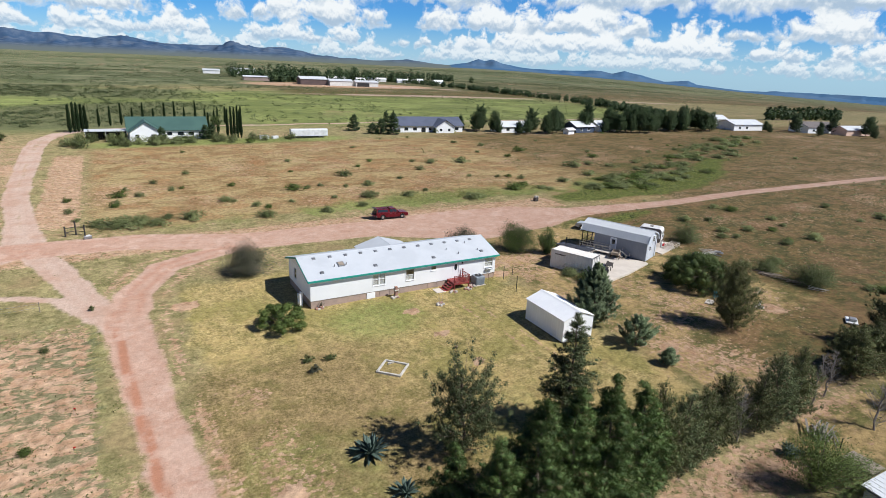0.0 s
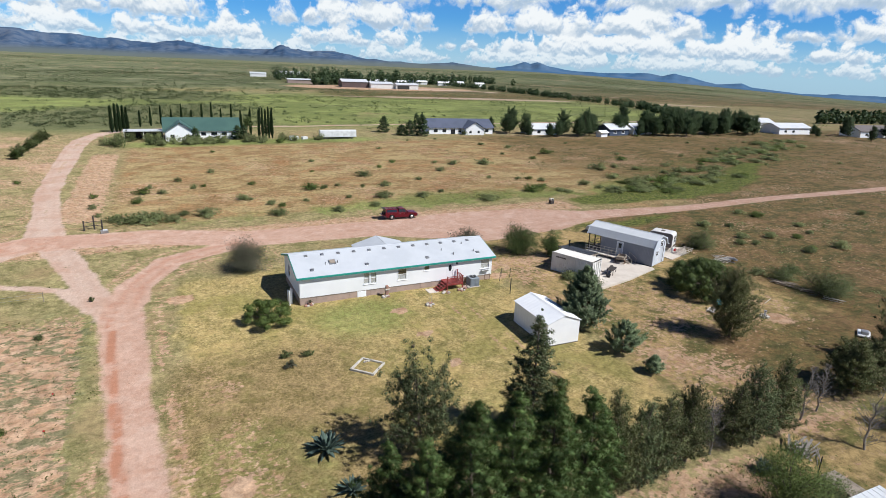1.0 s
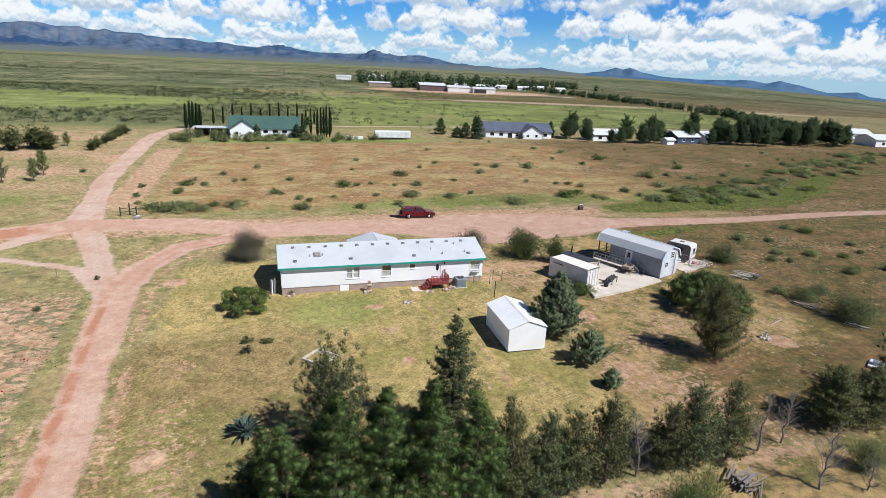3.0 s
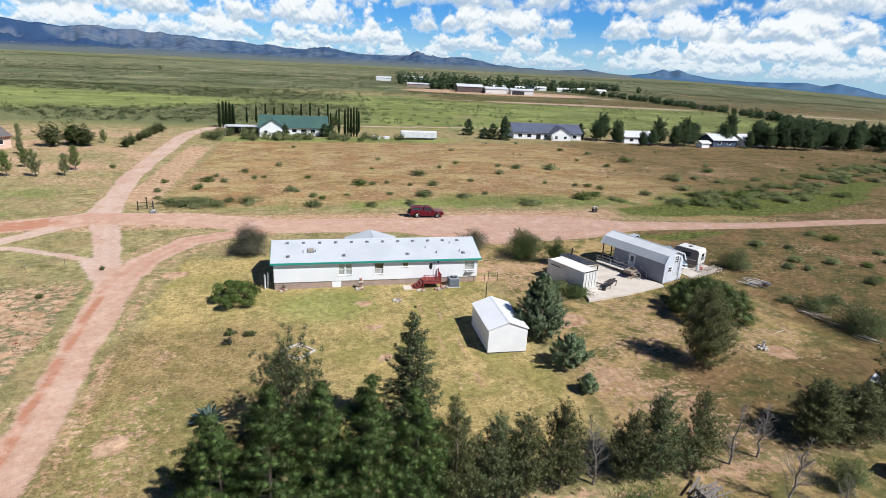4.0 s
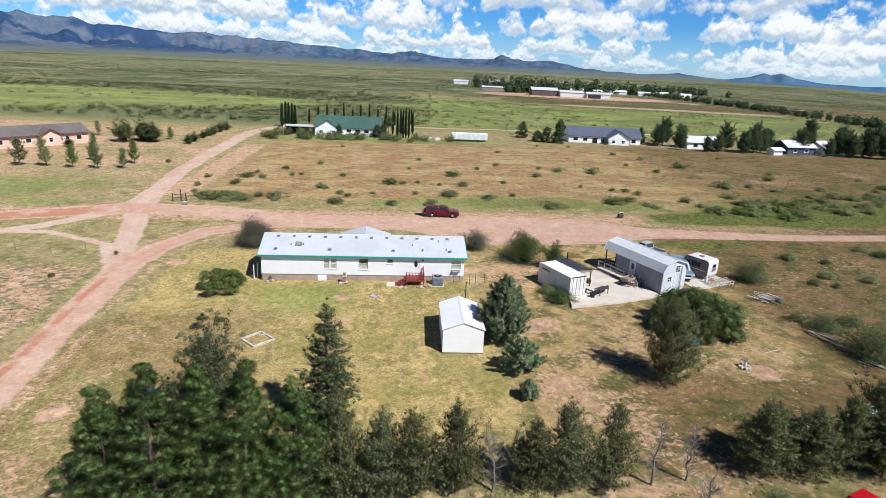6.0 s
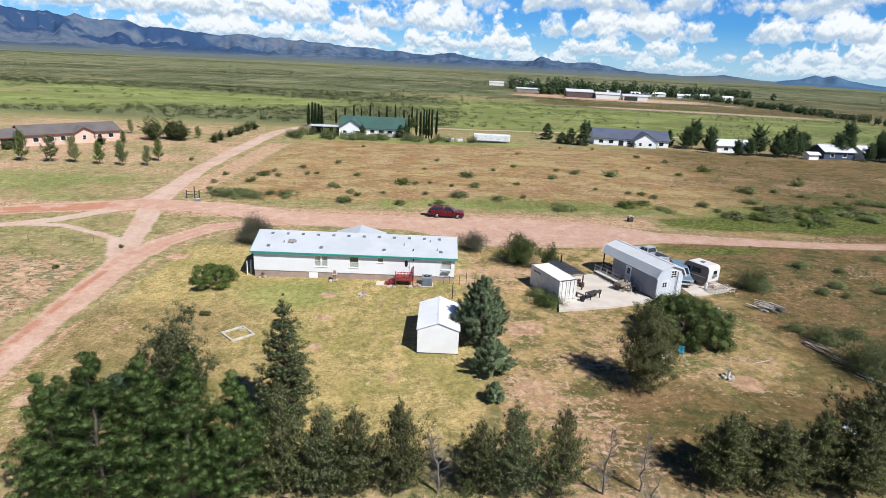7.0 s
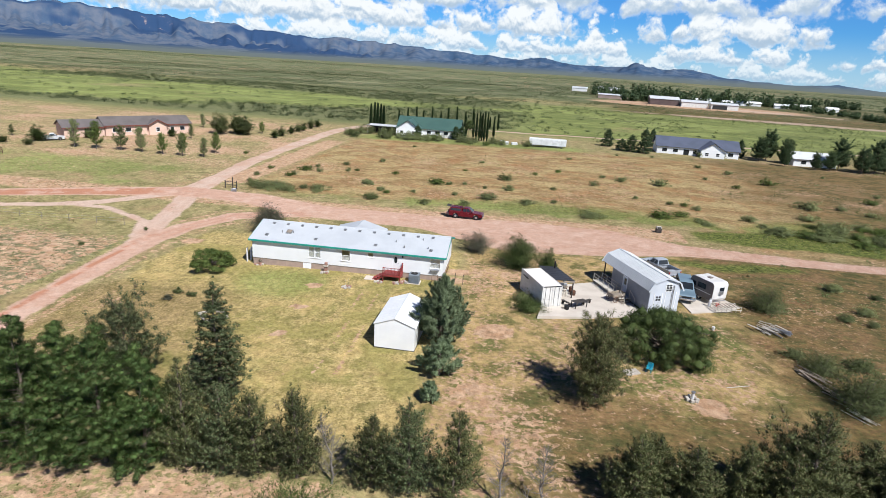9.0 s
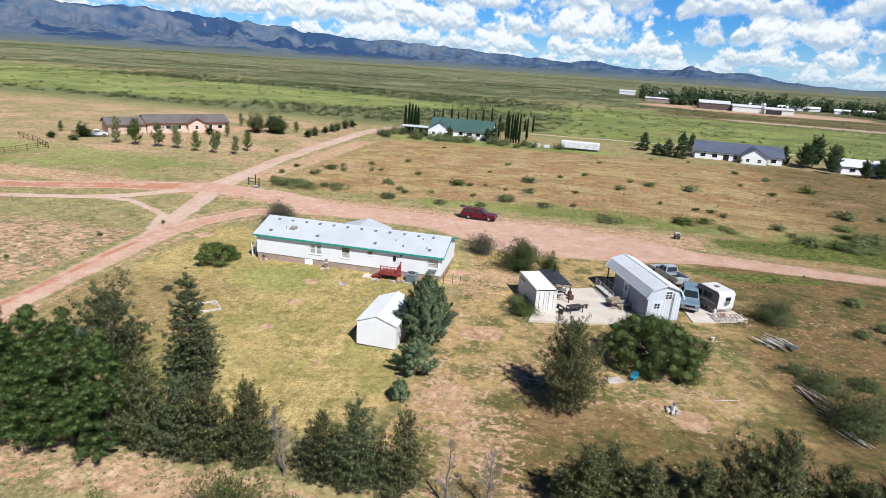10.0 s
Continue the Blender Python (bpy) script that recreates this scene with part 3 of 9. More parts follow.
def ground_material():
    m, nt, bs = material("dry_grassland")
    pos = nt.nodes.new("ShaderNodeTexCoord").outputs["Object"]
    n_big, n_mid = noise_of(nt, pos, 0.16, 4.0, 0.6), noise_of(nt, pos, 0.9, 5.0, 0.6)
    n_fine, n_grain = noise_of(nt, pos, 4.5, 5.0, 0.7), noise_of(nt, pos, 22.0, 3.0, 0.7)
    n_far = noise_of(nt, pos, 0.028, 6.0, 0.65)
    stretched = nt.nodes.new("ShaderNodeMapping")
    stretched.inputs["Scale"].default_value = (1.0, 0.16, 1.0)
    stretched.inputs["Rotation"].default_value = (0, 0, radians(4))
    nt.links.new(pos, stretched.inputs[0])
    stripes = noise_of(nt, stretched.outputs[0], 2.6, 4.0, 0.65)
    n_meso = noise_of(nt, pos, 0.34, 5.0, 0.62, 0.3)
    wob = maths(nt, "ADD", maths(nt, "MULTIPLY", maths(nt, "SUBTRACT", n_mid, 0.5), 0.9), maths(nt, "MULTIPLY", maths(nt, "SUBTRACT", n_fine, 0.5), 0.9))

    def share(name, ragged=1.0, soft=0.24):
        a = node(nt, "Attribute", attr=name).outputs["Fac"]
        return step(nt, maths(nt, "ADD", a, maths(nt, "MULTIPLY", wob, ragged)), 0.5 - soft, 0.5 + soft)
    n_tuft = noise_of(nt, pos, 2.2, 6.0, 0.68, 0.4)
    tuft = maths(nt, "ADD", maths(nt, "MULTIPLY", n_mid, 0.45), maths(nt, "MULTIPLY", n_fine, 0.6))
    # bare soil shows between the tufts
    flow = nt.nodes.new("ShaderNodeMapping")
    flow.inputs["Scale"].default_value = (0.62, 1.0, 1.0)
    nt.links.new(pos, flow.inputs[0])
    n_flow, n_flow2 = noise_of(nt, flow.outputs[0], 0.16, 6.0, 0.62, 0.5), noise_of(nt, flow.outputs[0], 0.55, 6.0, 0.68, 0.4)
    n_clump = noise_of(nt, flow.outputs[0], 2.4, 5.0, 0.62, 0.6)
    soil = blend(nt, step(nt, n_mid, 0.3, 0.7), (0.340, 0.205, 0.122), (0.445, 0.305, 0.205))
    dry = blend(nt, step(nt, maths(nt, "ADD", maths(nt, "MULTIPLY", tuft, 0.6), maths(nt, "MULTIPLY", n_meso, 0.4)), 0.40, 0.62), (0.136, 0.126, 0.050), (0.318, 0.262, 0.130))
    dry = blend(nt, step(nt, n_big, 0.48, 0.68), dry, (0.255, 0.192, 0.098))
    rusty = blend(nt, step(nt, n_flow2, 0.36, 0.64), (0.196, 0.126, 0.056), (0.318, 0.222, 0.110))
    rusty = blend(nt, maths(nt, "MULTIPLY", step(nt, n_flow, 0.47, 0.58), 0.75), rusty, (0.365, 0.282, 0.138))
    rusty = blend(nt, maths(nt, "MULTIPLY", step(nt, n_flow, 0.47, 0.36), 0.6), rusty, (0.225, 0.120, 0.058))
    rusty = blend(nt, maths(nt, "MULTIPLY", step(nt, n_clump, 0.55, 0.66), 0.6), rusty, (0.125, 0.112, 0.042))
    rusty = blend(nt, maths(nt, "MULTIPLY", step(nt, n_big, 0.52, 0.62), 0.6), rusty, (0.285, 0.150, 0.068))
    veg = blend(nt, share("field", 0.5, 0.4), dry, rusty)
    grain = maths(nt, "ADD", maths(nt, "MULTIPLY", stripes, 0.25), maths(nt, "MULTIPLY", n_fine, 0.75))
    mown = blend(nt, step(nt, grain, 0.36, 0.64), (0.215, 0.168, 0.060), (0.470, 0.362, 0.168))
    mown = blend(nt, maths(nt, "MULTIPLY", step(nt, n_meso, 0.48, 0.62), 0.6), mown, (0.430, 0.310, 0.135))
    mown = blend(nt, maths(nt, "MULTIPLY", step(nt, n_meso, 0.46, 0.36), 0.55), mown, (0.150, 0.138, 0.046))
    mown = blend(nt, maths(nt, "MULTIPLY", step(nt, n_big, 0.47, 0.60), 0.62), mown, (0.205, 0.190, 0.058))
    mown = blend(nt, maths(nt, "MULTIPLY", step(nt, n_clump, 0.58, 0.68), 0.5), mown, (0.110, 0.115, 0.036))
    veg = blend(nt, share("lawn", 0.4, 0.4), veg, mown)
    tired = blend(nt, step(nt, maths(nt, "ADD", maths(nt, "MULTIPLY", n_meso, 0.35), maths(nt, "MULTIPLY", n_fine, 0.65)), 0.40, 0.60), (0.135, 0.104, 0.040), (0.300, 0.212, 0.108))
    tired = blend(nt, step(nt, n_big, 0.54, 0.66), tired, (0.150, 0.130, 0.046))
    veg = blend(nt, maths(nt, "MULTIPLY", share("worn", 0.7, 0.5), 0.85), veg, tired)
    lush = blend(nt, step(nt, maths(nt, "ADD", maths(nt, "MULTIPLY", n_clump, 0.6), maths(nt, "MULTIPLY", n_fine, 0.4)), 0.38, 0.62), (0.076, 0.108, 0.030), (0.195, 0.230, 0.066))
    lush = blend(nt, maths(nt, "MULTIPLY", step(nt, n_far, 0.44, 0.60), 0.8), lush, (0.240, 0.280, 0.086))
    veg = blend(nt, maths(nt, "MULTIPLY", share("green", 0.75, 0.5), 0.85), veg, lush)
    veg = blend(nt, share("scrub", 0.5, 0.4), veg, blend(nt, step(nt, n_fine, 0.35, 0.65), (0.080, 0.092, 0.040), (0.185, 0.182, 0.088)))
    east = blend(nt, step(nt, n_meso, 0.38, 0.56), (0.122, 0.112, 0.038), (0.352, 0.244, 0.110))
    east = blend(nt, step(nt, n_big, 0.54, 0.66), east, (0.108, 0.116, 0.036))
    east = blend(nt, maths(nt, "MULTIPLY", step(nt, n_mid, 0.56, 0.68), 0.7), east, (0.420, 0.278, 0.166))
    veg = blend(nt, maths(nt, "MULTIPLY", share("east", 0.5, 0.4), 0.85), veg, east)
    wild = blend(nt, step(nt, n_flow2, 0.40, 0.60), (0.060, 0.060, 0.022), (0.165, 0.106, 0.046))
    wild = blend(nt, maths(nt, "MULTIPLY", step(nt, n_flow, 0.50, 0.62), 0.7), wild, (0.190, 0.108, 0.058))
    wild = blend(nt, maths(nt, "MULTIPLY", step(nt, n_clump, 0.54, 0.64), 0.6), wild, (0.070, 0.080, 0.026))
    veg = blend(nt, maths(nt, "MULTIPLY", share("wild", 0.4, 0.4), 0.9), veg, wild)
    vivid = blend(nt, step(nt, n_clump, 0.40, 0.62), (0.050, 0.068, 0.016), (0.160, 0.172, 0.044))
    veg = blend(nt, share("vivid", 0.5, 0.4), veg, vivid)
    # brush, straw and green swards out on the plain
    far = node(nt, "Attribute", attr="far").outputs["Fac"]
    plain = node(nt, "Attribute", attr="plain").outputs["Fac"]
    long = nt.nodes.new("ShaderNodeMapping")
    long.inputs["Scale"].default_value = (0.45, 1.0, 1.0)
    nt.links.new(pos, long.inputs[0])
    n_brush, n_straw = noise_of(nt, long.outputs[0], 0.075, 9.0, 0.78), noise_of(nt, long.outputs[0], 0.021, 6.0, 0.66, 0.3)
    steppe = blend(nt, step(nt, n_straw, 0.42, 0.60), (0.100, 0.116, 0.054), (0.212, 0.206, 0.122))
    veg = blend(nt, maths(nt, "MULTIPLY", plain, maths(nt, "SUBTRACT", 0.85, maths(nt, "MULTIPLY", node(nt, "Attribute", attr="wild").outputs["Fac"], 0.45))), veg, steppe)
    veg = blend(nt, maths(nt, "MULTIPLY", maths(nt, "MULTIPLY", step(nt, n_straw, 0.53, 0.62), far), 0.5), veg, (0.225, 0.222, 0.120))
    veg = blend(nt, maths(nt, "MULTIPLY", maths(nt, "MULTIPLY", step(nt, n_brush, 0.48, 0.55), far), 0.70), veg, (0.050, 0.068, 0.026))
    ba = node(nt, "Attribute", attr="bare").outputs["Fac"]
    thin = maths(nt, "SUBTRACT", maths(nt, "ADD", maths(nt, "MULTIPLY", n_tuft, 0.6), maths(nt, "MULTIPLY", n_clump, 0.4)), maths(nt, "MULTIPLY", ba, 0.42))
    col = blend(nt, step(nt, thin, 0.22, 0.30), soil, veg)
    n_weed = noise_of(nt, flow.outputs[0], 1.15, 6.0, 0.70, 0.5)
    weeds = blend(nt, step(nt, n_fine, 0.38, 0.62), (0.098, 0.106, 0.052), (0.175, 0.170, 0.090))
    col = blend(nt, maths(nt, "MULTIPLY", maths(nt, "MULTIPLY", share("left", 0.4, 0.4), step(nt, n_weed, 0.49, 0.56)), 0.85), col, weeds)
    gravel = blend(nt, step(nt, n_fine, 0.3, 0.7), (0.425, 0.305, 0.240), (0.50, 0.380, 0.310))
    gravel = blend(nt, maths(nt, "MULTIPLY", step(nt, n_big, 0.45, 0.66), 0.8), gravel, (0.41, 0.265, 0.195))
    tr = node(nt, "Attribute", attr="tread").outputs["Fac"]
    gravel = blend(nt, maths(nt, "MULTIPLY", tr, 0.45), gravel, (0.37, 0.215, 0.150))
    col = blend(nt, share("pale", 0.5, 0.3), col, gravel)
    dirt = blend(nt, step(nt, tuft, 0.35, 0.7), (0.405, 0.250, 0.182), (0.475, 0.325, 0.252))
    dirt = blend(nt, maths(nt, "MULTIPLY", step(nt, n_flow2, 0.50, 0.62), 0.45), dirt, (0.365, 0.205, 0.140))
    dirt = blend(nt, step(nt, maths(nt, "ADD", tr, maths(nt, "MULTIPLY", wob, 0.5)), 0.25, 0.85), dirt, (0.370, 0.178, 0.112))
    dirt = blend(nt, maths(nt, "MULTIPLY", step(nt, n_meso, 0.50, 0.62), 0.55), dirt, (0.505, 0.360, 0.285))
    col = blend(nt, share("red", 0.95, 0.32), col, dirt)
    n_speck = noise_of(nt, pos, 3.6, 6.0, 0.78)
    col = blend(nt, maths(nt, "MULTIPLY", step(nt, n_speck, 0.55, 0.70), 0.42), col, (0.080, 0.072, 0.036))
    n_mottle = noise_of(nt, pos, 1.5, 7.0, 0.76, 0.3)
    loose = maths(nt, "SUBTRACT", 1.0, maths(nt, "MULTIPLY", maths(nt, "MAXIMUM", share("red", 0.6, 0.3), share("pale", 0.5, 0.3)), 0.7))
    shade = maths(nt, "ADD", 1.0, maths(nt, "MULTIPLY", maths(nt, "MULTIPLY", maths(nt, "SUBTRACT", n_mottle, 0.5), 2.3), loose))
    shade = maths(nt, "MULTIPLY", maths(nt, "MAXIMUM", shade, 0.35), maths(nt, "ADD", maths(nt, "MULTIPLY", n_grain, 0.8), 0.62))
    grey = node(nt, "CombineXYZ", shade, shade, shade).outputs[0]
    nt.links.new(blend(nt, 1.0, col, grey, "MULTIPLY"), bs.inputs["Base Color"])
    bs.inputs["Roughness"].default_value = 0.95
    bs.inputs["Diffuse Roughness"].default_value = 0.5
    bs.inputs["Specular IOR Level"].default_value = 0.12
    bn = nt.nodes.new("ShaderNodeBump")
    bn.inputs["Strength"].default_value, bn.inputs["Distance"].default_value = 0.7, 0.08
    nt.links.new(maths(nt, "ADD", maths(nt, "MULTIPLY", n_grain, 0.5), n_fine), bn.inputs["Height"])
    nt.links.new(bn.outputs[0], bs.inputs["Normal"])
    return m


def make_ground():
    xs = axis(-48, 72, 0.6, -4700, 4700)
    ys = axis(-48, 62, 0.6, -700, 4800)
    ys = np.unique(np.round(np.concatenate([ys, np.arange(62, 200, 1.6), np.arange(200, 330, 6.0), np.arange(330, 640, 3.5)]), 2))
    xs = np.unique(np.round(np.concatenate([xs, np.concatenate([np.arange(-300, -60, 10.0), np.arange(80, 420, 10.0)])]), 2))
    X, Y = np.meshgrid(xs, ys)
    cov = cover(X, Y)
    Z = land(X, Y)
    # wheel ruts, and a slight hump between them
    for line, depth in ((RED_ROAD, 0.05), (DRIVE, 0.08), (CROSS, 0.04)):
        d = near_line(X, Y, line)
        Z = Z - depth * ramp(-d, -0.3, 0.8)
    nx, ny = len(xs), len(ys)
    I = (np.arange(ny - 1)[:, None] * nx + np.arange(nx - 1)[None, :])
    quads = np.stack([I, I + 1, I + nx + 1, I + nx], -1).reshape(-1, 4)
    way = np.maximum(cov["red"], cov["pale"]) > 0.5
    on_road = (way[:-1, :-1] & way[1:, 1:] & way[:-1, 1:] & way[1:, :-1]).reshape(-1)
    V = np.stack([X, Y, Z], -1).reshape(-1, 3)
    gm = ground_material()
    for name, pick, label in (("ground", ~on_road, "dry grassland of straw and green grass"), ("road", on_road, "rutted red dirt road with pale gravel tracks")):
        q = quads[pick]
        used, q = np.unique(q, return_inverse=True)
        q = q.reshape(-1, 4)
        me = bpy.data.meshes.new(name)
        me.vertices.add(len(used))
        me.vertices.foreach_set("co", V[used].astype(np.float32).ravel())
        me.loops.add(q.size)
        me.loops.foreach_set("vertex_index", q.astype(np.int32).ravel())
        me.polygons.add(len(q))
        me.polygons.foreach_set("loop_start", np.arange(0, q.size, 4, dtype=np.int32))
        me.polygons.foreach_set("use_smooth", np.ones(len(q), dtype=bool))
        me.update(calc_edges=True)
        for key, val in cov.items():
            me.attributes.new(key, "FLOAT", "POINT").data.foreach_set("value", val.reshape(-1)[used].astype(np.float32))
        me.materials.append(gm)
        tagged(new(name, me), label, name, kind="structure")


make_ground()


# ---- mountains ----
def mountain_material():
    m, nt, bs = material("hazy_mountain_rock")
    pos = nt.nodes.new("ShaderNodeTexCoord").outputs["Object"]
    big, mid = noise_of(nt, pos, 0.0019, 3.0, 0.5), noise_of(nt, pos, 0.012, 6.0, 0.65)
    # the blue of the haze is mixed into the rock colours
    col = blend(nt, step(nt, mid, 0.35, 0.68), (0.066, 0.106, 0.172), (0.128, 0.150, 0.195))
    # dark blue patches paint cloud shadows onto the slopes
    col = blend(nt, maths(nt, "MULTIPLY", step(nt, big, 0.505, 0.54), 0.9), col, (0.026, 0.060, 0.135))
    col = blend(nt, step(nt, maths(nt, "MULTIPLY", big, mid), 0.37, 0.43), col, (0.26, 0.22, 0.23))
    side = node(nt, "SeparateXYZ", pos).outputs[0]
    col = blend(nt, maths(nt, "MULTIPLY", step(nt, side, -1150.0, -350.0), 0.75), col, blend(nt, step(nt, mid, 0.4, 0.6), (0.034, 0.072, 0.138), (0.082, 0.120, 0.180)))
    # the fans of gravel and grass at their feet, haze mixed into the grey-green
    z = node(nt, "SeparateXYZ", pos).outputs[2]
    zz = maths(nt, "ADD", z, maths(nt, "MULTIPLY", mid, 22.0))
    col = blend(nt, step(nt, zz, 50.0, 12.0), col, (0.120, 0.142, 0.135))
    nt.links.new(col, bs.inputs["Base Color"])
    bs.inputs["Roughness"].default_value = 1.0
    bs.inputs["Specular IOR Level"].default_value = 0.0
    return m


def make_range(name, label, crest, dist, depth, seed, foot=-6.0):
    """A mountain range seen from the plain. crest: pairs of bearing (degrees) and height over the plain at that distance."""
    ridge = Field(seed, 520, 5, 0.55)
    bs = np.linspace(crest[0][0], crest[-1][0], int((crest[-1][0] - crest[0][0]) * 7))
    hs = np.interp(bs, [c[0] for c in crest], [c[1] for c in crest])
    rows, peak = 40, 0.74
    V, F = [], []
    for j in range(rows):
        s = j / (rows - 1)
        for k, (a, h) in enumerate(zip(bs, hs)):
            r = dist + depth * (s - peak)
            x, y = 10 + math.sin(radians(a)) * r, -60 + math.cos(radians(a)) * r
            shape = (s / peak) ** 3.2 if s < peak else 1 - 0.6 * (s - peak) / (1 - peak)
            n = float(ridge(np.float64(x), np.float64(y)))
            spur = float(ridge(np.float64(a * 150), np.float64(r * 0.25 + 400)))
            rug = 0.58 + 1.5 * abs(2 * spur - 1) + 0.5 * (n - 0.5) if s < peak - 0.03 else 1.0
            rug = 1 + (rug - 1) * min(1, max(0, (s - 0.3) * 4))
            top = shape * h * rug
            if s >= peak - 0.03:
                top = shape * h * (1 + 0.30 * (float(EDGE(np.float64(a * 2.2), np.float64(3.0 + seed))) - 0.5))
            V.append((x, y, high(x, y) + foot * (1 - min(1, s * 4)) + max(top, 0)))
    n = len(bs)
    for j in range(rows - 1):
        for k in range(n - 1):
            F.append((j * n + k, j * n + k + 1, (j + 1) * n + k + 1, (j + 1) * n + k))
    b = Build()
    b.v, b.f = V, F
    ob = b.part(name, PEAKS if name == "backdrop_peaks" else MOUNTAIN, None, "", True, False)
    return tagged(ob, label, "mountains", kind="structure")


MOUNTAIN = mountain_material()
# distance haze is painted in as the blue of these peaks
PEAKS = mat("haze_blue_rock", (0.050, 0.115, 0.21), (0.080, 0.135, 0.21), 0.004, 0.02, 1.0, bump=0.0, spec=0.0)
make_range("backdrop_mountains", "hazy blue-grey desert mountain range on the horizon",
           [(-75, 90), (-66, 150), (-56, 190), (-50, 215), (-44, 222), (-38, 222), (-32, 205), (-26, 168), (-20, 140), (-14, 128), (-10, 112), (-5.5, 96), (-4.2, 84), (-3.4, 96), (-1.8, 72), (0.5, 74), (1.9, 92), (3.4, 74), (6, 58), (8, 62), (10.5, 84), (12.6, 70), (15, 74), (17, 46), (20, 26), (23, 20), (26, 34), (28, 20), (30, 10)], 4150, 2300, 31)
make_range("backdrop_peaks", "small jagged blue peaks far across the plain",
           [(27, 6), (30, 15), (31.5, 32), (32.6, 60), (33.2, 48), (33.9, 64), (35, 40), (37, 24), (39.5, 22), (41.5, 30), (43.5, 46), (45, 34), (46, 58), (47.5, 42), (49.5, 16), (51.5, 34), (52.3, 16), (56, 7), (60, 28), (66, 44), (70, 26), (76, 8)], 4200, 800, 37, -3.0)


# ---- the long white house ----
def window_in(parent, x0, z0, x1, z1, mat_glass, pane_label="", mull=True, y=0.0, blind=None, trim=None):
    """A window in a wall whose outer face is at y: frame, panes, sill and, if wanted, a blind behind."""
    trim = trim or WHITE
    win = Build()
    f = 0.05
    for a, b in (((x0 - f, z0 - f), (x0 + 0.03, z1 + f)), ((x1 - 0.03, z0 - f), (x1 + f, z1 + f)), ((x0 + 0.03, z1 - 0.03), (x1 - 0.03, z1 + f)), ((x0 + 0.03, z0 - f), (x1 - 0.03, z0 + 0.03))):
        win.box((a[0], y - 0.025, a[1]), (b[0], y + 0.06, b[1]))
    w = win.part("window", trim, parent, "white-framed window")
    mid = (z0 + z1) / 2
    for lo, hi, d in ((z0 + 0.03, mid, 0.025), (mid, z1 - 0.03, 0.045)) if mull else ((z0 + 0.03, z1 - 0.03, 0.03),):
        Build().box((x0 + 0.03, y + d, lo), (x1 - 0.03, y + d + 0.008, hi)).part("pane", mat_glass, w, pane_label)
    if mull:
        Build().box((x0 + 0.03, y + 0.01, mid - 0.02), (x1 - 0.03, y + 0.024, mid + 0.02)).part("rail", trim, w)
    Build().box((x0 - 0.08, y - 0.07, z0 - 0.09), (x1 + 0.08, y + 0.0, z0 - 0.052), 0.006).part("sill", trim, w)
    if blind:
        Build().box((x0 + 0.03, y + 0.09, z0 + 0.03), (x1 - 0.03, y + 0.10, z1 - 0.03)).part("blind", blind, w)
    return w


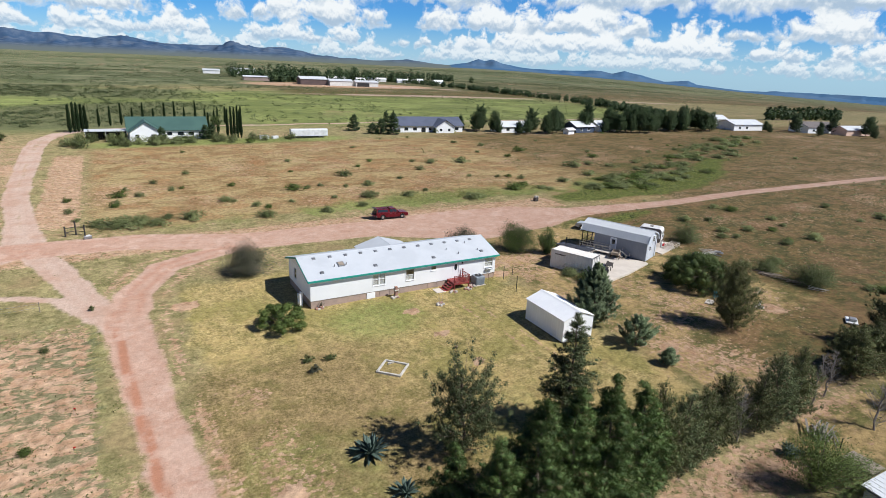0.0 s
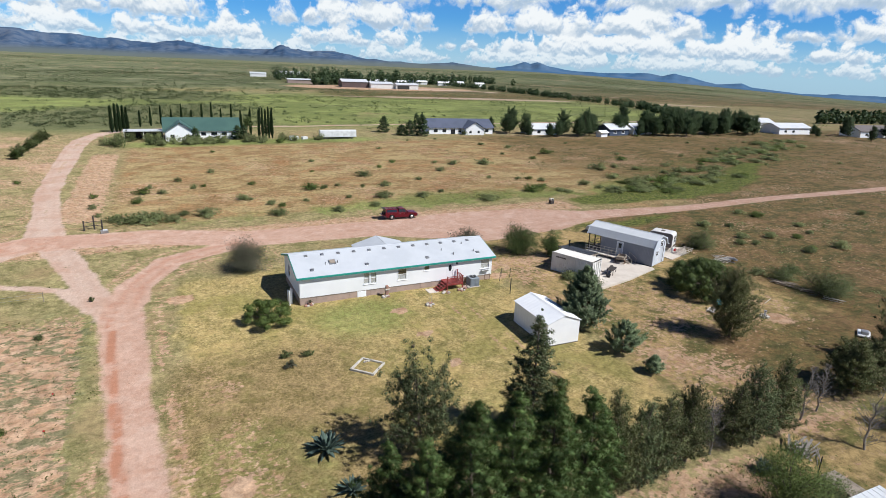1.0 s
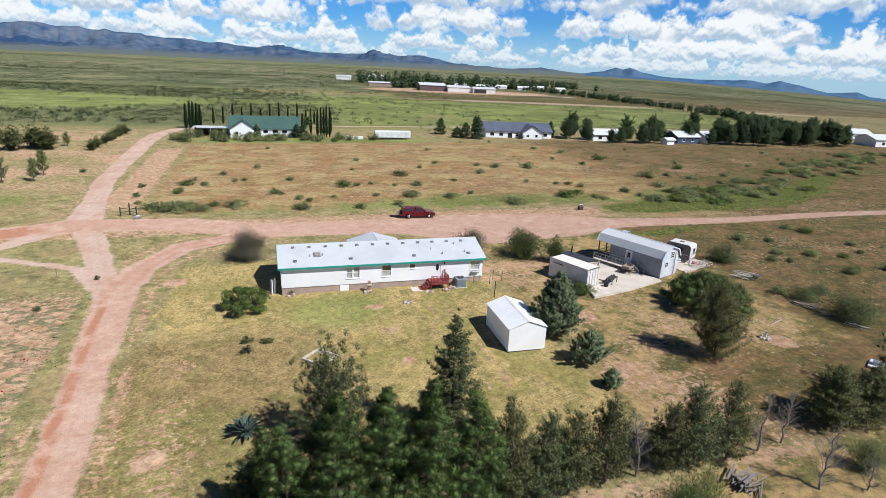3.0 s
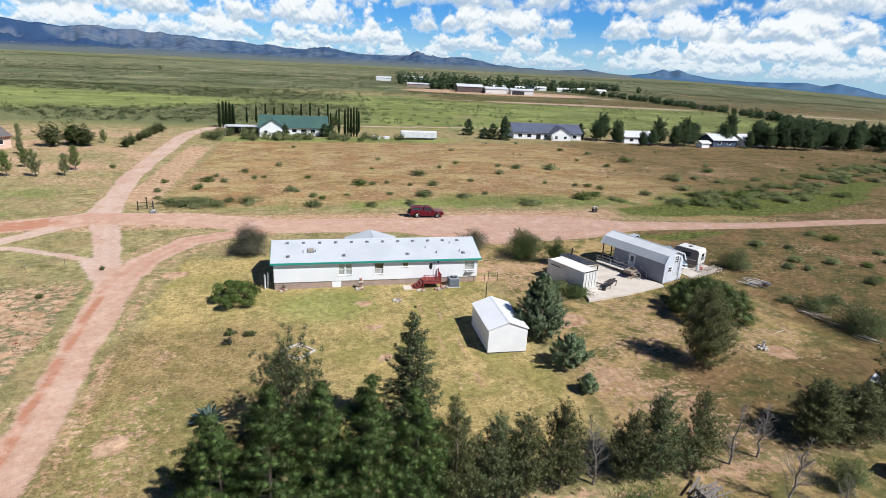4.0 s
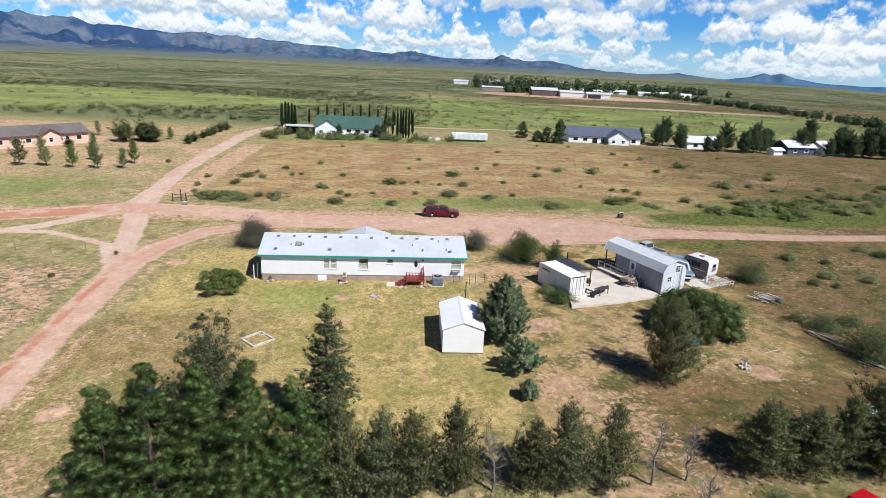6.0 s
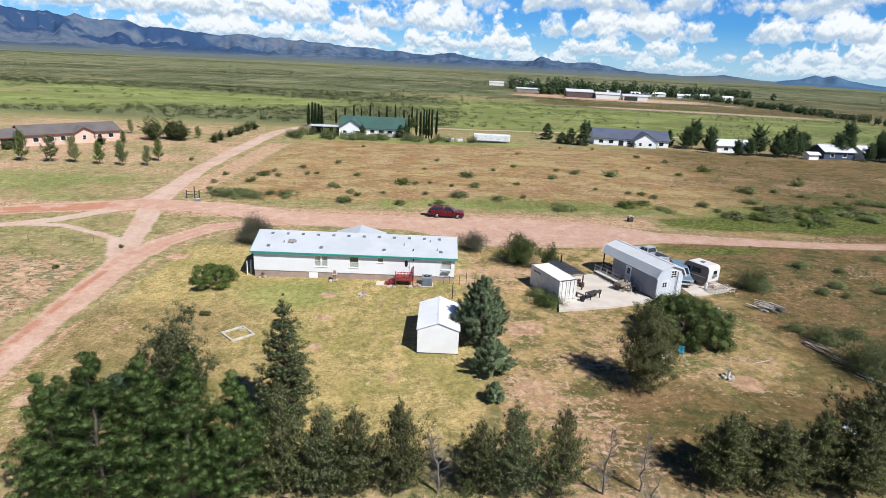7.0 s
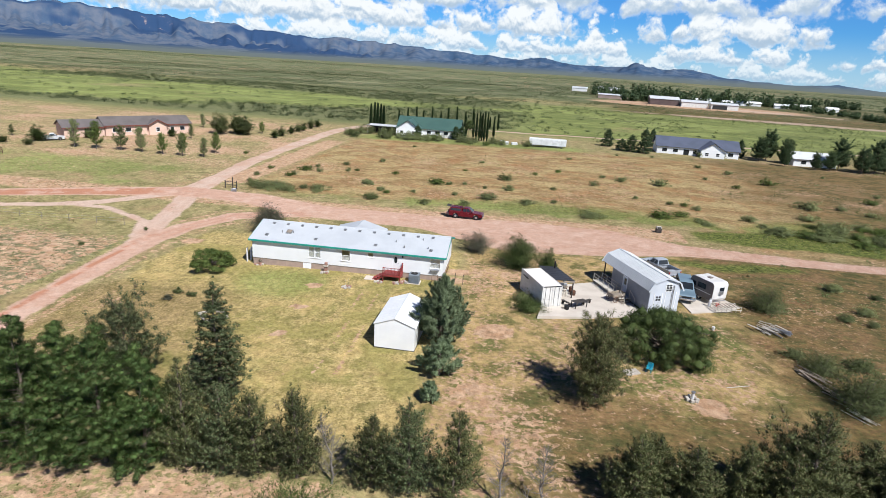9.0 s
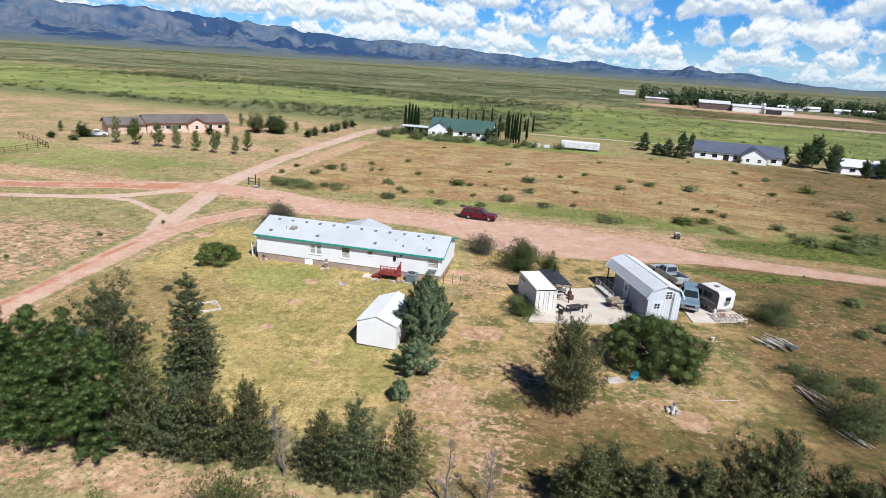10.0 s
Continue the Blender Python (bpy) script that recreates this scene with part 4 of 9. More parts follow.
def make_house():
    h = thing("house", "long white manufactured house with teal eaves and white roof", "house")
    holes = [(7.25, 1.62, 7.95, 2.95), (8.08, 1.62, 8.78, 2.95), (11.4, 1.62, 12.48, 2.95), (14.72, 2.42, 15.42, 2.95), (17.75, 0.98, 18.60, 3.0), (22.38, 1.80, 23.62, 2.95)]
    holed_wall(24, 0.88, 3.32, 0.15, holes).part("wall", WHITE, h, "bright white lap siding")
    back = holed_wall(24, 0.88, 3.32, 0.15, []).part("wall", WHITE, h)
    back.location = (0, 8.15, 0)
    # end walls with their gables
    Build().prism([(0.15, 0.88), (8.15, 0.88), (8.15, 3.32), (4.15, 4.42), (0.15, 3.32)], 0, 23.85, 24.0).part("gable_wall", WHITE, h)
    holed = holed_wall(8.0, 0.88, 3.32, 0.15, [(2.1, 1.62, 3.0, 2.9)])
    end = holed.part("gable_wall", WHITE, h)
    end.matrix_basis = pose(0, 8.15, 0, 0, 0, -90)
    Build().prism([(0.15, 3.32), (8.15, 3.32), (4.15, 4.42)], 0, 0.0, 0.15).part("gable", WHITE, h)
    Build().prism([(0.05, 0.78), (0.05, -0.35), (23.95, -0.35), (23.95, 0.78)], 1, 0.06, 0.12).part("skirting", SKIRT, h, "dusty tan skirting panels")
    Build().box((0.05, 8.18, -0.35), (23.95, 8.24, 0.88)).part("skirting", SKIRT, h)
    Build().box((0.05, 0.13, -0.35), (0.11, 8.17, 0.88)).part("skirting", SKIRT, h)
    Build().box((23.89, 0.13, -0.35), (23.95, 8.17, 0.88)).part("skirting", SKIRT, h)
    Build().box((0.0, 0.03, 0.78), (24.0, 0.145, 0.87), 0.01).part("sill_beam", WOOD, h)
    for k in range(19):
        Build().box((0.6 + k * 1.25, 0.035, -0.3), (0.64 + k * 1.25, 0.058, 0.78)).part("skirting_batten", SKIRT, h)
    box_part("access_door", WHITE, h, (6.5, 0.0, -0.02), (7.55, 0.055, 0.80), 0.01, "white crawl-space access panel")
    Build().box((0.2, 0.2, 0.9), (23.8, 8.1, 0.95)).part("floor_deck", WOOD, h)
    Build().box((0.2, 0.2, 3.2), (23.8, 8.1, 3.25)).part("ceiling_board", WHITE, h)
    Build().box((0.2, 4.0, 0.96), (23.8, 4.06, 3.19)).part("partition", BLIND, h)
    # roof
    o = 0.32
    ze, zr = 3.24, 4.60
    Build().slab([(-o, -o, ze), (24 + o, -o, ze), (24 + o, 4.15, zr), (-o, 4.15, zr)], 0.10).part("roof_slope", ROOF_WHITE, h, "white coated roof")
    Build().slab([(24 + o, 8.3 + o, ze), (-o, 8.3 + o, ze), (-o, 4.15, zr), (24 + o, 4.15, zr)], 0.10).part("roof_slope", ROOF_WHITE, h)
    Build().prism([(3.93, 4.66), (4.15, 4.735), (4.37, 4.66), (4.37, 4.64), (4.15, 4.71), (3.93, 4.64)], 0, -o - 0.02, 24 + o + 0.02).part("ridge_cap", ROOF_WHITE, h)
    Build().box((-o - 0.04, -o - 0.05, ze - 0.13), (24 + o + 0.04, -o - 0.005, ze + 0.10), 0.008).part("fascia", TEAL, h, "teal fascia board")
    Build().box((-o - 0.04, 8.3 + o + 0.005, ze - 0.13), (24 + o + 0.04, 8.3 + o + 0.05, ze + 0.10), 0.008).part("fascia", TEAL, h)
    for x0 in (-o - 0.045, 24 + o + 0.005):
        Build().prism([(-o, ze - 0.10), (4.15, zr - 0.10), (8.3 + o, ze - 0.10), (8.3 + o, ze + 0.09), (4.15, zr + 0.10), (-o, ze + 0.09)], 0, x0, x0 + 0.04).part("barge_board", TEAL, h)
    Build().box((-o, -o, ze - 0.02), (24 + o, 0.0, ze - 0.005)).part("soffit", WHITE, h)

    def on_roof(y):
        return ze + 0.105 + (zr - ze) * (y + o) / (4.15 + o)
    # vents along the ridge and near the eave
    for k in range(12):
        x = 1.5 + k * 1.876
        z = on_roof(3.45)
        Build().prism([(3.25, on_roof(3.25) - 0.02), (3.25, on_roof(3.25) + 0.12), (3.55, on_roof(3.55) + 0.10), (3.65, on_roof(3.65) - 0.02)], 0, x - 0.17, x + 0.17).part("roof_vent", STEEL, h)
    for x in (1.6, 7.9, 15.45, 22.3):
        Build().prism([(0.62, on_roof(0.62) - 0.02), (0.62, on_roof(0.62) + 0.13), (0.95, on_roof(0.95) + 0.10), (1.05, on_roof(1.05) - 0.02)], 0, x - 0.19, x + 0.19).part("roof_vent", STEEL, h)
    for x, y, r in ((3.3, 1.6, 0.05), (4.7, 1.7, 0.06), (17.8, 1.9, 0.05), (21.0, 2.8, 0.05), (19.0, 0.9, 0.09), (21.9, 1.1, 0.05)):
        Build().tube((x, y, on_roof(y) - 0.05), (x, y, on_roof(y) + 0.28), r, n=10).part("vent_pipe", STEEL, h)
    # skylight
    y0, y1, x0, x1 = 1.45, 2.25, 3.75, 4.5
    Build().slab([(x0, y0, on_roof(y0)), (x1, y0, on_roof(y0)), (x1, y1, on_roof(y1)), (x0, y1, on_roof(y1))], 0.10).part("skylight_curb", STEEL, h)
    Build().slab([(x0 + .08, y0 + .08, on_roof(y0 + .08) + 0.102), (x1 - .08, y0 + .08, on_roof(y0 + .08) + 0.102), (x1 - .08, y1 - .08, on_roof(y1 - .08) + 0.102), (x0 + .08, y1 - .08, on_roof(y1 - .08) + 0.102)], 0.02).part("skylight", mat("amber_skylight", (0.32, 0.27, 0.22), None, 2, 10, 0.2, 0, 0, 0.05), h, "domed brownish skylight")
    # porch roof standing out behind
    zb = 4.34
    for sgn in (-1, 1):
        q = [(11.8, 4.3, zb), (11.8, 9.1, zb), (11.8 + sgn * 3.3, 9.1, zb - 0.96), (11.8 + sgn * 3.3, 7.9, zb - 0.96)]
        Build().slab(q if sgn < 0 else q[::-1], 0.09 if sgn > 0 else 0.09).part("porch_roof_slope", ROOF_WHITE, h)
    for x in (8.9, 14.7):
        Build().box((x - 0.06, 8.75, 0.1), (x + 0.06, 8.87, 3.2), 0.01).part("porch_post", WHITE, h)
    Build().prism([(8.7, 3.25), (14.9, 3.25), (11.8, 4.28)], 1, 8.8, 8.86).part("porch_gable", WHITE, h)
    # windows and door
    window_in(h, 7.25, 1.62, 7.95, 2.95, CLEAR, blind=BLIND)
    window_in(h, 8.08, 1.62, 8.78, 2.95, CLEAR, blind=BLIND)
    w = window_in(h, 11.4, 1.62, 12.48, 2.95, CLEAR)
    Build().box((11.43, 0.1, 1.65), (12.45, 0.11, 2.28)).part("half_blind", BLIND, w)
    window_in(h, 14.72, 2.42, 15.42, 2.95, CLEAR, mull=False)
    window_in(h, 22.38, 1.80, 23.62, 2.95, CLEAR, blind=BLIND)
    box_part("window_box", STEEL, h, (22.5, -0.32, 1.46), (23.5, -0.02, 1.62), 0.02, "window shelf under the end window")
    d = Build().box((17.70, -0.02, 0.95), (17.76, 0.12, 3.05)).box((18.59, -0.02, 0.95), (18.65, 0.12, 3.05)).box((17.70, -0.02, 3.0), (18.65, 0.12, 3.06)).part("door_frame", WHITE, h)
    door = box_part("door", WHITE, h, (17.77, 0.03, 0.98), (18.58, 0.08, 2.99), 0.006, "white back door with dark oval glass")
    ob = Build().prism([(18.18 + 0.20 * math.cos(a * math.pi / 8), 2.35 + 0.42 * math.sin(a * math.pi / 8)) for a in range(16)], 1, 0.012, 0.03).part("pane", GLASS, door)
    Build().tube((18.5, 0.03, 1.95), (18.5, -0.04, 1.95), 0.03).part("handle", STEEL, door)
    box_part("wall_lamp", BLACK_IRON, h, (18.95, -0.16, 2.75), (19.10, 0.0, 2.98), 0.02, "small black wall lamp")
    e = window_in(h, 0.0, 0.0, 0.9, 1.28, GLASS)
    e.matrix_basis = pose(0, 0, 0, 0, 0, -90) @ pose(-6.05, 0.0, 1.62)
    Build().box((24.02, 0.9, -0.1), (24.10, 5.5, 0.30)).part("splash_board", RUST, h)
    return h


make_house()


def make_deck():
    d = thing("deck", "red stained wooden stoop with railings and steps", "deck", pose(17.0, 0, 0.18))
    for k in range(9):
        box_part("board", REDWOOD, d, (0.0 + k * 0.235, -1.75, 0.80), (0.225 + k * 0.235, -0.06, 0.84), 0.004)
    box_part("beam", REDWOOD, d, (0, -1.78, 0.60), (2.11, -1.72, 0.80))
    box_part("beam", REDWOOD, d, (-0.05, -1.72, 0.60), (0.0, -0.1, 0.80))
    box_part("beam", REDWOOD, d, (2.11, -1.72, 0.60), (2.16, -0.1, 0.80))
    for x in (0.03, 2.07):
        for y in (-1.72, -0.2):
            if (x, y) == (0.03, -0.2):
                continue
            box_part("post", REDWOOD, d, (x - 0.05, y - 0.05, -0.25), (x + 0.05, y + 0.05, 1.76))
    box_part("post_cap", REDWOOD, d, (2.0, -0.28, 1.762), (2.14, -0.12, 1.95), 0.02)
    for z in (0.94, 1.66):
        box_part("rail", REDWOOD, d, (0.08, -1.76, z), (2.02, -1.68, z + 0.05))
        box_part("rail", REDWOOD, d, (2.03, -1.67, z), (2.11, -0.25, z + 0.05))
    for k in range(11):
        box_part("baluster", REDWOOD, d, (0.20 + k * 0.17, -1.74, 0.99), (0.235 + k * 0.17, -1.70, 1.66), 0.003)
    for k in range(8):
        box_part("baluster", REDWOOD, d, (2.05, -1.55 + k * 0.17, 0.99), (2.09, -1.515 + k * 0.17, 1.66), 0.003)
    for k in range(4):
        z = 0.64 - 0.185 * k
        box_part("tread", REDWOOD, d, (-0.34 - 0.32 * k, -1.65, z - 0.05), (-0.05 - 0.32 * k, -0.45, z), 0.008)
        # near-black panel put in for the shaded gap under each tread
        box_part("riser", DARK, d, (-0.08 - 0.32 * k, -1.60, z - 0.185), (-0.055 - 0.32 * k, -0.5, z - 0.052), 0.002)
    for y in (-1.62, -0.52):
        Build().prism([(-0.02, 0.60), (-1.36, -0.16), (-1.36, -0.24), (-1.10, -0.24), (-0.02, 0.40)], 1, y, y + 0.05).part("stringer", REDWOOD, d)
    tagged(box_part("step_pad", CONCRETE, None, (14.7, -1.75, 0.02), (15.95, -0.45, 0.20), 0.02), "pale concrete pad below the deck steps", "concrete pad")


make_deck()


def make_air_unit():
    AIR_GREY = mat("blue_grey_enamel", (0.20, 0.235, 0.27), (0.17, 0.20, 0.23), 1.2, 20, 0.5, 0.1, 0.05)
    u = thing("air_conditioner", "grey metal air conditioning unit on a pad beside the house", "air conditioner", pose(20.75, -1.15, 0.20))
    box_part("base_pad", CONCRETE, u, (-0.75, -0.7, -0.12), (0.75, 0.7, 0.05), 0.02)
    box_part("cabinet", AIR_GREY, u, (-0.62, -0.6, 0.05), (0.62, 0.55, 1.12), 0.03)
    for k in range(9):
        box_part("louvre", AIR_GREY, u, (-0.54, -0.63, 0.18 + k * 0.10), (0.54, -0.602, 0.235 + k * 0.10), 0.006)
    Build().tube((0, 0, 1.121), (0, 0, 1.16), 0.42, n=20).part("fan_guard", BLACK_IRON, u)
    Build().tube((0, 0, 1.162), (0, 0, 1.20), 0.12, n=12).part("fan_cap", STEEL, u)
    box_part("duct", STEEL, u, (-0.3, 0.56, 0.25), (0.3, 1.1, 0.75), 0.02)


make_air_unit()


def make_shed():
    s = thing("shed", "plain white metal garden shed with a shallow gable roof", "shed", pose(20.02, -17.82, -0.05, 0, 0, -1.5))
    W, L, e, r = 3.78, 6.22, 2.40, 3.10
    prof = [(0, 0.08), (W, 0.08), (W, e), (W / 2, r - 0.02), (0, e)]
    Build().prism(prof, 1, 0.0, 0.06).part("gable_wall", WHITE_METAL, s)
    Build().prism(prof, 1, L - 0.06, L).part("gable_wall", WHITE_METAL, s)
    for x in (0.0, W - 0.05):
        Build().box((x, 0.061, 0.08), (x + 0.05, L - 0.061, e)).part("side_wall", WHITE_METAL, s)
    for k in range(15):
        Build().box((-0.012, 0.12 + k * 0.42, 0.1), (0.0, 0.16 + k * 0.42, e - 0.02)).part("wall_rib", WHITE_METAL, s)
    o = 0.10
    for sgn in (-1, 1):
        x = W / 2 + sgn * (W / 2 + o)
        q = [(W / 2, -o, r), (W / 2, L + o, r), (x, L + o, e - 0.03), (x, -o, e - 0.03)]
        Build().slab(q if sgn < 0 else q[::-1], 0.035).part("roof_slope", WHITE_METAL, s)
        for k in range(13):
            y = 0.1 + k * 0.5
            q = [(W / 2, y, r + 0.036), (W / 2, y + 0.035, r + 0.036), (x, y + 0.035, e + 0.006), (x, y, e + 0.006)]
            Build().slab(q if sgn < 0 else q[::-1], 0.014).part("roof_rib", WHITE_METAL, s)
    Build().prism([(W / 2 - 0.15, r + 0.0), (W / 2, r + 0.06), (W / 2 + 0.15, r + 0.0), (W / 2, r + 0.075)], 1, -o, L + o).part("ridge_cap", WHITE_METAL, s)
    for a, b in (((-0.03, -0.03, -0.1), (W + 0.03, 0.1, 0.079)), ((-0.03, L - 0.1, -0.1), (W + 0.03, L + 0.03, 0.079)), ((-0.03, 0.1, -0.1), (0.1, L - 0.1, 0.079)), ((W - 0.1, 0.1, -0.1), (W + 0.03, L - 0.1, 0.079))):
        box_part("base_skid", DARK_WOOD, s, a, b)


make_shed()

# the container, patio and barn stand askew to the house
ASKEW = math.degrees(math.atan2(-5.5, 2.31)) + 90     # turn of their long axis from -y


def make_container():
    c = thing("shipping_container", "weathered off-white shipping container with corrugated sides", "container", pose(33.30, 0.18, 0.30, 0, 0, ASKEW))
    # local: x across to the patio, -y along towards the near doors
    W, L, H = 2.36, 5.98, 2.56
    for x, out in ((0.0, -1), (W, 1)):
        b = Build()
        pts, y = [], 0.12
        while y < L - 0.2:
            pts += [(0.0, y), (0.035, y + 0.07), (0.035, y + 0.14), (0.0, y + 0.21)]
            y += 0.28
        for (d0, y0), (d1, y1) in zip(pts, pts[1:]):
            xa, xb = x - out * d0, x - out * d1
            b.add([(xa, -y0, 0.15), (xb, -y1, 0.15), (xb, -y1, H - 0.1), (xa, -y0, H - 0.1)], [(0, 1, 2, 3)])
        b.part("side_panel", CONTAINER, c, "faded corrugated steel side", fix=False)
    for x in (0.0, W - 0.1):
        for z in (0.0, H - 0.12):
            box_part("rail", CONTAINER, c, (x, -L, z), (x + 0.1, 0, z + 0.14))
        for y in (-L, -0.12):
            box_part("corner_post", CONTAINER, c, (x - 0.005, y - 0.004, 0.0), (x + 0.105, y + 0.124, H + 0.02))
    b = Build()
    for k in range(26):
        y = -0.12 - k * 0.22
        b.box((0.1, y - 0.20, H - 0.04), (W - 0.1, y - 0.05, H - 0.01)).box((0.1, y - 0.05, H - 0.06), (W - 0.1, y, H - 0.03))
    b.part("roof_panel", CONT_TOP, c, "chalky sun-bleached roof")
    box_part("rear_panel", CONTAINER, c, (0.1, -0.06, 0.1), (W - 0.1, -0.02, H - 0.06))
    box_part("floor_panel", WOOD, c, (0.1, -L + 0.1, 0.05), (W - 0.1, -0.1, 0.12))
    for k, x in enumerate((0.12, W / 2 + 0.01)):
        d = box_part("door", CONTAINER, c, (x, -L - 0.01, 0.14), (x + W / 2 - 0.13, -L + 0.04, H - 0.12), 0.01, "container door with locking bars")
        for u in (0.25, 0.75):
            Build().tube((x + u * 1.05, -L - 0.05, 0.12), (x + u * 1.05, -L - 0.05, H - 0.1), 0.022).part("locking_bar", STEEL, d)
            box_part("bar_handle", STEEL, d, (x + u * 1.05 - 0.2, -L - 0.075, 1.1), (x + u * 1.05 + 0.02, -L - 0.055, 1.15))
        box_part("door_panel", CONTAINER, d, (x + 0.06, -L - 0.022, 0.25), (x + W / 2 - 0.2, -L - 0.012, 1.2), 0.004)
    for k in range(9):
        box_part("faded_letter_bar", DARK_WOOD, c, (-0.012, -0.75 - k * 0.17, 1.95), (0.0, -0.62 - k * 0.17, 2.12), 0.001, "faded dark lettering on the side")
    for y in (-L + 0.1, -0.4):
        for x in (0.05, W - 0.35):
            box_part("block", STONE, c, (x, y, -0.28), (x + 0.3, y + 0.3, -0.002), 0.02)


make_container()


def make_barn():
    """Gambrel-roofed cabin, 10 m long, with a porch at its far end."""
    ang = math.degrees(math.atan2(-9.31, 3.66)) + 90
    b = thing("barn_cabin", "grey gambrel-roofed cabin with pale ribbed metal roof", "cabin", pose(43.45, 5.29, 0.44, 0, 0, ang))
    W, L, e, m, p = 3.95, 10.0, 2.82, 3.66, 4.20
    inner = 2.0                                  # the porch's depth under the far end of the roof
    prof = [(0.12, 0.12), (W - 0.12, 0.12), (W - 0.12, e), (W - 0.52, m - 0.06), (W / 2, p - 0.06), (0.52, m - 0.06), (0.12, e)]
    near = [(x, z) for x, z in prof]
    Build().prism(near, 1, -L + 0.02, -L + 0.12).part("front_wall", BARN_FRONT, b, "pale blue-grey panelled gable end")
    Build().prism(near, 1, -inner - 0.1, -inner).part("rear_wall", BARN_GREY, b)
    side = holed_wall(L - inner - 0.12, 0.12, e, 0.1, [(2.55, 0.55, 3.45, 2.45)]).part("side_wall", BARN_GREY, b, "grey vertical siding")
    side.matrix_basis = pose(0.1, -inner, 0, 0, 0, -90)
    Build().box((W - 0.2, -L + 0.12, 0.12), (W - 0.1, -inner - 0.1, e)).part("side_wall", BARN_GREY, b)
    for k in range(38):
        y = -inner - 0.25 - k * 0.205
        if -5.55 < y < -4.45:
            continue
        Build().box((0.088, y - 0.02, 0.14), (0.1, y, e - 0.02)).part("siding_batten", BARN_GREY, b)
    # door in the long side with its window and steps
    d = box_part("door", BARN_FRONT, b, (0.12, -inner - 3.42, 0.56), (0.17, -inner - 2.58, 2.44), 0.005, "grey door with white-framed upper window")
    box_part("pane", GLASS, d, (0.105, -inner - 3.22, 1.55), (0.119, -inner - 2.78, 2.25), 0.002)
    for a, c in (((0.075, -inner - 3.50, 0.5), (0.1, -inner - 3.42, 2.5)), ((0.075, -inner - 2.58, 0.5), (0.1, -inner - 2.5, 2.5)), ((0.075, -inner - 3.42, 2.44), (0.1, -inner - 2.58, 2.52))):
        box_part("door_trim", WHITE, b, a, c, 0.004)
    # roof of four ribbed sheets, each with ribs
    o = 0.15
    pts = [(-0.12, e - 0.10), (0.42, m), (W / 2, p), (W - 0.42, m), (W + 0.12, e - 0.10)]
    for (x0, z0), (x1, z1) in zip(pts, pts[1:]):
        Build().slab([(x0, -L - o, z0), (x1, -L - o, z1), (x1, o, z1), (x0, o, z0)][::-1 if x0 > 1e9 else 1], 0.03).part("roof_sheet", ROOF_METAL, b)
        nrm = Vector((-(z1 - z0), 0, x1 - x0)).normalized()
        for k in range(34):
            y = -L - o + 0.03 + k * 0.30
            ribs = Build().slab([Vector((x0, y, z0)) + nrm * 0.031, Vector((x1, y, z1)) + nrm * 0.031, Vector((x1, y + 0.05, z1)) + nrm * 0.031, Vector((x0, y + 0.05, z0)) + nrm * 0.031], 0.022)
            ribs.part("roof_rib", ROOF_METAL, b)
    for y in (-L - o - 0.03, o):
        for (x0, z0), (x1, z1) in zip(pts, pts[1:]):
            Build().slab([(x0, y, z0 - 0.12), (x1, y, z1 - 0.12), (x1, y + 0.03, z1 - 0.12), (x0, y + 0.03, z0 - 0.12)], 0.17).part("barge_board", BARN_FRONT, b)
    Build().box((W / 2 - 0.08, -L - o, p + 0.02), (W / 2 + 0.08, o, p + 0.075), 0.01).part("ridge_cap", ROOF_METAL, b)
    # window of six panes and a boarded door in the near end
    win = Build().box((1.95, -L - 0.01, 2.55), (2.75, -L + 0.018, 3.5)).part("window", WHITE, b, "small gable window with six panes")
    for i in range(2):
        for j in range(3):
            Build().box((2.01 + i * 0.36, -L - 0.02, 2.62 + j * 0.28), (2.31 + i * 0.36, -L - 0.011, 2.84 + j * 0.28)).part("pane", GLASS, win)
    fd = box_part("door", BARN_FRONT, b, (0.72, -L - 0.02, 0.3), (1.62, -L + 0.018, 2.35), 0.006, "pale door with small panes")
    for j in range(2):
        for i in range(2):
            box_part("pane", GLASS, fd, (0.89 + i * 0.32, -L - 0.034, 1.55 + j * 0.3), (1.13 + i * 0.32, -L - 0.021, 1.78 + j * 0.3), 0.002)
    for x in (0.65, 1.63, 2.0, 3.3):
        box_part("trim_board", WHITE, b, (x, -L - 0.012, 0.2), (x + 0.07, -L + 0.019, 2.45 if x < 2 else 2.5), 0.004)
    Build().tube((2.88, -L - 0.12, 0.3), (2.88, -L - 0.12, 3.3), 0.05, n=8).part("flue_pipe", STEEL, b)
    # porch: deck, posts, rails
    for k in range(9):
        box_part("porch_board", DARK_WOOD, b, (0.15 + k * 0.38, -1.98, 0.42), (0.51 + k * 0.38, 0.05, 0.46), 0.004)
    for x in (0.2, W / 2, W - 0.2):
        box_part("porch_post", DARK_WOOD, b, (x - 0.06, -0.12, -0.1), (x + 0.06, 0.0, 2.82 if x != W / 2 else 4.0), 0.008)
    for z in (0.75, 1.25):
        box_part("porch_rail", DARK_WOOD, b, (0.26, -0.10, z), (W - 0.26, -0.04, z + 0.06))
        box_part("porch_rail", DARK_WOOD, b, (0.14, -1.9, z), (0.20, -0.12, z + 0.06))
    for y in (-L + 0.1, -7, -4.6, -2.3):
        for x in (0.3, W - 0.6):
            box_part("pier", STONE, b, (x, y, -0.2), (x + 0.35, y + 0.35, 0.12), 0.02)
    Build().box((0.14, -L + 0.13, 0.02), (0.2, -inner, 0.119)).part("skirt_board", DARK_WOOD, b)
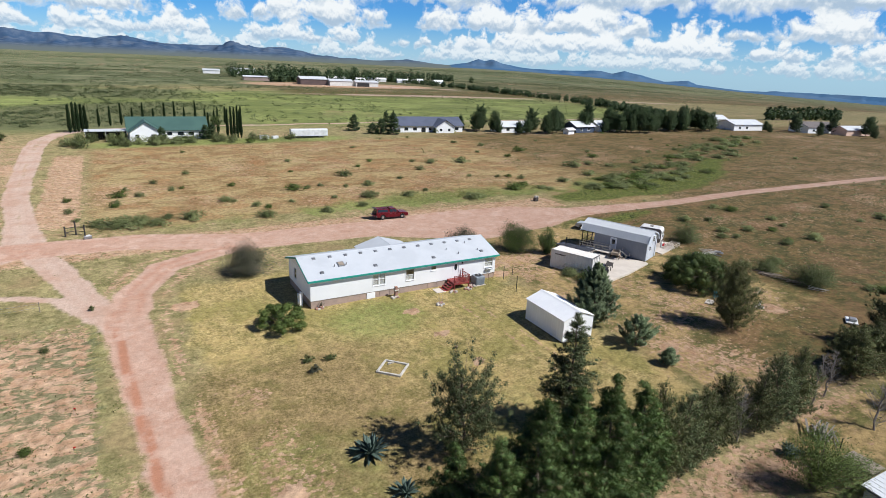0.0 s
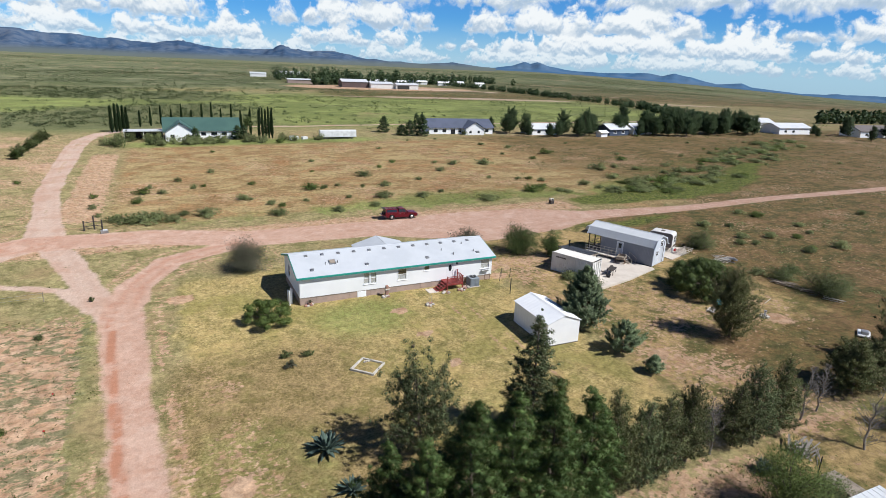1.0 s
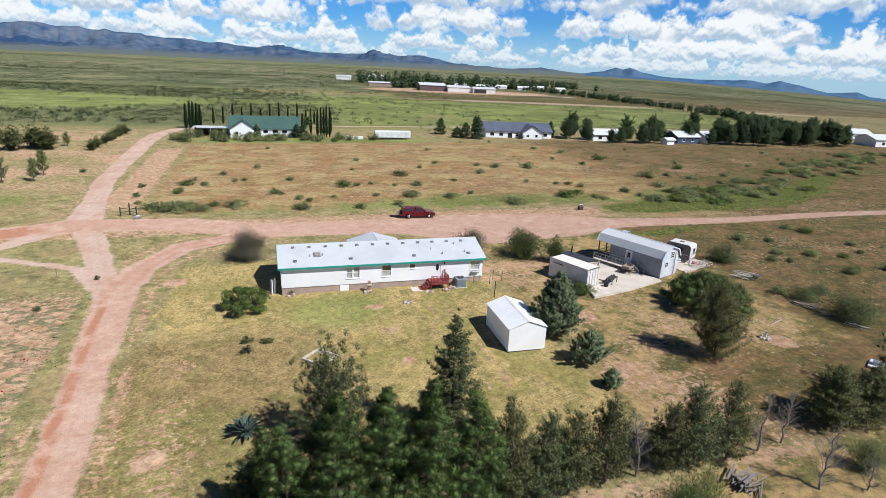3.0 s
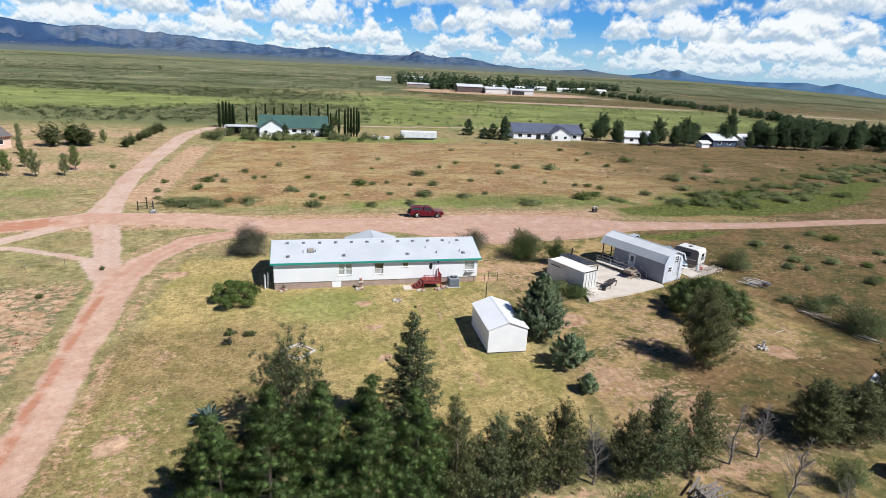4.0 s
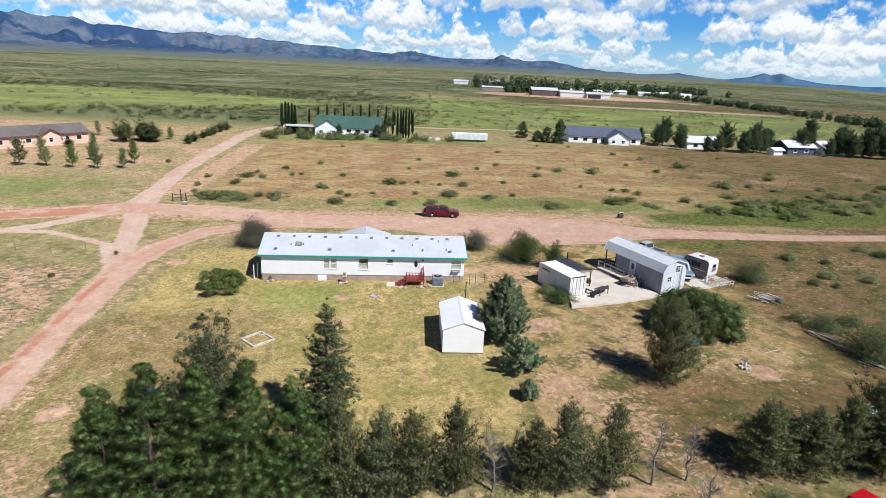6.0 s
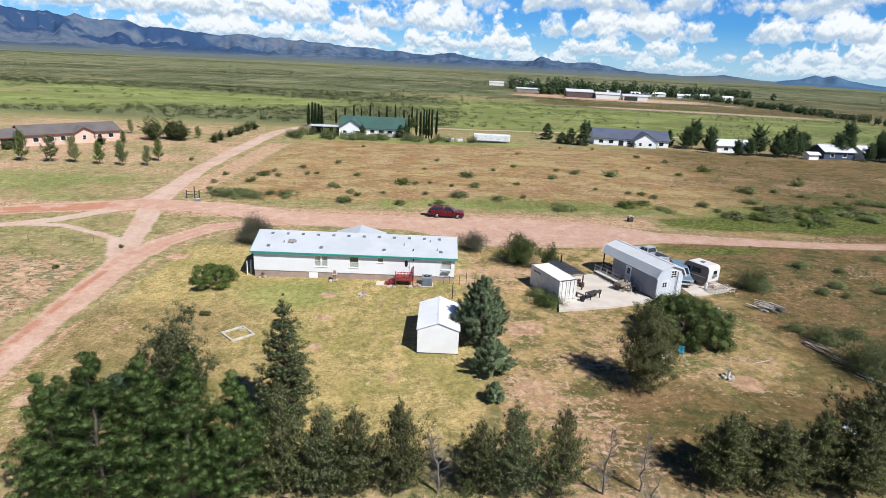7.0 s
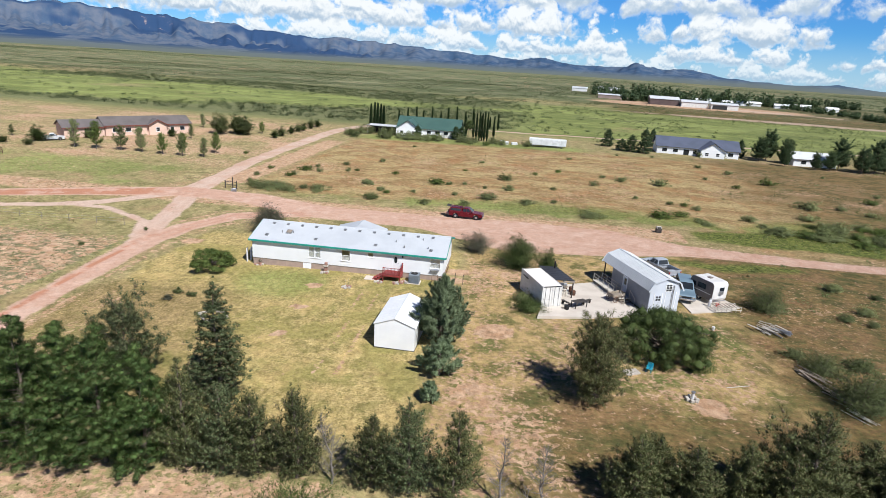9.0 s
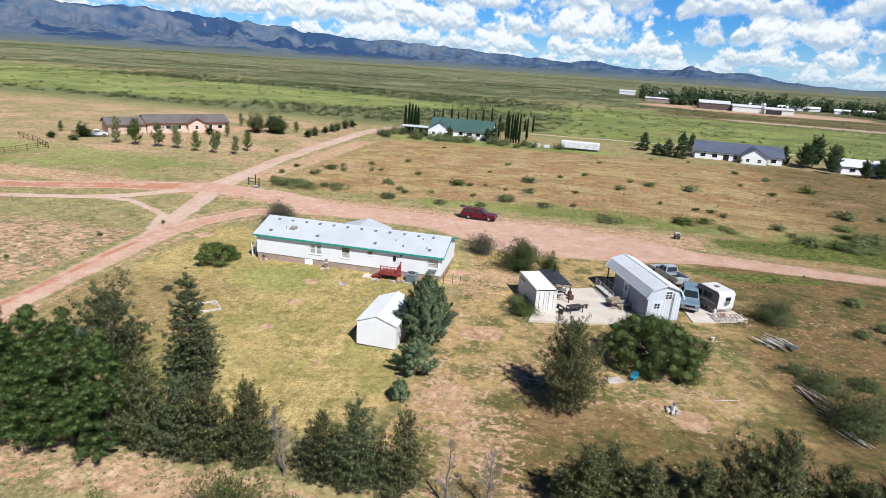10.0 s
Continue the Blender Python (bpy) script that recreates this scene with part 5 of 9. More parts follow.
    # ramp up to the porch along the side, with metal-pipe rails
    r = thing("ramp", "weathered wooden ramp with white rails beside the cabin", "ramp", pose(43.45, 5.29, 0.44, 0, 0, ang))
    Build().prism([(-0.4, 0.42), (-5.4, 0.55), (-5.4, 0.45), (-0.4, 0.32)], 0, -1.45, -0.25).part("ramp_deck", PALE_WOOD, r)
    for x in (-1.42, -0.30):
        for z in (0.45, 0.85):
            Build().tube((x, -0.4, 0.46 + z), (x, -5.3, 0.56 + z), 0.03).part("rail", PALE_WOOD, r)
        for k in range(5):
            y = -0.5 - k * 1.18
            Build().tube((x, y, -0.1), (x, y, 1.33), 0.035).part("rail_post", PALE_WOOD, r)
    Build().box((-1.5, -6.75, 0.46), (0.02, -5.41, 0.54), 0.01).part("landing", PALE_WOOD, r)
    for k in range(3):
        box_part("step", WOOD, r, (-1.4, -7.05 - k * 0.28, 0.36 - 0.16 * k - 0.05), (-0.15, -6.77 - k * 0.28, 0.36 - 0.16 * k), 0.006)
    for x in (-1.42, -0.12):
        Build().tube((x, -6.6, 0.5), (x, -6.6, 1.45), 0.035).part("rail_post", PALE_WOOD, r)
        Build().tube((x, -6.6, 1.42), (x, -7.75, 0.78), 0.03).part("rail", PALE_WOOD, r)
        Build().tube((x, -7.7, -0.05), (x, -7.7, 0.82), 0.035).part("rail_post", PALE_WOOD, r)


make_barn()


def make_patio():
    sl = Build().prism([(35.2, -8.0), (41.0, -6.7), (46.9, -4.8), (47.05, -4.2), (43.6, 4.2), (42.6, 4.4), (39.3, 2.8), (36.2, 1.7), (37.6, -2.6), (37.75, -4.6), (35.7, -5.4)], 2, 0.05, 0.55).part("patio", CONCRETE)
    tagged(sl, "pale concrete patio slab between container and cabin", "patio", kind="structure")
    s2 = Build().prism([(52.3, -2.6), (56.6, -1.2), (58.6, 0.6), (56.0, 5.0), (53.6, 6.4), (51.2, 5.4)], 2, 0.15, 0.61).part("pavement", CONCRETE)
    tagged(s2, "pale concrete slab under the parked trailer", "slab", kind="structure")
    # lean-to roof against the container
    p = thing("lean_to", "dark-roofed open lean-to beside the container", "lean-to", pose(33.30, 0.18, 0.30, 0, 0, ASKEW) @ pose(0, -1.3, 0))
    Build().slab([(2.42, -2.9, 2.55), (4.75, -2.9, 2.32), (4.75, 1.9, 2.32), (2.42, 1.9, 2.55)], 0.07).part("roof_sheet", SHINGLE_DARK, p, "black roof sheet")
    for k in range(8):
        y = -2.85 + k * 0.66
        Build().slab([(2.42, y, 2.625), (4.75, y, 2.395), (4.75, y + 0.05, 2.395), (2.42, y + 0.05, 2.625)], 0.02).part("roof_rib", SHINGLE_DARK, p)
    for x, y in ((2.55, -2.8), (4.65, -2.8), (4.65, -0.5), (4.65, 1.8), (2.55, 1.8)):
        box_part("post", DARK_WOOD, p, (x - 0.06, y - 0.06, 0.1), (x + 0.06, y + 0.06, 2.31), 0.008)
    box_part("beam", WOOD, p, (2.42, -2.93, 2.16), (4.8, -2.86, 2.33), 0.01)
    box_part("back_wall", WOOD, p, (2.5, 1.86, 0.1), (4.7, 1.92, 2.3), 0.01)
    box_part("counter", WOOD, p, (2.55, -2.0, 0.85), (3.2, 1.2, 0.92), 0.01)
    Build().tube((4.2, 1.2, 2.3), (4.2, 1.2, 3.35), 0.09, n=10).part("chimney_pipe", BLACK_IRON, p)


make_patio()


def make_frame_bed():
    f = thing("timber_frame", "pale timber square laid on the lawn around a bare bed", "timber frame", pose(2.76, -15.04, 0.0, 0, 0, 44.5))
    f.location.z = high(2.76, -15.04)
    a, c = 1.12, 1.08
    for k in range(4):
        beam = Build().box((-a, -c - 0.09, -0.03), (a + 0.18 - 0.2, -c + 0.09, 0.16), 0.012).part("beam", PALE_WOOD, f)
        beam.matrix_basis = pose(0, 0, 0, 0, 0, 90 * k)
    for k in range(5):
        box_part("corner_stone", STONE, f, (0.5 + 0.12 * k, 0.55 - 0.1 * k, -0.02), (0.72 + 0.12 * k, 0.70 - 0.1 * k, 0.16), 0.03)


make_frame_bed()


# ---- far houses ----
def simple_house(name, label, m, L, D, e, r, wall, roof, wings=(), windows=(), trim=None, group=""):
    """A gabled house: long side along x, front at y = 0. wings: (x0, x1, out, ridge height) gables standing out to the front."""
    h = thing(name, label, "house", m, group)
    holes = [(x - w / 2, z0, x + w / 2, z1) for x, w, z0, z1 in windows]
    holed_wall(L, -0.6, e, 0.2, holes).part("wall", wall, h)
    Build().box((0, D - 0.2, -0.6), (L, D, e)).part("wall", wall, h)
    prof = [(0.2, -0.6), (D - 0.2, -0.6), (D - 0.2, e), (D / 2, r - 0.15), (0.2, e)]
    for x in (0.0, L - 0.2):
        Build().prism(prof, 0, x, x + 0.2).part("gable_wall", wall, h)
    o = 0.5
    dz = (r - e) * o / (D / 2)
    Build().slab([(-o, -o, e - dz), (L + o, -o, e - dz), (L + o, D / 2, r), (-o, D / 2, r)], 0.12).part("roof_slope", roof, h)
    Build().slab([(L + o, D + o, e - dz), (-o, D + o, e - dz), (-o, D / 2, r), (L + o, D / 2, r)], 0.12).part("roof_slope", roof, h)
    if trim:
        Build().box((-o, -o - 0.06, e - dz - 0.12), (L + o, -o - 0.005, e - dz + 0.12)).part("fascia", trim, h)
    for x, w, z0, z1 in windows:
        window_in(h, x - w / 2, z0, x + w / 2, z1, GLASS, mull=w < 1.3)
    for x0, x1, out, rr in wings:
        c = (x0 + x1) / 2
        wholes = [(1.4, 1.0, 2.5, 2.0), ((x1 - x0) - 2.7, 1.0, (x1 - x0) - 1.6, 2.0)] if x1 - x0 > 6 else [((x1 - x0) / 2 - 0.5, 0.9, (x1 - x0) / 2 + 0.5, 2.1)]
        fw = holed_wall(x1 - x0, -0.6, e, 0.2, wholes).part("wing_wall", wall, h)
        fw.location = (x0, -out, 0)
        for q in wholes:
            w = window_in(h, q[0], q[1], q[2], q[3], GLASS)
            w.location = (x0, -out, 0)
        Build().prism([(x0, e), (x1, e), (c, rr - 0.15)], 1, -out, -out + 0.2).part("wing_gable", wall, h)
        for x in (x0, x1 - 0.2):
            Build().box((x, -out + 0.2, -0.6), (x + 0.2, 0.0, e)).part("wing_wall", wall, h)
        k = (rr - e) / ((x1 - x0) / 2)
        back = D / 2 if rr > e else 0
        for sgn in (-1, 1):
            xe = c + sgn * ((x1 - x0) / 2 + o)
            q = [(c, -out - o, rr), (c, back, rr), (xe, back, e - k * o), (xe, -out - o, e - k * o)]
            Build().slab(q if sgn < 0 else q[::-1], 0.12).part("wing_roof", roof, h)
            if trim:
                q = [(c, -out - o - 0.05, rr - 0.14), (xe, -out - o - 0.05, e - k * o - 0.14), (xe, -out - o - 0.05, e - k * o + 0.1), (c, -out - o - 0.05, rr + 0.1)]
                Build().slab(q, 0.04 * sgn).part("barge_board", trim, h)
    return h


simple_house("green_roofed_house", "white house with dark green metal roof behind bushes", pose(-11.2, 140.5, 0.0, 0, 0, -1), 22, 10, 2.9, 6.2, WHITE, GREEN_ROOF,
                  wings=((0.3, 8.6, 4.0, 5.6),), windows=((11.2, 1.5, 1.1, 2.2), (14.3, 1.8, 1.1, 2.2), (17.3, 1.6, 1.1, 2.2), (20.0, 1.2, 1.1, 2.2)))
lt = thing("carport", "long low white-roofed carport beside the house", "carport", pose(-22.5, 140.5, 0))
box_part("roof_sheet", ROOF_METAL, lt, (0, 0, 2.5), (11.2, 6, 2.65), 0.02)
for x in (0.3, 5.5, 10.9):
    for y in (0.3, 5.7):
        box_part("post", WHITE, lt, (x - 0.06, y - 0.06, -0.5), (x + 0.06, y + 0.06, 2.5))
# back wall coloured near black for the shade under the carport roof
box_part("back_wall", DARK, lt, (0.2, 5.6, -0.3), (11.0, 5.7, 2.5))
simple_house("blue_roofed_house", "low white house with slate-blue shingle roof", pose(78.5, 141.5, 0.2, 0, 0, -5), 26, 10.5, 2.9, 5.6, WHITE, BLUE_ROOF,
             wings=((13.5, 21.0, 3.0, 5.2),), windows=((2.5, 1.6, 1.0, 2.2), (6.0, 1.6, 1.0, 2.2), (9.5, 1.8, 0.2, 2.2), (12.2, 1.2, 1.0, 2.2), (23.5, 1.6, 1.0, 2.2)))
simple_house("white_roofed_house", "low white house half hidden by pines", pose(119.5, 134, 0.3, 0, 0, 0), 13, 8, 2.7, 4.4, WHITE, ROOF_METAL, windows=((3, 1.6, 1, 2.1), (7, 1.6, 1, 2.1), (10.5, 1.4, 1, 2.1)))
simple_house("blue_house", "slate-blue house with pale metal roof", pose(153.5, 128.5, 0.4, 0, 0, 4), 11, 8, 2.8, 4.6, mat("slate_blue_siding", (0.05, 0.075, 0.125), None, 0.4, 10, 0.7), ROOF_METAL, windows=((3, 1.4, 1, 2.1), (7.5, 1.4, 1, 2.1)))
simple_house("small_white_house", "small white house beside the pine grove", pose(168.5, 131, 0.4, 0, 0, 3), 11, 8, 2.8, 4.5, WHITE, ROOF_METAL, windows=((3, 1.4, 1, 2.1), (7.5, 1.4, 1, 2.1)))
simple_house("white_shack", "tiny white shack at the edge of the field", pose(146.2, 125.0, 0.3, 0, 0, 8), 3.6, 2.8, 2.1, 2.7, WHITE, WHITE_METAL, windows=())
pang = math.degrees(math.atan2(26.4, 20.7))
simple_house("peach_house", "long peach stucco house with grey roof and red-brown trim", pose(-85.2, 88.6, -0.35, 0, 0, pang), 24, 9, 3.0, 4.9, PEACH, GREY_ROOF, wings=((11.5, 16.5, 0.9, 4.4),),
             windows=((2.5, 1.3, 1.0, 2.1), (6.0, 1.5, 1.0, 2.1), (9.0, 1.3, 1.0, 2.1), (18.5, 1.0, 0.1, 2.1), (21.5, 1.4, 1.0, 2.1)), trim=BROWN_TRIM)
gar = simple_house("peach_garage", "peach stucco garage with an open dark doorway", pose(-91.6, 80.6, -0.4, 0, 0, pang), 10.0, 8.5, 2.7, 4.3, PEACH, GREY_ROOF, windows=(), trim=BROWN_TRIM)
# near-black panel on the closed wall paints the shade inside the doorway
box_part("garage_door", DARK, gar, (5.0, -0.03, -0.1), (8.0, -0.004, 2.3), 0.01, "open dark garage doorway")
simple_house("white_shed_house", "white shed-like house near the far lane", pose(252, 124, 0.4, 0, 0, -6), 20, 11, 3.2, 5.0, WHITE, ROOF_METAL, windows=((4, 1.6, 1, 2.1), (9, 1.6, 1, 2.1)))
simple_house("grey_roofed_house", "white house with grey roof beside far trees", pose(288, 108, 0.4, 0, 0, -8), 20, 11, 3.2, 5.4, WHITE, GREY_ROOF, windows=((4, 1.6, 1, 2.1), (9, 1.6, 1, 2.1)))
simple_house("tan_roofed_shed", "white shed with pale roof beside far trees", pose(262, 150, 0.4, 0, 0, -8), 18, 9, 3.2, 5.0, WHITE, ROOF_METAL, windows=())
simple_house("pale_tan_house", "pale tan long house near the lane", pose(300, 96, 0.4, 0, 0, -8), 18, 8, 3.0, 4.6, PEACH, ROOF_METAL, windows=())

# the low works far out on the plain
for (nm, lb, x, y, L, D, e, r, wl, rf) in (
        ("hangar", "long dusty tan metal hangar on the plain", 147, 499, 25, 20, 5.2, 7.4, HANGAR_BROWN, ROOF_METAL),
        ("hangar", "pale metal hangar beside the tan one", 172.5, 490, 22, 16, 4.4, 6.0, CONTAINER, ROOF_METAL),
        ("open_hangar", "open-fronted pale hangar with dark interior", 196, 483, 22, 12, 4.2, 5.6, CONTAINER, ROOF_METAL),
        ("works_shed", "low white-roofed shed before trees", 108, 560, 34, 10, 3.6, 4.6, BRICK_TAN, ROOF_METAL),
        ("white_barn", "white metal barn far out on the plain", 94, 722, 19, 12, 4.0, 5.6, WHITE_METAL, ROOF_METAL),
        ("white_barn", "white metal barn far out on the plain", 124, 706, 28, 16, 5.0, 8.0, WHITE_METAL, ROOF_METAL)):
    hb = simple_house(nm, lb, pose(x, y, high(x, y), 0, 0, -6), L, D, e, r, wl, rf, windows=())
    if nm == "open_hangar":
        # the hangar's shaded inside is a near-black panel on its closed front
        box_part("doorway", DARK, hb, (1.0, -0.06, -0.2), (13, -0.004, 3.4), 0.01)
for k in range(9):
    x, y = 205 + k * 17, 600 + 12 * math.sin(k * 2.1)
    simple_house("far_house", "small white house among far trees", pose(x, y, high(x, y), 0, 0, -6 + 5 * math.sin(k)), 11, 7, 3.0, 4.6, WHITE, WHITE_METAL, windows=(), group="white houses among the far trees")


# ---- plants ----
def np_mesh(name, V, F, material, smooth=False, N=None):
    V, F = np.asarray(V, np.float32), np.asarray(F, np.int32)
    if N is not None:      # faces look the way their normals lean
        g = np.cross(V[F[:, 1]] - V[F[:, 0]], V[F[:, 2]] - V[F[:, 0]])
        F = np.where(((g * np.asarray(N)[F[:, 0]]).sum(1) < 0)[:, None], F[:, ::-1], F)
    me = bpy.data.meshes.new(name)
    k = F.shape[1]
    me.vertices.add(len(V))
    me.vertices.foreach_set("co", V.ravel())
    me.loops.add(F.size)
    me.loops.foreach_set("vertex_index", F.ravel())
    me.polygons.add(len(F))
    me.polygons.foreach_set("loop_start", np.arange(0, F.size, k, dtype=np.int32))
    if smooth:
        me.polygons.foreach_set("use_smooth", np.ones(len(F), dtype=bool))
    me.update(calc_edges=True)
    me.materials.append(material)
    if N is not None:
        me.normals_split_custom_set_from_vertices(np.asarray(N, np.float32).tolist())
    return me


def soft_normals(rng, V, k, centre, mixed):
    """Normals that lean outwards from centre, one for each leaf of k corners, so that a crown shades as a mass."""
    P = V.reshape(-1, k, 3).mean(1)
    n = unit(unit((P - centre) * np.array([1, 1, 1.2])) + rng.normal(size=P.shape) * mixed)
    return np.repeat(n, k, 0)


def unit(a):
    return a / np.maximum(np.linalg.norm(a, axis=-1, keepdims=True), 1e-9)


def blades(rng, P, D, n, length, width, spread, face):
    """n thin three-cornered blades out of every point P along D, fanned by spread; their flat sides turn towards face."""
    face = np.repeat(np.broadcast_to(face, P.shape), n, 0)
    P, D = np.repeat(P, n, 0), np.repeat(D, n, 0)
    d = unit(D + rng.normal(size=P.shape) * spread)
    side = unit(np.cross(d, face + rng.normal(size=P.shape) * 0.4)) * (width * rng.uniform(0.7, 1.3, (len(P), 1))) / 2
    tip = P + d * (length * rng.uniform(0.6, 1.15, (len(P), 1)))
    V = np.stack([P - side, P + side, tip], 1).reshape(-1, 3)
    return V, np.arange(len(V)).reshape(-1, 3)


def leaves(rng, P, size, face):
    """A small lozenge leaf spray at every point, turned roughly towards face."""
    n = unit(face + rng.normal(size=P.shape) * 0.4)
    a = unit(np.cross(n, rng.normal(size=P.shape)))
    b = np.cross(n, a)
    s = size * rng.uniform(0.6, 1.3, (len(P), 1))
    V = np.stack([P - a * s, P + b * s * 0.42, P + a * s, P - b * s * 0.42], 1).reshape(-1, 3)
    return V, np.arange(len(V)).reshape(-1, 4)


def limb_tubes(b, pts, r0, r1, n=6):
    k = len(pts) - 1
    for i in range(k):
        b.tube(pts[i], pts[i + 1], r0 + (r1 - r0) * i / k, r0 + (r1 - r0) * (i + 1) / k, n, caps=False)


def stem_line(rng, H, lean=0.03, n=7):
    pts, x, y = [], 0.0, 0.0
    for i in range(n + 1):
        pts.append((x, y, H * i / n))
        x, y = x + rng.normal() * lean * H / n * 3, y + rng.normal() * lean * H / n * 3
    return pts


def pads(rng, C, S, A, needles, blade, flat, core, lean=0.55, rough=0.2):
    """Foliage in pads: short needles standing off the skin of a ball at each of C (radius S, axis A), round a small lumpy core."""
    k = np.repeat(np.arange(len(C)), needles)
    d = rng.normal(size=(len(k), 3)) + A[k] * 0.45
    d = unit(d)
    uneven = rng.uniform(0.65, 1.35, (len(C), 3)) * np.array([1, 1, flat])
    P = C[k] + d * (S[k][:, None] * rng.uniform(0.35, 1.0, (len(k), 1)) ** 0.6) * uneven[k]
    V, F = blades(rng, P, unit(d * 0.35 + A[k] * 0.9), 1, blade[0], blade[1], 0.4, d + np.array([0, 0, 0.2]))
    out = unit(C[k] * np.array([1, 1, 0]))
    N = unit(d + out * lean * 0.6 + np.array([0, 0, 0.15]) + rng.normal(size=d.shape) * rough)
    V, F, N = [V], [F], [np.repeat(N, 3, 0)]
    if core:
        six = np.array([(1, 0, 0), (0, 1, 0), (-1, 0, 0), (0, -1, 0), (0, 0, 1), (0, 0, -1)], float)
        tri = np.array([(0, 1, 4), (1, 2, 4), (2, 3, 4), (3, 0, 4), (1, 0, 5), (2, 1, 5), (3, 2, 5), (0, 3, 5)])
        q = six[None] * (S[:, None, None] * core * rng.uniform(0.75, 1.2, (len(C), 6, 1))) * uneven[:, None]
        n = unit(np.broadcast_to(six[None], q.shape) + np.array([0, 0, 0.15]))
        F.append((tri[None] + 6 * np.arange(len(C))[:, None, None]).reshape(-1, 3) + len(V[0]))
        V.append((C[:, None] + q).reshape(-1, 3))
        N.append(n.reshape(-1, 3))
    return np.concatenate(V), np.concatenate(F), np.concatenate(N)


def pine(seed, H, R, leaf, base=0.05, whorls=15, limbs=6, rise=(18, 42), tuft=0.42, needles=34, blade=(0.26, 0.040), full=0.75, fill=1.0, flat=0.75, core=0.72, inner=0.5):
    """Trunk and crown meshes of a pine: whorls of upswept limbs whose twigs end in pads of needles.
    tuft: radius of a pad; full: how blunt the outline is; fill: how many pads a limb carries; flat: a pad's height over its width; inner: how far in the pads reach."""
    rng = np.random.RandomState(seed)
    stem = stem_line(rng, H * 0.95)
    tb = Build()
    limb_tubes(tb, [(0, 0, -0.25)] + stem[1:], 0.014 * H + 0.03, 0.015, 8)
    zs = np.array([q[2] for q in stem])
    C, S, A = [], [], []
    for i in range(whorls):
        t = (i + 0.35 * rng.rand()) / whorls
        z0 = H * (base + (0.93 - base) * t)
        for j in range(limbs if t < 0.85 else max(3, limbs - 2)):
            z = z0 + rng.normal() * 0.03 * H
            cx, cy = np.interp(z, zs, [q[0] for q in stem]), np.interp(z, zs, [q[1] for q in stem])
            L = R * ((1 - t) ** full * (0.78 + 0.22 * min(1, t * 6)) + 0.05) * rng.uniform(0.55, 1.22)
            az = i * 1.1 + j * 6.283 / limbs + rng.normal() * 0.28
            up = math.tan(radians(rng.uniform(*rise) + 18 * t))
            h = np.array([math.cos(az), math.sin(az), 0.0])
            side = np.array([-h[1], h[0], 0.0])
            o = np.array([cx, cy, z])

            def at(q):
                return o + h * (L * q) + np.array([0, 0, 1.0]) * (L * q * up * (0.45 + 0.55 * q))
            limb_tubes(tb, [tuple(at(q)) for q in (0, 0.35, 0.7, 1.0)], 0.008 + 0.008 * L, 0.005, 4)
            count = max(2, int(round(L * 2.0 * fill)))
            for k in range(count):
                q = 1.0 - inner * (k / count) + rng.normal() * 0.04
                r = tuft * rng.uniform(0.7, 1.15) * (0.75 + 0.25 * min(1, L))
                c = at(q) + side * (rng.normal() * 0.26 * L * (1.15 - 0.5 * q)) + np.array([0, 0, 0.35 * r])
                C.append(c)
                S.append(r)
                A.append(unit(h * 0.6 + np.array([0, 0, 0.9])))
    for k in range(4):
        C.append(np.array([stem[-1][0], stem[-1][1], H * (0.99 - 0.045 * k)]) + rng.normal(size=3) * 0.06)
        S.append(tuft * (0.42 + 0.12 * k))
        A.append(np.array([0, 0, 1.0]))
    C, S, A = np.array(C), np.array(S), np.array(A)
    C[:, 2] = np.maximum(C[:, 2], 0.25)
    V, F, N = pads(rng, C, S, A, needles, blade, flat, core)
    return tb.mesh("trunk", BARK, True, False), np_mesh("crown", V, F, leaf, N=N)


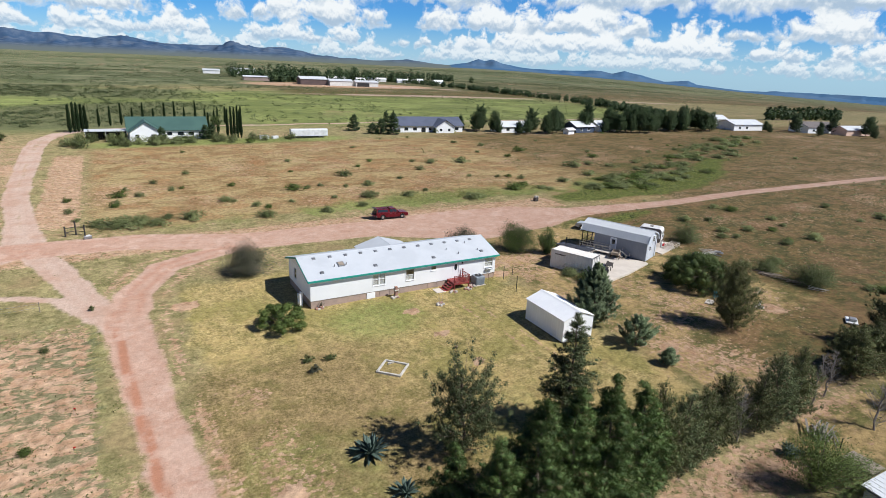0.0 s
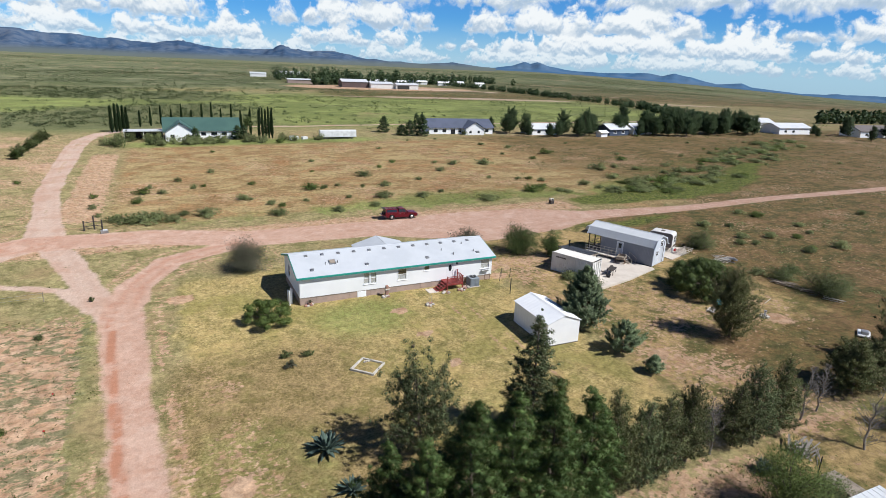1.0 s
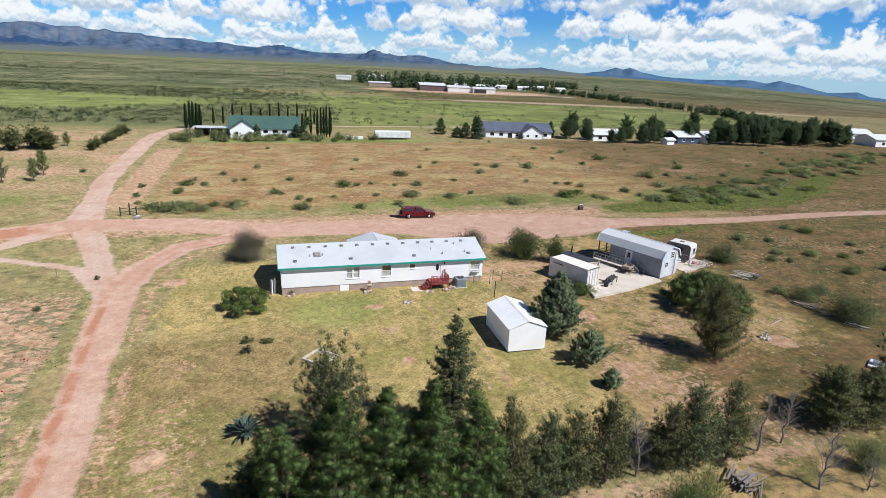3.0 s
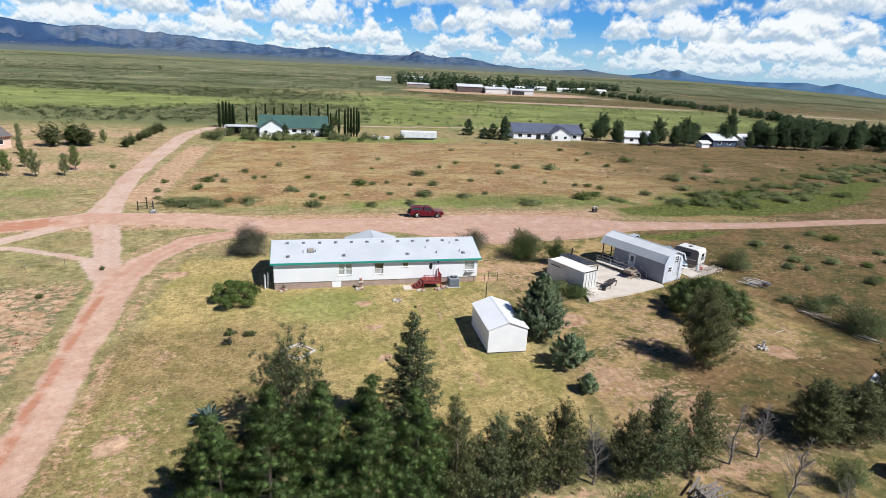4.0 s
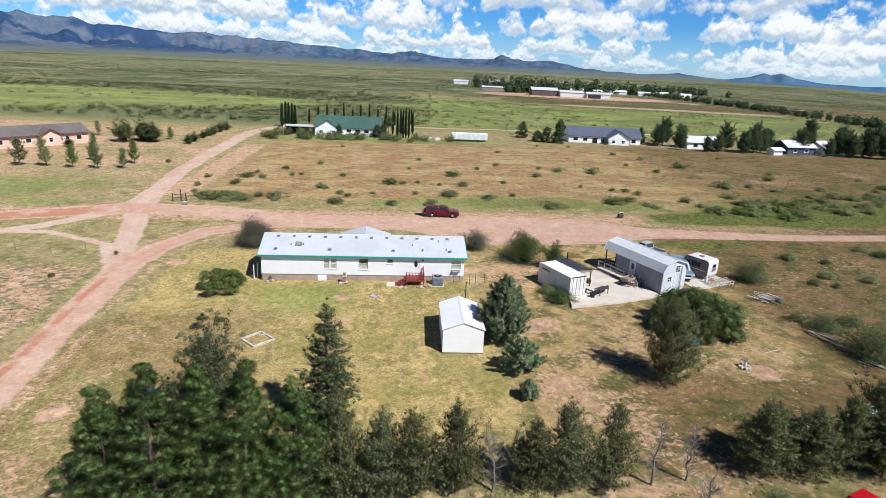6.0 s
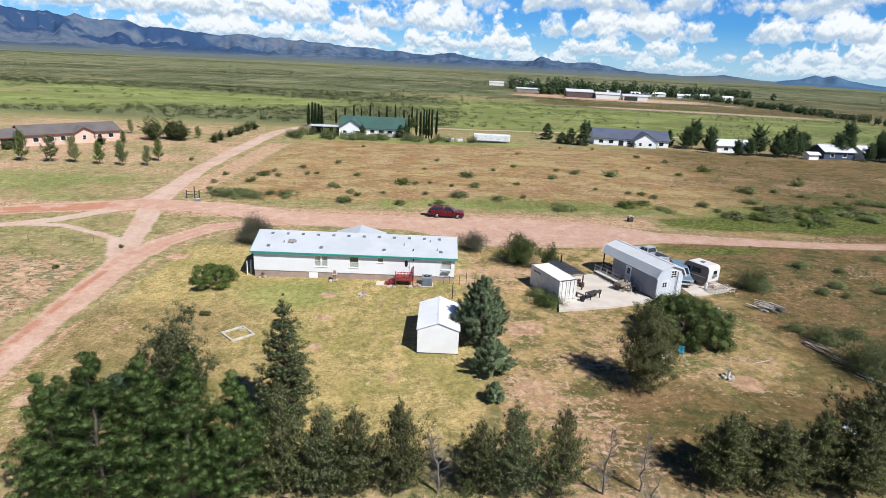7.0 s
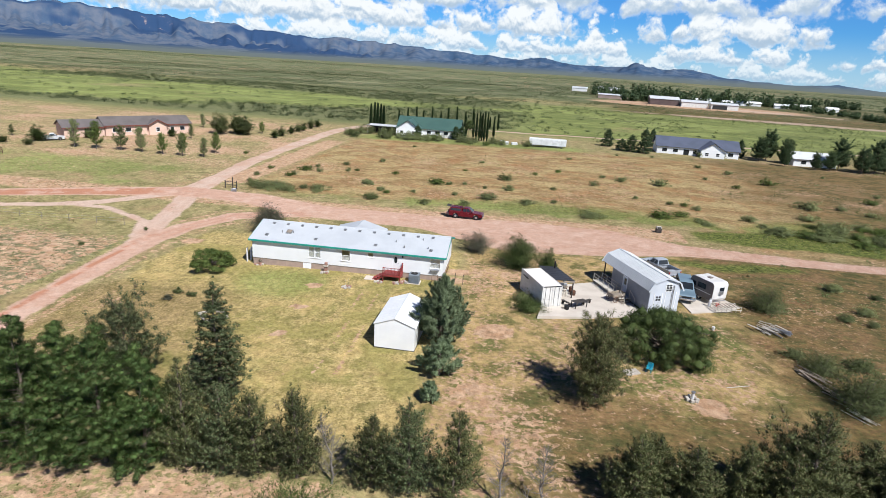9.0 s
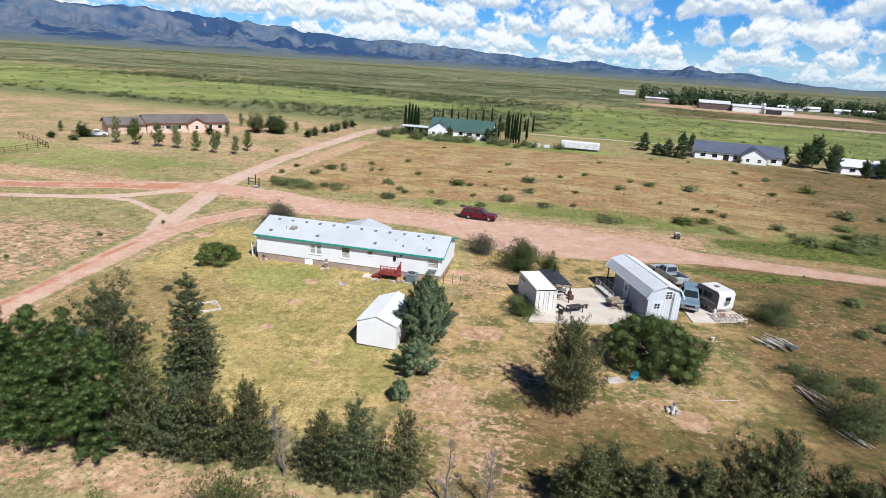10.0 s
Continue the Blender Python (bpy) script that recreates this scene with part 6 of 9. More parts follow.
def airy(seed, H, R, leaf, stems=40, per=30, blade=(0.22, 0.04), each=3, droop=0.55, low=0.35, bark=None):
    """A many-stemmed bush: arching stems from one root, clothed in small leaves towards their ends, with gaps between."""
    rng = np.random.RandomState(seed)
    tb = Build()
    P, D = [], []
    for i in range(stems):
        az, q = i * 2.399 + rng.normal() * 0.35, math.sqrt((i + 0.4) / stems)
        lobe = 0.88 + 0.22 * math.sin(3 * az + seed) + 0.12 * math.sin(5 * az + 2 * seed)
        reach, top = R * q * rng.uniform(0.55, 1.15) * lobe, H * (1 - droop * q * q) * rng.uniform(0.52, 1.12) * (0.5 + 0.5 * lobe)
        h = np.array([math.cos(az), math.sin(az), 0.0])
        line = [np.zeros(3), h * reach * 0.35 + np.array([0, 0, top * 0.52]), h * reach * 0.72 + np.array([0, 0, top * 0.85]), h * reach + np.array([0, 0, top])]
        for w in line[1:]:
            w[:2] += rng.normal(size=2) * 0.05 * R
        if i % 2 == 0:
            limb_tubes(tb, [tuple(w) for w in line], 0.010 + 0.012 * R, 0.005, 4)
        s = 1 - (1 - low) * rng.rand(per) ** 1.4
        c = np.array([[np.interp(v, (0, 0.4, 0.75, 1.0), [w[n] for w in line]) for n in range(3)] for v in s])
        wide = 0.17 * R * (0.5 + 0.5 * np.sin(s * 3.0))
        P.append(c + rng.normal(size=(per, 3)) * wide[:, None] * np.array([1, 1, 0.7]))
        D.append(unit(h * 0.5 + np.array([0, 0, 0.6]) + rng.normal(size=(per, 3)) * 0.45))
    P, D = np.concatenate(P), np.concatenate(D)
    P[:, 2] = np.maximum(P[:, 2], 0.02)
    V, F = blades(rng, P, D, each, blade[0], blade[1], 0.5, unit(P * np.array([1, 1, 0.4]) + np.array([0, 0, 0.4 * R])))
    N = soft_normals(rng, V, 3, np.array([0, 0, -0.25 * H]), 0.42)
    V[:, 2] = np.maximum(V[:, 2], -0.03)
    return tb.mesh("trunk", bark or BARK, True, False), np_mesh("crown", V, F, leaf, N=N)


def clumped(rng, clumps, n, outward=False):
    """Points near the surface of several egg-shaped clumps (cx, cy, cz, rx, ry, rz)."""
    c = np.array(clumps)
    w = (c[:, 3] * c[:, 4]) ** 1.0
    k = rng.choice(len(c), n, p=w / w.sum())
    d = unit(rng.normal(size=(n, 3)))
    d[:, 2] = np.where(d[:, 2] < -0.45, -d[:, 2] * 0.6, d[:, 2])
    r = rng.uniform(0.68, 1.10, (n, 1)) ** 0.6
    P = c[k, :3] + d * r * c[k, 3:]
    return (P, d) if outward else P


def cores(rng, eggs, full):
    """Lumpy inner masses of a crown, which the leaves hide: points, faces and normals."""
    V, F, N, o = [], [], [], 0
    n, m = 6, 4
    for cx, cy, cz, rx, ry, rz in eggs:
        for j in range(m + 1):
            for i in range(n):
                th, ph = math.pi * j / m, 2 * math.pi * i / n
                d = np.array([math.sin(th) * math.cos(ph), math.sin(th) * math.sin(ph), math.cos(th)])
                V.append(np.array([cx, cy, cz]) + d * np.array([rx, ry, rz]) * full * rng.uniform(0.8, 1.15))
                N.append(unit(d + np.array([0, 0, 0.25]) + rng.normal(size=3) * 0.3))
        for j in range(m):
            for i in range(n):
                F.append((o + j * n + i, o + (j + 1) * n + i, o + (j + 1) * n + (i + 1) % n, o + j * n + (i + 1) % n))
        o += n * (m + 1)
    return np.array(V), np.array(F), np.array(N)


def with_cores(rng, eggs, full, V, F, N):
    V2, F2, N2 = cores(rng, eggs, full)
    return np.concatenate([V, V2]), np.concatenate([F, F2 + len(V)]), np.concatenate([N, N2])


def broadleaf(seed, H, R, leaf, n, size, clumps=14, low=0.08, trunk=0.12, up=0.2, gaps=1.0, weep=False):
    """Trunk with limbs and a crown of leaf sprays in uneven clumps."""
    rng = np.random.RandomState(seed)
    tb = Build()
    eggs = []
    for i in range(clumps):
        az, t = i * 2.399 + rng.normal() * 0.3, (i + 0.5) / clumps
        zc = H * (low + 0.16 + (0.80 - low - 0.16) * t) + rng.normal() * 0.04 * H
        reach = R * math.sqrt(max(0.05, 1 - (1.75 * t - 0.55) ** 2)) * 0.68 * rng.uniform(0.75, 1.2)
        r = R * 0.40 * rng.uniform(0.7, 1.2) / gaps
        eggs.append((math.cos(az) * reach, math.sin(az) * reach, zc, r, r, min(r * 0.78, H * 0.24)))
        fork = np.array([0, 0, H * (0.06 + 0.3 * t * rng.rand())])
        end = np.array(eggs[-1][:3])
        mid = fork * 0.5 + end * 0.5 + rng.normal(size=3) * 0.08 * R
        limb_tubes(tb, [fork, mid, end], trunk * 0.45, trunk * 0.12, 5)
    limb_tubes(tb, [(0, 0, -0.25), (0.03 * H, 0, H * 0.2), (0, 0.03 * H, H * 0.45)], trunk, trunk * 0.5, 8)
    P, out = clumped(rng, eggs, n, True)
    if weep:
        eg = np.array(eggs)
        V, F, N = pads(rng, eg[:, :3], eg[:, 3] * 0.92, np.tile([[0.0, 0.0, -0.35]], (len(eg), 1)), n // len(eg), (size * 2.0, size * 0.62), 0.85, 0.6, 0.6, 0.55)
        return tb.mesh("trunk", BARK, True, False), np_mesh("crown", V, F, leaf, N=N)
    V, F = leaves(rng, P, size, out + np.array([0, 0, up]))
    k = 4
    rep = len(V) // len(P)
    N = unit(np.repeat(out, rep, 0) + np.array([0, 0, 0.25]) + np.repeat(rng.normal(size=(len(V) // k, 3)), k, 0) * 0.45)
    V, F, N = with_cores(rng, eggs, 0.58 if gaps > 1.3 else 0.72, V, F, N)
    return tb.mesh("trunk", BARK, True, False), np_mesh("crown", V, F, leaf, N=N)


def shrub(seed, H, R, leaf, n=420, size=0.16, clumps=7):
    """A low desert shrub: stems and foliage."""
    stems, foliage = airy(seed, H, R, leaf, clumps * 2, max(6, n // (clumps * 2)), (size * 2.6, size * 0.62), 3, 0.62, 0.22)
    stems.name, foliage.name = "stems", "foliage"
    return stems, foliage


def dead_tree(seed, H, spread):
    rng = np.random.RandomState(seed)
    tb, tw = Build(), Build()
    stem = stem_line(rng, H, 0.05)
    limb_tubes(tb, [(0, 0, -0.25)] + stem[1:], 0.03 + 0.012 * H, 0.012, 7)
    for i in range(int(H * 13)):
        t = rng.uniform(0.06, 0.97)
        z = H * t
        k = min(int(t * (len(stem) - 1)), len(stem) - 1)
        p = Vector((stem[k][0], stem[k][1], z))
        az = rng.rand() * 6.283
        L = spread * (1.2 - 1.02 * t) * min(1, 0.45 + 2.2 * t) * rng.uniform(0.5, 1.1)
        d = Vector((math.cos(az), math.sin(az), rng.uniform(0.35, 1.0))).normalized()
        q = p + d * L * 0.55
        e = q + (d + Vector((0, 0, 0.35)) + Vector(rng.normal(size=3)) * 0.2).normalized() * L * 0.5
        limb_tubes(tb, [p, q, e], 0.012 + 0.006 * L, 0.004, 4)
        for j in range(11):
            a = p.lerp(e, rng.uniform(0.3, 1.0))
            f = a + (d + Vector(rng.normal(size=3)) * 0.5 + Vector((0, 0, 0.5))).normalized() * rng.uniform(0.2, 0.5) * min(1, 0.3 + L)
            tw.tube(a, f, 0.005, 0.0025, 3, False)
    return tb.mesh("trunk", DEAD_BARK, True, False), tw.mesh("twig_spray", DEAD_BARK, True, False)


def plant(name, meshes, label, category, x, y, turn=0.0, size=1.0, group="", tall=None, names=("trunk", "crown"), kind=""):
    """Stands a plant made of two meshes on the ground."""
    z = high(x, y)
    s = (size, size, tall or size)
    ob = thing(name, label, category, None, group, kind)
    ob.matrix_basis = pose(x, y, z, 0, 0, turn) @ Matrix.Diagonal((*s, 1))
    for part_name, me in zip(names, meshes):
        o = new(part_name, me)
        o.parent = ob
        if part_name == "twig_spray":
            o["kind"] = "stuff"
    return ob


R0 = random.Random(4)

# windbreak of pines along the near side of the lawn
DENSE = [pine(41 + k, 9.6, 3.6, PINE, 0.03, 18, 6, (10, 32), 0.47, 230, (0.15, 0.030), 1.25, 1.1, 0.62, 0.45, 0.65) for k in range(3)]
LOOSE = [pine(51 + k, 6.3, 1.85, PINE_GREY if k == 3 else PINE_OLIVE, 0.03, 19, 5, (24, 48), 0.17, 40, (0.18, 0.017), 0.95, 4.2, 1.5, 0.4, 0.92) for k in range(4)]
THIN = [pine(56 + k, 6.3, 2.35, PINE_OLIVE, 0.08, 18, 5, (14, 42), 0.19, 40, (0.19, 0.020), 1.0, 5.0, 1.3, 0.4, 0.9) for k in range(3)]
for k, (x, y, h) in enumerate(((-1.0, -36.3, 8.2), (1.7, -36.7, 9.7), (4.5, -36.3, 9.5), (7.0, -36.6, 9.6), (9.6, -36.2, 8.5), (-2.2, -33.6, 6.4))):
    plant("pine_tree", DENSE[k % 3], "dense dark green pine in a close windbreak row", "pine tree", x, y, 67 * k, h / 9.6, "windbreak pines")
for k, (x, y, h) in enumerate(((12.2, -36.0, 7.7), (14.6, -35.8, 6.5), (16.9, -35.6, 6.3), (19.5, -35.7, 6.7), (24.3, -35.6, 5.3), (26.7, -35.7, 6.4), (29.4, -35.7, 6.3), (40.5, -34.7, 5.5), (43.8, -34.6, 5.4), (46.8, -34.2, 5.5), (50.6, -33.4, 7.7), (53.6, -33.0, 5.8), (56.6, -33.4, 6.2), (59.5, -32.6, 5.4), (42.2, -33.4, 4.6), (48.8, -35.4, 5.4), (54.6, -34.6, 6.0))):
    plant("pine_tree", (THIN[k % 3] if x > 38 else LOOSE[(k * 3) % 4]), "young green pine with open upright top", "pine tree", x, y, 47 * k, h / 6.3 * (1.0 + 0.12 * (k % 3)) * (1.05 if x > 38 else 1.0), "windbreak pines", h / 6.3)
plant("pine_tree", pine(61, 10.4, 2.6, PINE_GREY, 0.04, 25, 7, (4, 22), 0.28, 70, (0.13, 0.030), 0.90, 2.0, 0.55, 0.5, 0.85), "tall conical pine standing alone on the lawn", "pine tree", 10.9, -29.0)
plant("pine_tree", pine(62, 6.6, 3.2, PINE_GREY, 0.04, 14, 6, (22, 48), 0.26, 70, (0.15, 0.030), 0.60, 2.2, 1.1, 0.4, 0.8), "sparse greyish pine with bare twigs", "pine tree", 2.5, -27.6)
for k, (x, y, h, s) in enumerate(((21.8, -35.8, 4.9, 1.5), (32.4, -35.5, 4.9, 1.2), (34.9, -35.2, 4.4, 1.4), (33.3, -40.0, 5.2, 1.6), (36.5, -40.8, 2.6, 1.0))):
    plant("dead_tree", dead_tree(70 + k, h, s), "bare grey dead young tree", "dead tree", x, y, 0, 1, "dead trees in the windbreak", None, ("trunk", "twig_spray"))
plant("tree", airy(81, 5.0, 2.9, FRESH_LEAF, 90, 70, (0.24, 0.030), 3, 0.45, 0.3), "feathery green tree standing beyond the windbreak", "tree", 21.6, -41.6)
plant("tree", airy(82, 3.0, 2.0, FRESH_LEAF, 60, 60, (0.2, 0.03), 3, 0.5, 0.3), "low feathery green tree beyond the windbreak", "tree", 15.0, -43.5)
plant("tree", airy(83, 2.4, 1.7, MESQUITE, 50, 50, (0.18, 0.03), 3, 0.5, 0.3), "low grey-green bush beyond the windbreak", "bush", 38.6, -39.2)
plant("tree", airy(84, 2.6, 1.8, MESQUITE, 50, 50, (0.18, 0.03), 3, 0.5, 0.3), "low grey-green bush beyond the windbreak", "bush", 24.5, -42.5)


def juniper(seed, H, R, n, blade):
    """A juniper: feathery plumes that sweep up and out from a stem hidden within."""
    rng = np.random.RandomState(seed)
    tb = Build()
    limb_tubes(tb, stem_line(rng, H * 0.9), 0.06 + 0.02 * H, 0.02, 7)
    plumes = max(40, n // 44)
    P, D = [], []
    for i in range(plumes):
        t = ((i + 0.5) / plumes) ** 1.15
        az = i * 2.399 + rng.normal() * 0.35
        r = R * ((1 - t) ** 0.72) * (0.72 + 0.28 * min(1, t * 5)) * rng.uniform(0.72, 1.12)
        z0 = H * 0.80 * t
        rise = (0.16 * H + 0.25 * r) * rng.uniform(0.8, 1.3)
        h = np.array([math.cos(az), math.sin(az), 0])
        m = int(n / plumes)
        q = rng.uniform(0.25, 1.0, m) ** 0.7
        wide = (0.36 * np.sin(np.clip(q, 0, 1) * 2.9) + 0.05) * (0.35 + 0.22 * r)
        c = h * (r * q)[:, None] + np.array([0, 0, 1]) * (z0 + rise * q ** 1.5)[:, None]
        P.append(c + unit(rng.normal(size=(m, 3))) * wide[:, None] * rng.uniform(0.4, 1.0, (m, 1)))
        D.append(np.tile(h * 0.55 + np.array([0, 0, 0.95]), (m, 1)) + (P[-1] - c) * 0.8)
        limb_tubes(tb, [(0, 0, z0), tuple(h * r * 0.5 + np.array([0, 0, z0 + rise * 0.35])), tuple(h * r * 0.9 + np.array([0, 0, z0 + rise * 0.85]))], 0.03, 0.008, 4)
    P, D = np.concatenate(P), np.concatenate(D)
    P[:, 2] = np.maximum(P[:, 2], 0.03)
    V, F = blades(rng, P, unit(D), 9, blade[0], blade[1], 0.36, unit(P * np.array([1, 1, 0]) + np.array([0, 0, 0.3 * R])))
    N = soft_normals(rng, V, 3, V.reshape(-1, 3, 3).mean(1) * np.array([0.0, 0.0, 1.0]) - np.array([0, 0, 0.3 * R]), 0.5)
    return tb.mesh("trunk", BARK, True, False), np_mesh("crown", V, F, JUNIPER, N=N)


plant("juniper", juniper(91, 6.9, 3.2, 7500, (0.34, 0.055)), "large blue-green juniper beside the white shed", "juniper", 25.95, -15.6)
plant("juniper", juniper(92, 3.2, 2.3, 2000, (0.36, 0.05)), "smaller blue-green juniper near the shed", "juniper", 26.6, -21.4)
plant("juniper", juniper(93, 1.7, 0.95, 600, (0.34, 0.055)), "small round juniper on the lawn edge", "juniper", 26.4, -25.5)
plant("tree", pine(94, 7.4, 3.0, BROWN_TREE, 0.03, 24, 6, (22, 48), 0.20, 46, (0.19, 0.020), 0.70, 3.6, 1.3, 0.35, 0.92), "dusty brownish-green tree in the rough yard", "tree", 39.4, -23.0)
plant("tree", broadleaf(95, 4.7, 5.7, ROUND_LEAF, 70000, 0.075, 130, 0.0, 0.22, 0.2, 2.5, True), "broad dark green round-crowned tree", "tree", 46.8, -12.9)
plant("bush", airy(96, 4.2, 3.4, PURPLE_LEAF, 110, 110, (0.18, 0.044), 3, 0.62, 0.2, BARK), "dull grey-purple bush at the house end", "bush", -3.8, 13.4)
plant("bush", broadleaf(97, 2.5, 3.3, FRESH_LEAF, 9500, 0.085, 34, 0.0, 0.07, 0.2, 2.3), "fresh green low spreading bush before the house", "bush", -3.9, -2.8)
plant("bush", airy(98, 4.5, 3.5, ROUND_LEAF, 70, 110, (0.22, 0.055), 3, 0.6, 0.15), "open green bush beside the driveway", "bush", 33.0, 7.6)
plant("bush", airy(99, 3.5, 1.8, ROUND_LEAF, 50, 100, (0.2, 0.05), 3, 0.45, 0.1), "upright green bush behind the container", "bush", 36.4, 4.7)
plant("bush", airy(100, 2.9, 2.9, PURPLE_LEAF, 70, 70, (0.2, 0.036), 3, 0.55, 0.2, BARK), "grey twiggy bush behind the house", "bush", 27.2, 12.8)
plant("bush", airy(101, 2.7, 3.2, MESQUITE, 90, 60, (0.22, 0.036), 3, 0.6, 0.2), "grey-green bush near the trailer", "bush", 61.2, 0.6)
plant("bush", airy(102, 2.9, 3.9, MESQUITE, 110, 62, (0.24, 0.038), 3, 0.6, 0.2), "broad grey-green bush beside old timber", "bush", 61.8, -19.2)
plant("bush", airy(103, 1.6, 2.4, MESQUITE, 60, 50, (0.2, 0.036), 3, 0.6, 0.2), "low grey-green bush beside old timber", "bush", 61.0, -13.4)
plant("bush", airy(104, 1.4, 2.2, ROUND_LEAF, 60, 50, (0.2, 0.04), 3, 0.5, 0.1), "weedy green shrub beside the container", "bush", 34.4, -6.2)
plant("bush", airy(105, 1.0, 1.7, SAGE, 40, 45, (0.18, 0.035), 3, 0.5, 0.1), "weedy green shrub beside the container", "bush", 33.6, -3.6)


def agave(seed, R, n):
    """A rosette of thick, channelled, pointed leaves."""
    rng = np.random.RandomState(seed)
    out = []
    for i in range(n):
        b = Build()
        az, t = i * 2.399, (i + 0.5) / n
        rise = radians(12 + 68 * t + rng.normal() * 4)
        L = R * (1.05 - 0.2 * t) * rng.uniform(0.85, 1.1)
        h = Vector((math.cos(az), math.sin(az), 0))
        s = Vector((-math.sin(az), math.cos(az), 0))
        rows = []
        for q in (0.0, 0.25, 0.5, 0.75, 1.0):
            w = 0.10 * R * (1.0 + 0.7 * q) * (1 - q) ** 0.55 + 0.004
            c = h * (0.08 + L * q * math.cos(rise)) + Vector((0, 0, 0.06 + L * q * math.sin(rise) - 0.10 * L * q * q))
            u = Vector((0, 0, 1)) * math.cos(rise) - h * math.sin(rise)
            rows.append((c - s * w + u * w * 0.5, c, c + s * w + u * w * 0.5, c - u * 0.05 * (1 - q)))
        vs = [p for r in rows for p in r]
        fs = []
        for k in range(4):
            for a, c in ((0, 1), (1, 2), (2, 3), (3, 0)):
                fs.append((k * 4 + a, k * 4 + c, k * 4 + 4 + c, k * 4 + 4 + a))
        b.add(vs, fs)
        out.append(b.mesh("leaf", AGAVE_LEAF, True))
    return out


for k, (x, y, r, n) in enumerate(((-3.5, -24.8, 1.55, 44), (-3.0, -29.4, 1.05, 34))):
    ag = thing("agave", "large blue-grey agave rosette on the lawn" if k == 0 else "smaller blue-grey agave rosette", "agave", pose(x, y, high(x, y)), "agaves")
    for me in agave(110 + k, r, n):
        o = new("leaf", me)
        o.parent = ag
plant("agave_clump", shrub(112, 0.8, 0.7, AGAVE_LEAF, 160, 0.2, 4), "dead grey rosette beyond the windbreak", "agave", 23.9, -38.6, names=("stems", "foliage"))
for k, (x, y) in enumerate(((-3.6, -10.7), (-1.7, -11.1), (-3.6, -12.6))):
    plant("lawn_shrub", shrub(115 + k, 0.6, 0.62, MESQUITE if k != 2 else PURPLE_LEAF, 260, 0.08, 5), "small grey-green shrub on the lawn", "shrub", x, y, 0, 1, "small shrubs on the lawn", None, ("stems", "foliage"))

# shrubs of the open field
SHRUBS = [shrub(120 + k, 1.0, 1.0, (SAGE, FRESH_LEAF, SAGE, MESQUITE, SAGE)[k], 900, 0.060, 11 + 2 * k) for k in range(5)]


FAR_SHRUBS = [shrub(130 + k, 1.0, 1.0, (SAGE, FRESH_LEAF, SAGE, MESQUITE, SAGE)[k], 330, 0.090, 8 + k) for k in range(5)]


def field_shrub(x, y, w, group="shrubs of the field", tall=1.0):
    k = R0.randrange(5)
    hgt = min(0.25 * w + 0.35, 1.8) * R0.uniform(0.8, 1.15) * tall
    plant("shrub", (SHRUBS if math.hypot(x - 10, y + 60) < 118 else FAR_SHRUBS)[k], "grey-green desert shrub in dry grass", "shrub", x, y, R0.uniform(0, 360), w * 0.56, group, hgt, ("stems", "foliage"))


for x, y, w in ((14.8, 58.2, 4.8), (17.5, 58.3, 2.2), (29.4, 68.6, 4.1), (0.8, 53.1, 3.4), (-6.4, 42.6, 4.4), (-16.7, 41.8, 6.8), (-14.2, 42.6, 4.6), (-19.6, 43.2, 4.4), (-11.8, 41.0, 4.3), (-9.8, 44.2, 2.5), (4.9, 39.6, 4.0), (5.0, 47.5, 2.2), (15.2, 39.0, 2.7), (26.6, 47.1, 4.6)):
    field_shrub(x, y, w)
for x, y, w in ((30.6, 57.1, 3.5), (34.2, 45.2, 3.4), (22.7, 40.9, 3.0), (49.5, 69.7, 2.9), (65.7, 76.9, 5.6), (57.0, 78.2, 3.9), (40.0, 61.1, 1.8), (39.5, 47.9, 1.8), (45.6, 38.6, 5.0), (58.8, 43.2, 5.4), (62.9, 45.5, 3.8), (65.4, 41.7, 2.5), (75.5, 46.4, 3.3), (76.5, 42.4, 2.6), (95.0, 90.2, 4.9), (93.0, 62.5, 5.6)):
    field_shrub(x, y, w)
for x, y, w in ((100.2, 64.5, 3.2), (111.5, 74.4, 4.4), (84.9, 81.8, 2.6), (117.2, 62.7, 3.3), (-2.8, 81.6, 2.0), (-9.8, 73.4, 1.9), (-5.2, 66.7, 1.5), (4.1, 65.9, 1.9), (-13.0, 62.4, 2.6), (-16.3, 62.9, 3.9), (-23.8, 53.3, 2.1), (-38.9, 79.6, 1.8), (69.6, -0.2, 2.2), (77.3, 8.2, 1.9), (89.2, 11.8, 3.4), (59.7, -10.8, 2.7)):
    field_shrub(x, y, w)
for x, y, w in ((6.7, 45.6, 1.9), (11.5, 48.2, 1.5), (19.9, 48.4, 1.8), (25.4, 56.9, 1.5), (-24.4, 61.8, 1.8), (-17.2, 55.2, 2.4), (-22.6, 47.2, 1.4), (56.9, 58.5, 1.6), (63.3, 56.0, 1.9), (19.3, 76.8, 1.4), (36.4, 78.0, 1.8), (89.8, 103.5, 2.8), (83.9, 111.5, 2.5), (-24.1, 0.9, 1.0), (-24.4, -14.5, 1.3), (-27.5, -10.0, 0.8), (-20.5, 9.2, 0.7)):
    field_shrub(x, y, w)
for k in range(92):      # the green wash east of the road
    t = R0.random()
    x = np.interp(t, (0, 0.2, 0.45, 0.75, 1), [q[0] for q in WASH]) + R0.gauss(0, 5)
    y = np.interp(t, (0, 0.2, 0.45, 0.75, 1), [q[1] for q in WASH]) + R0.gauss(0, 5)
    if y > 31:
        field_shrub(float(x), float(y), R0.uniform(2.6, 5.8), "shrubs of the green wash", 0.75)
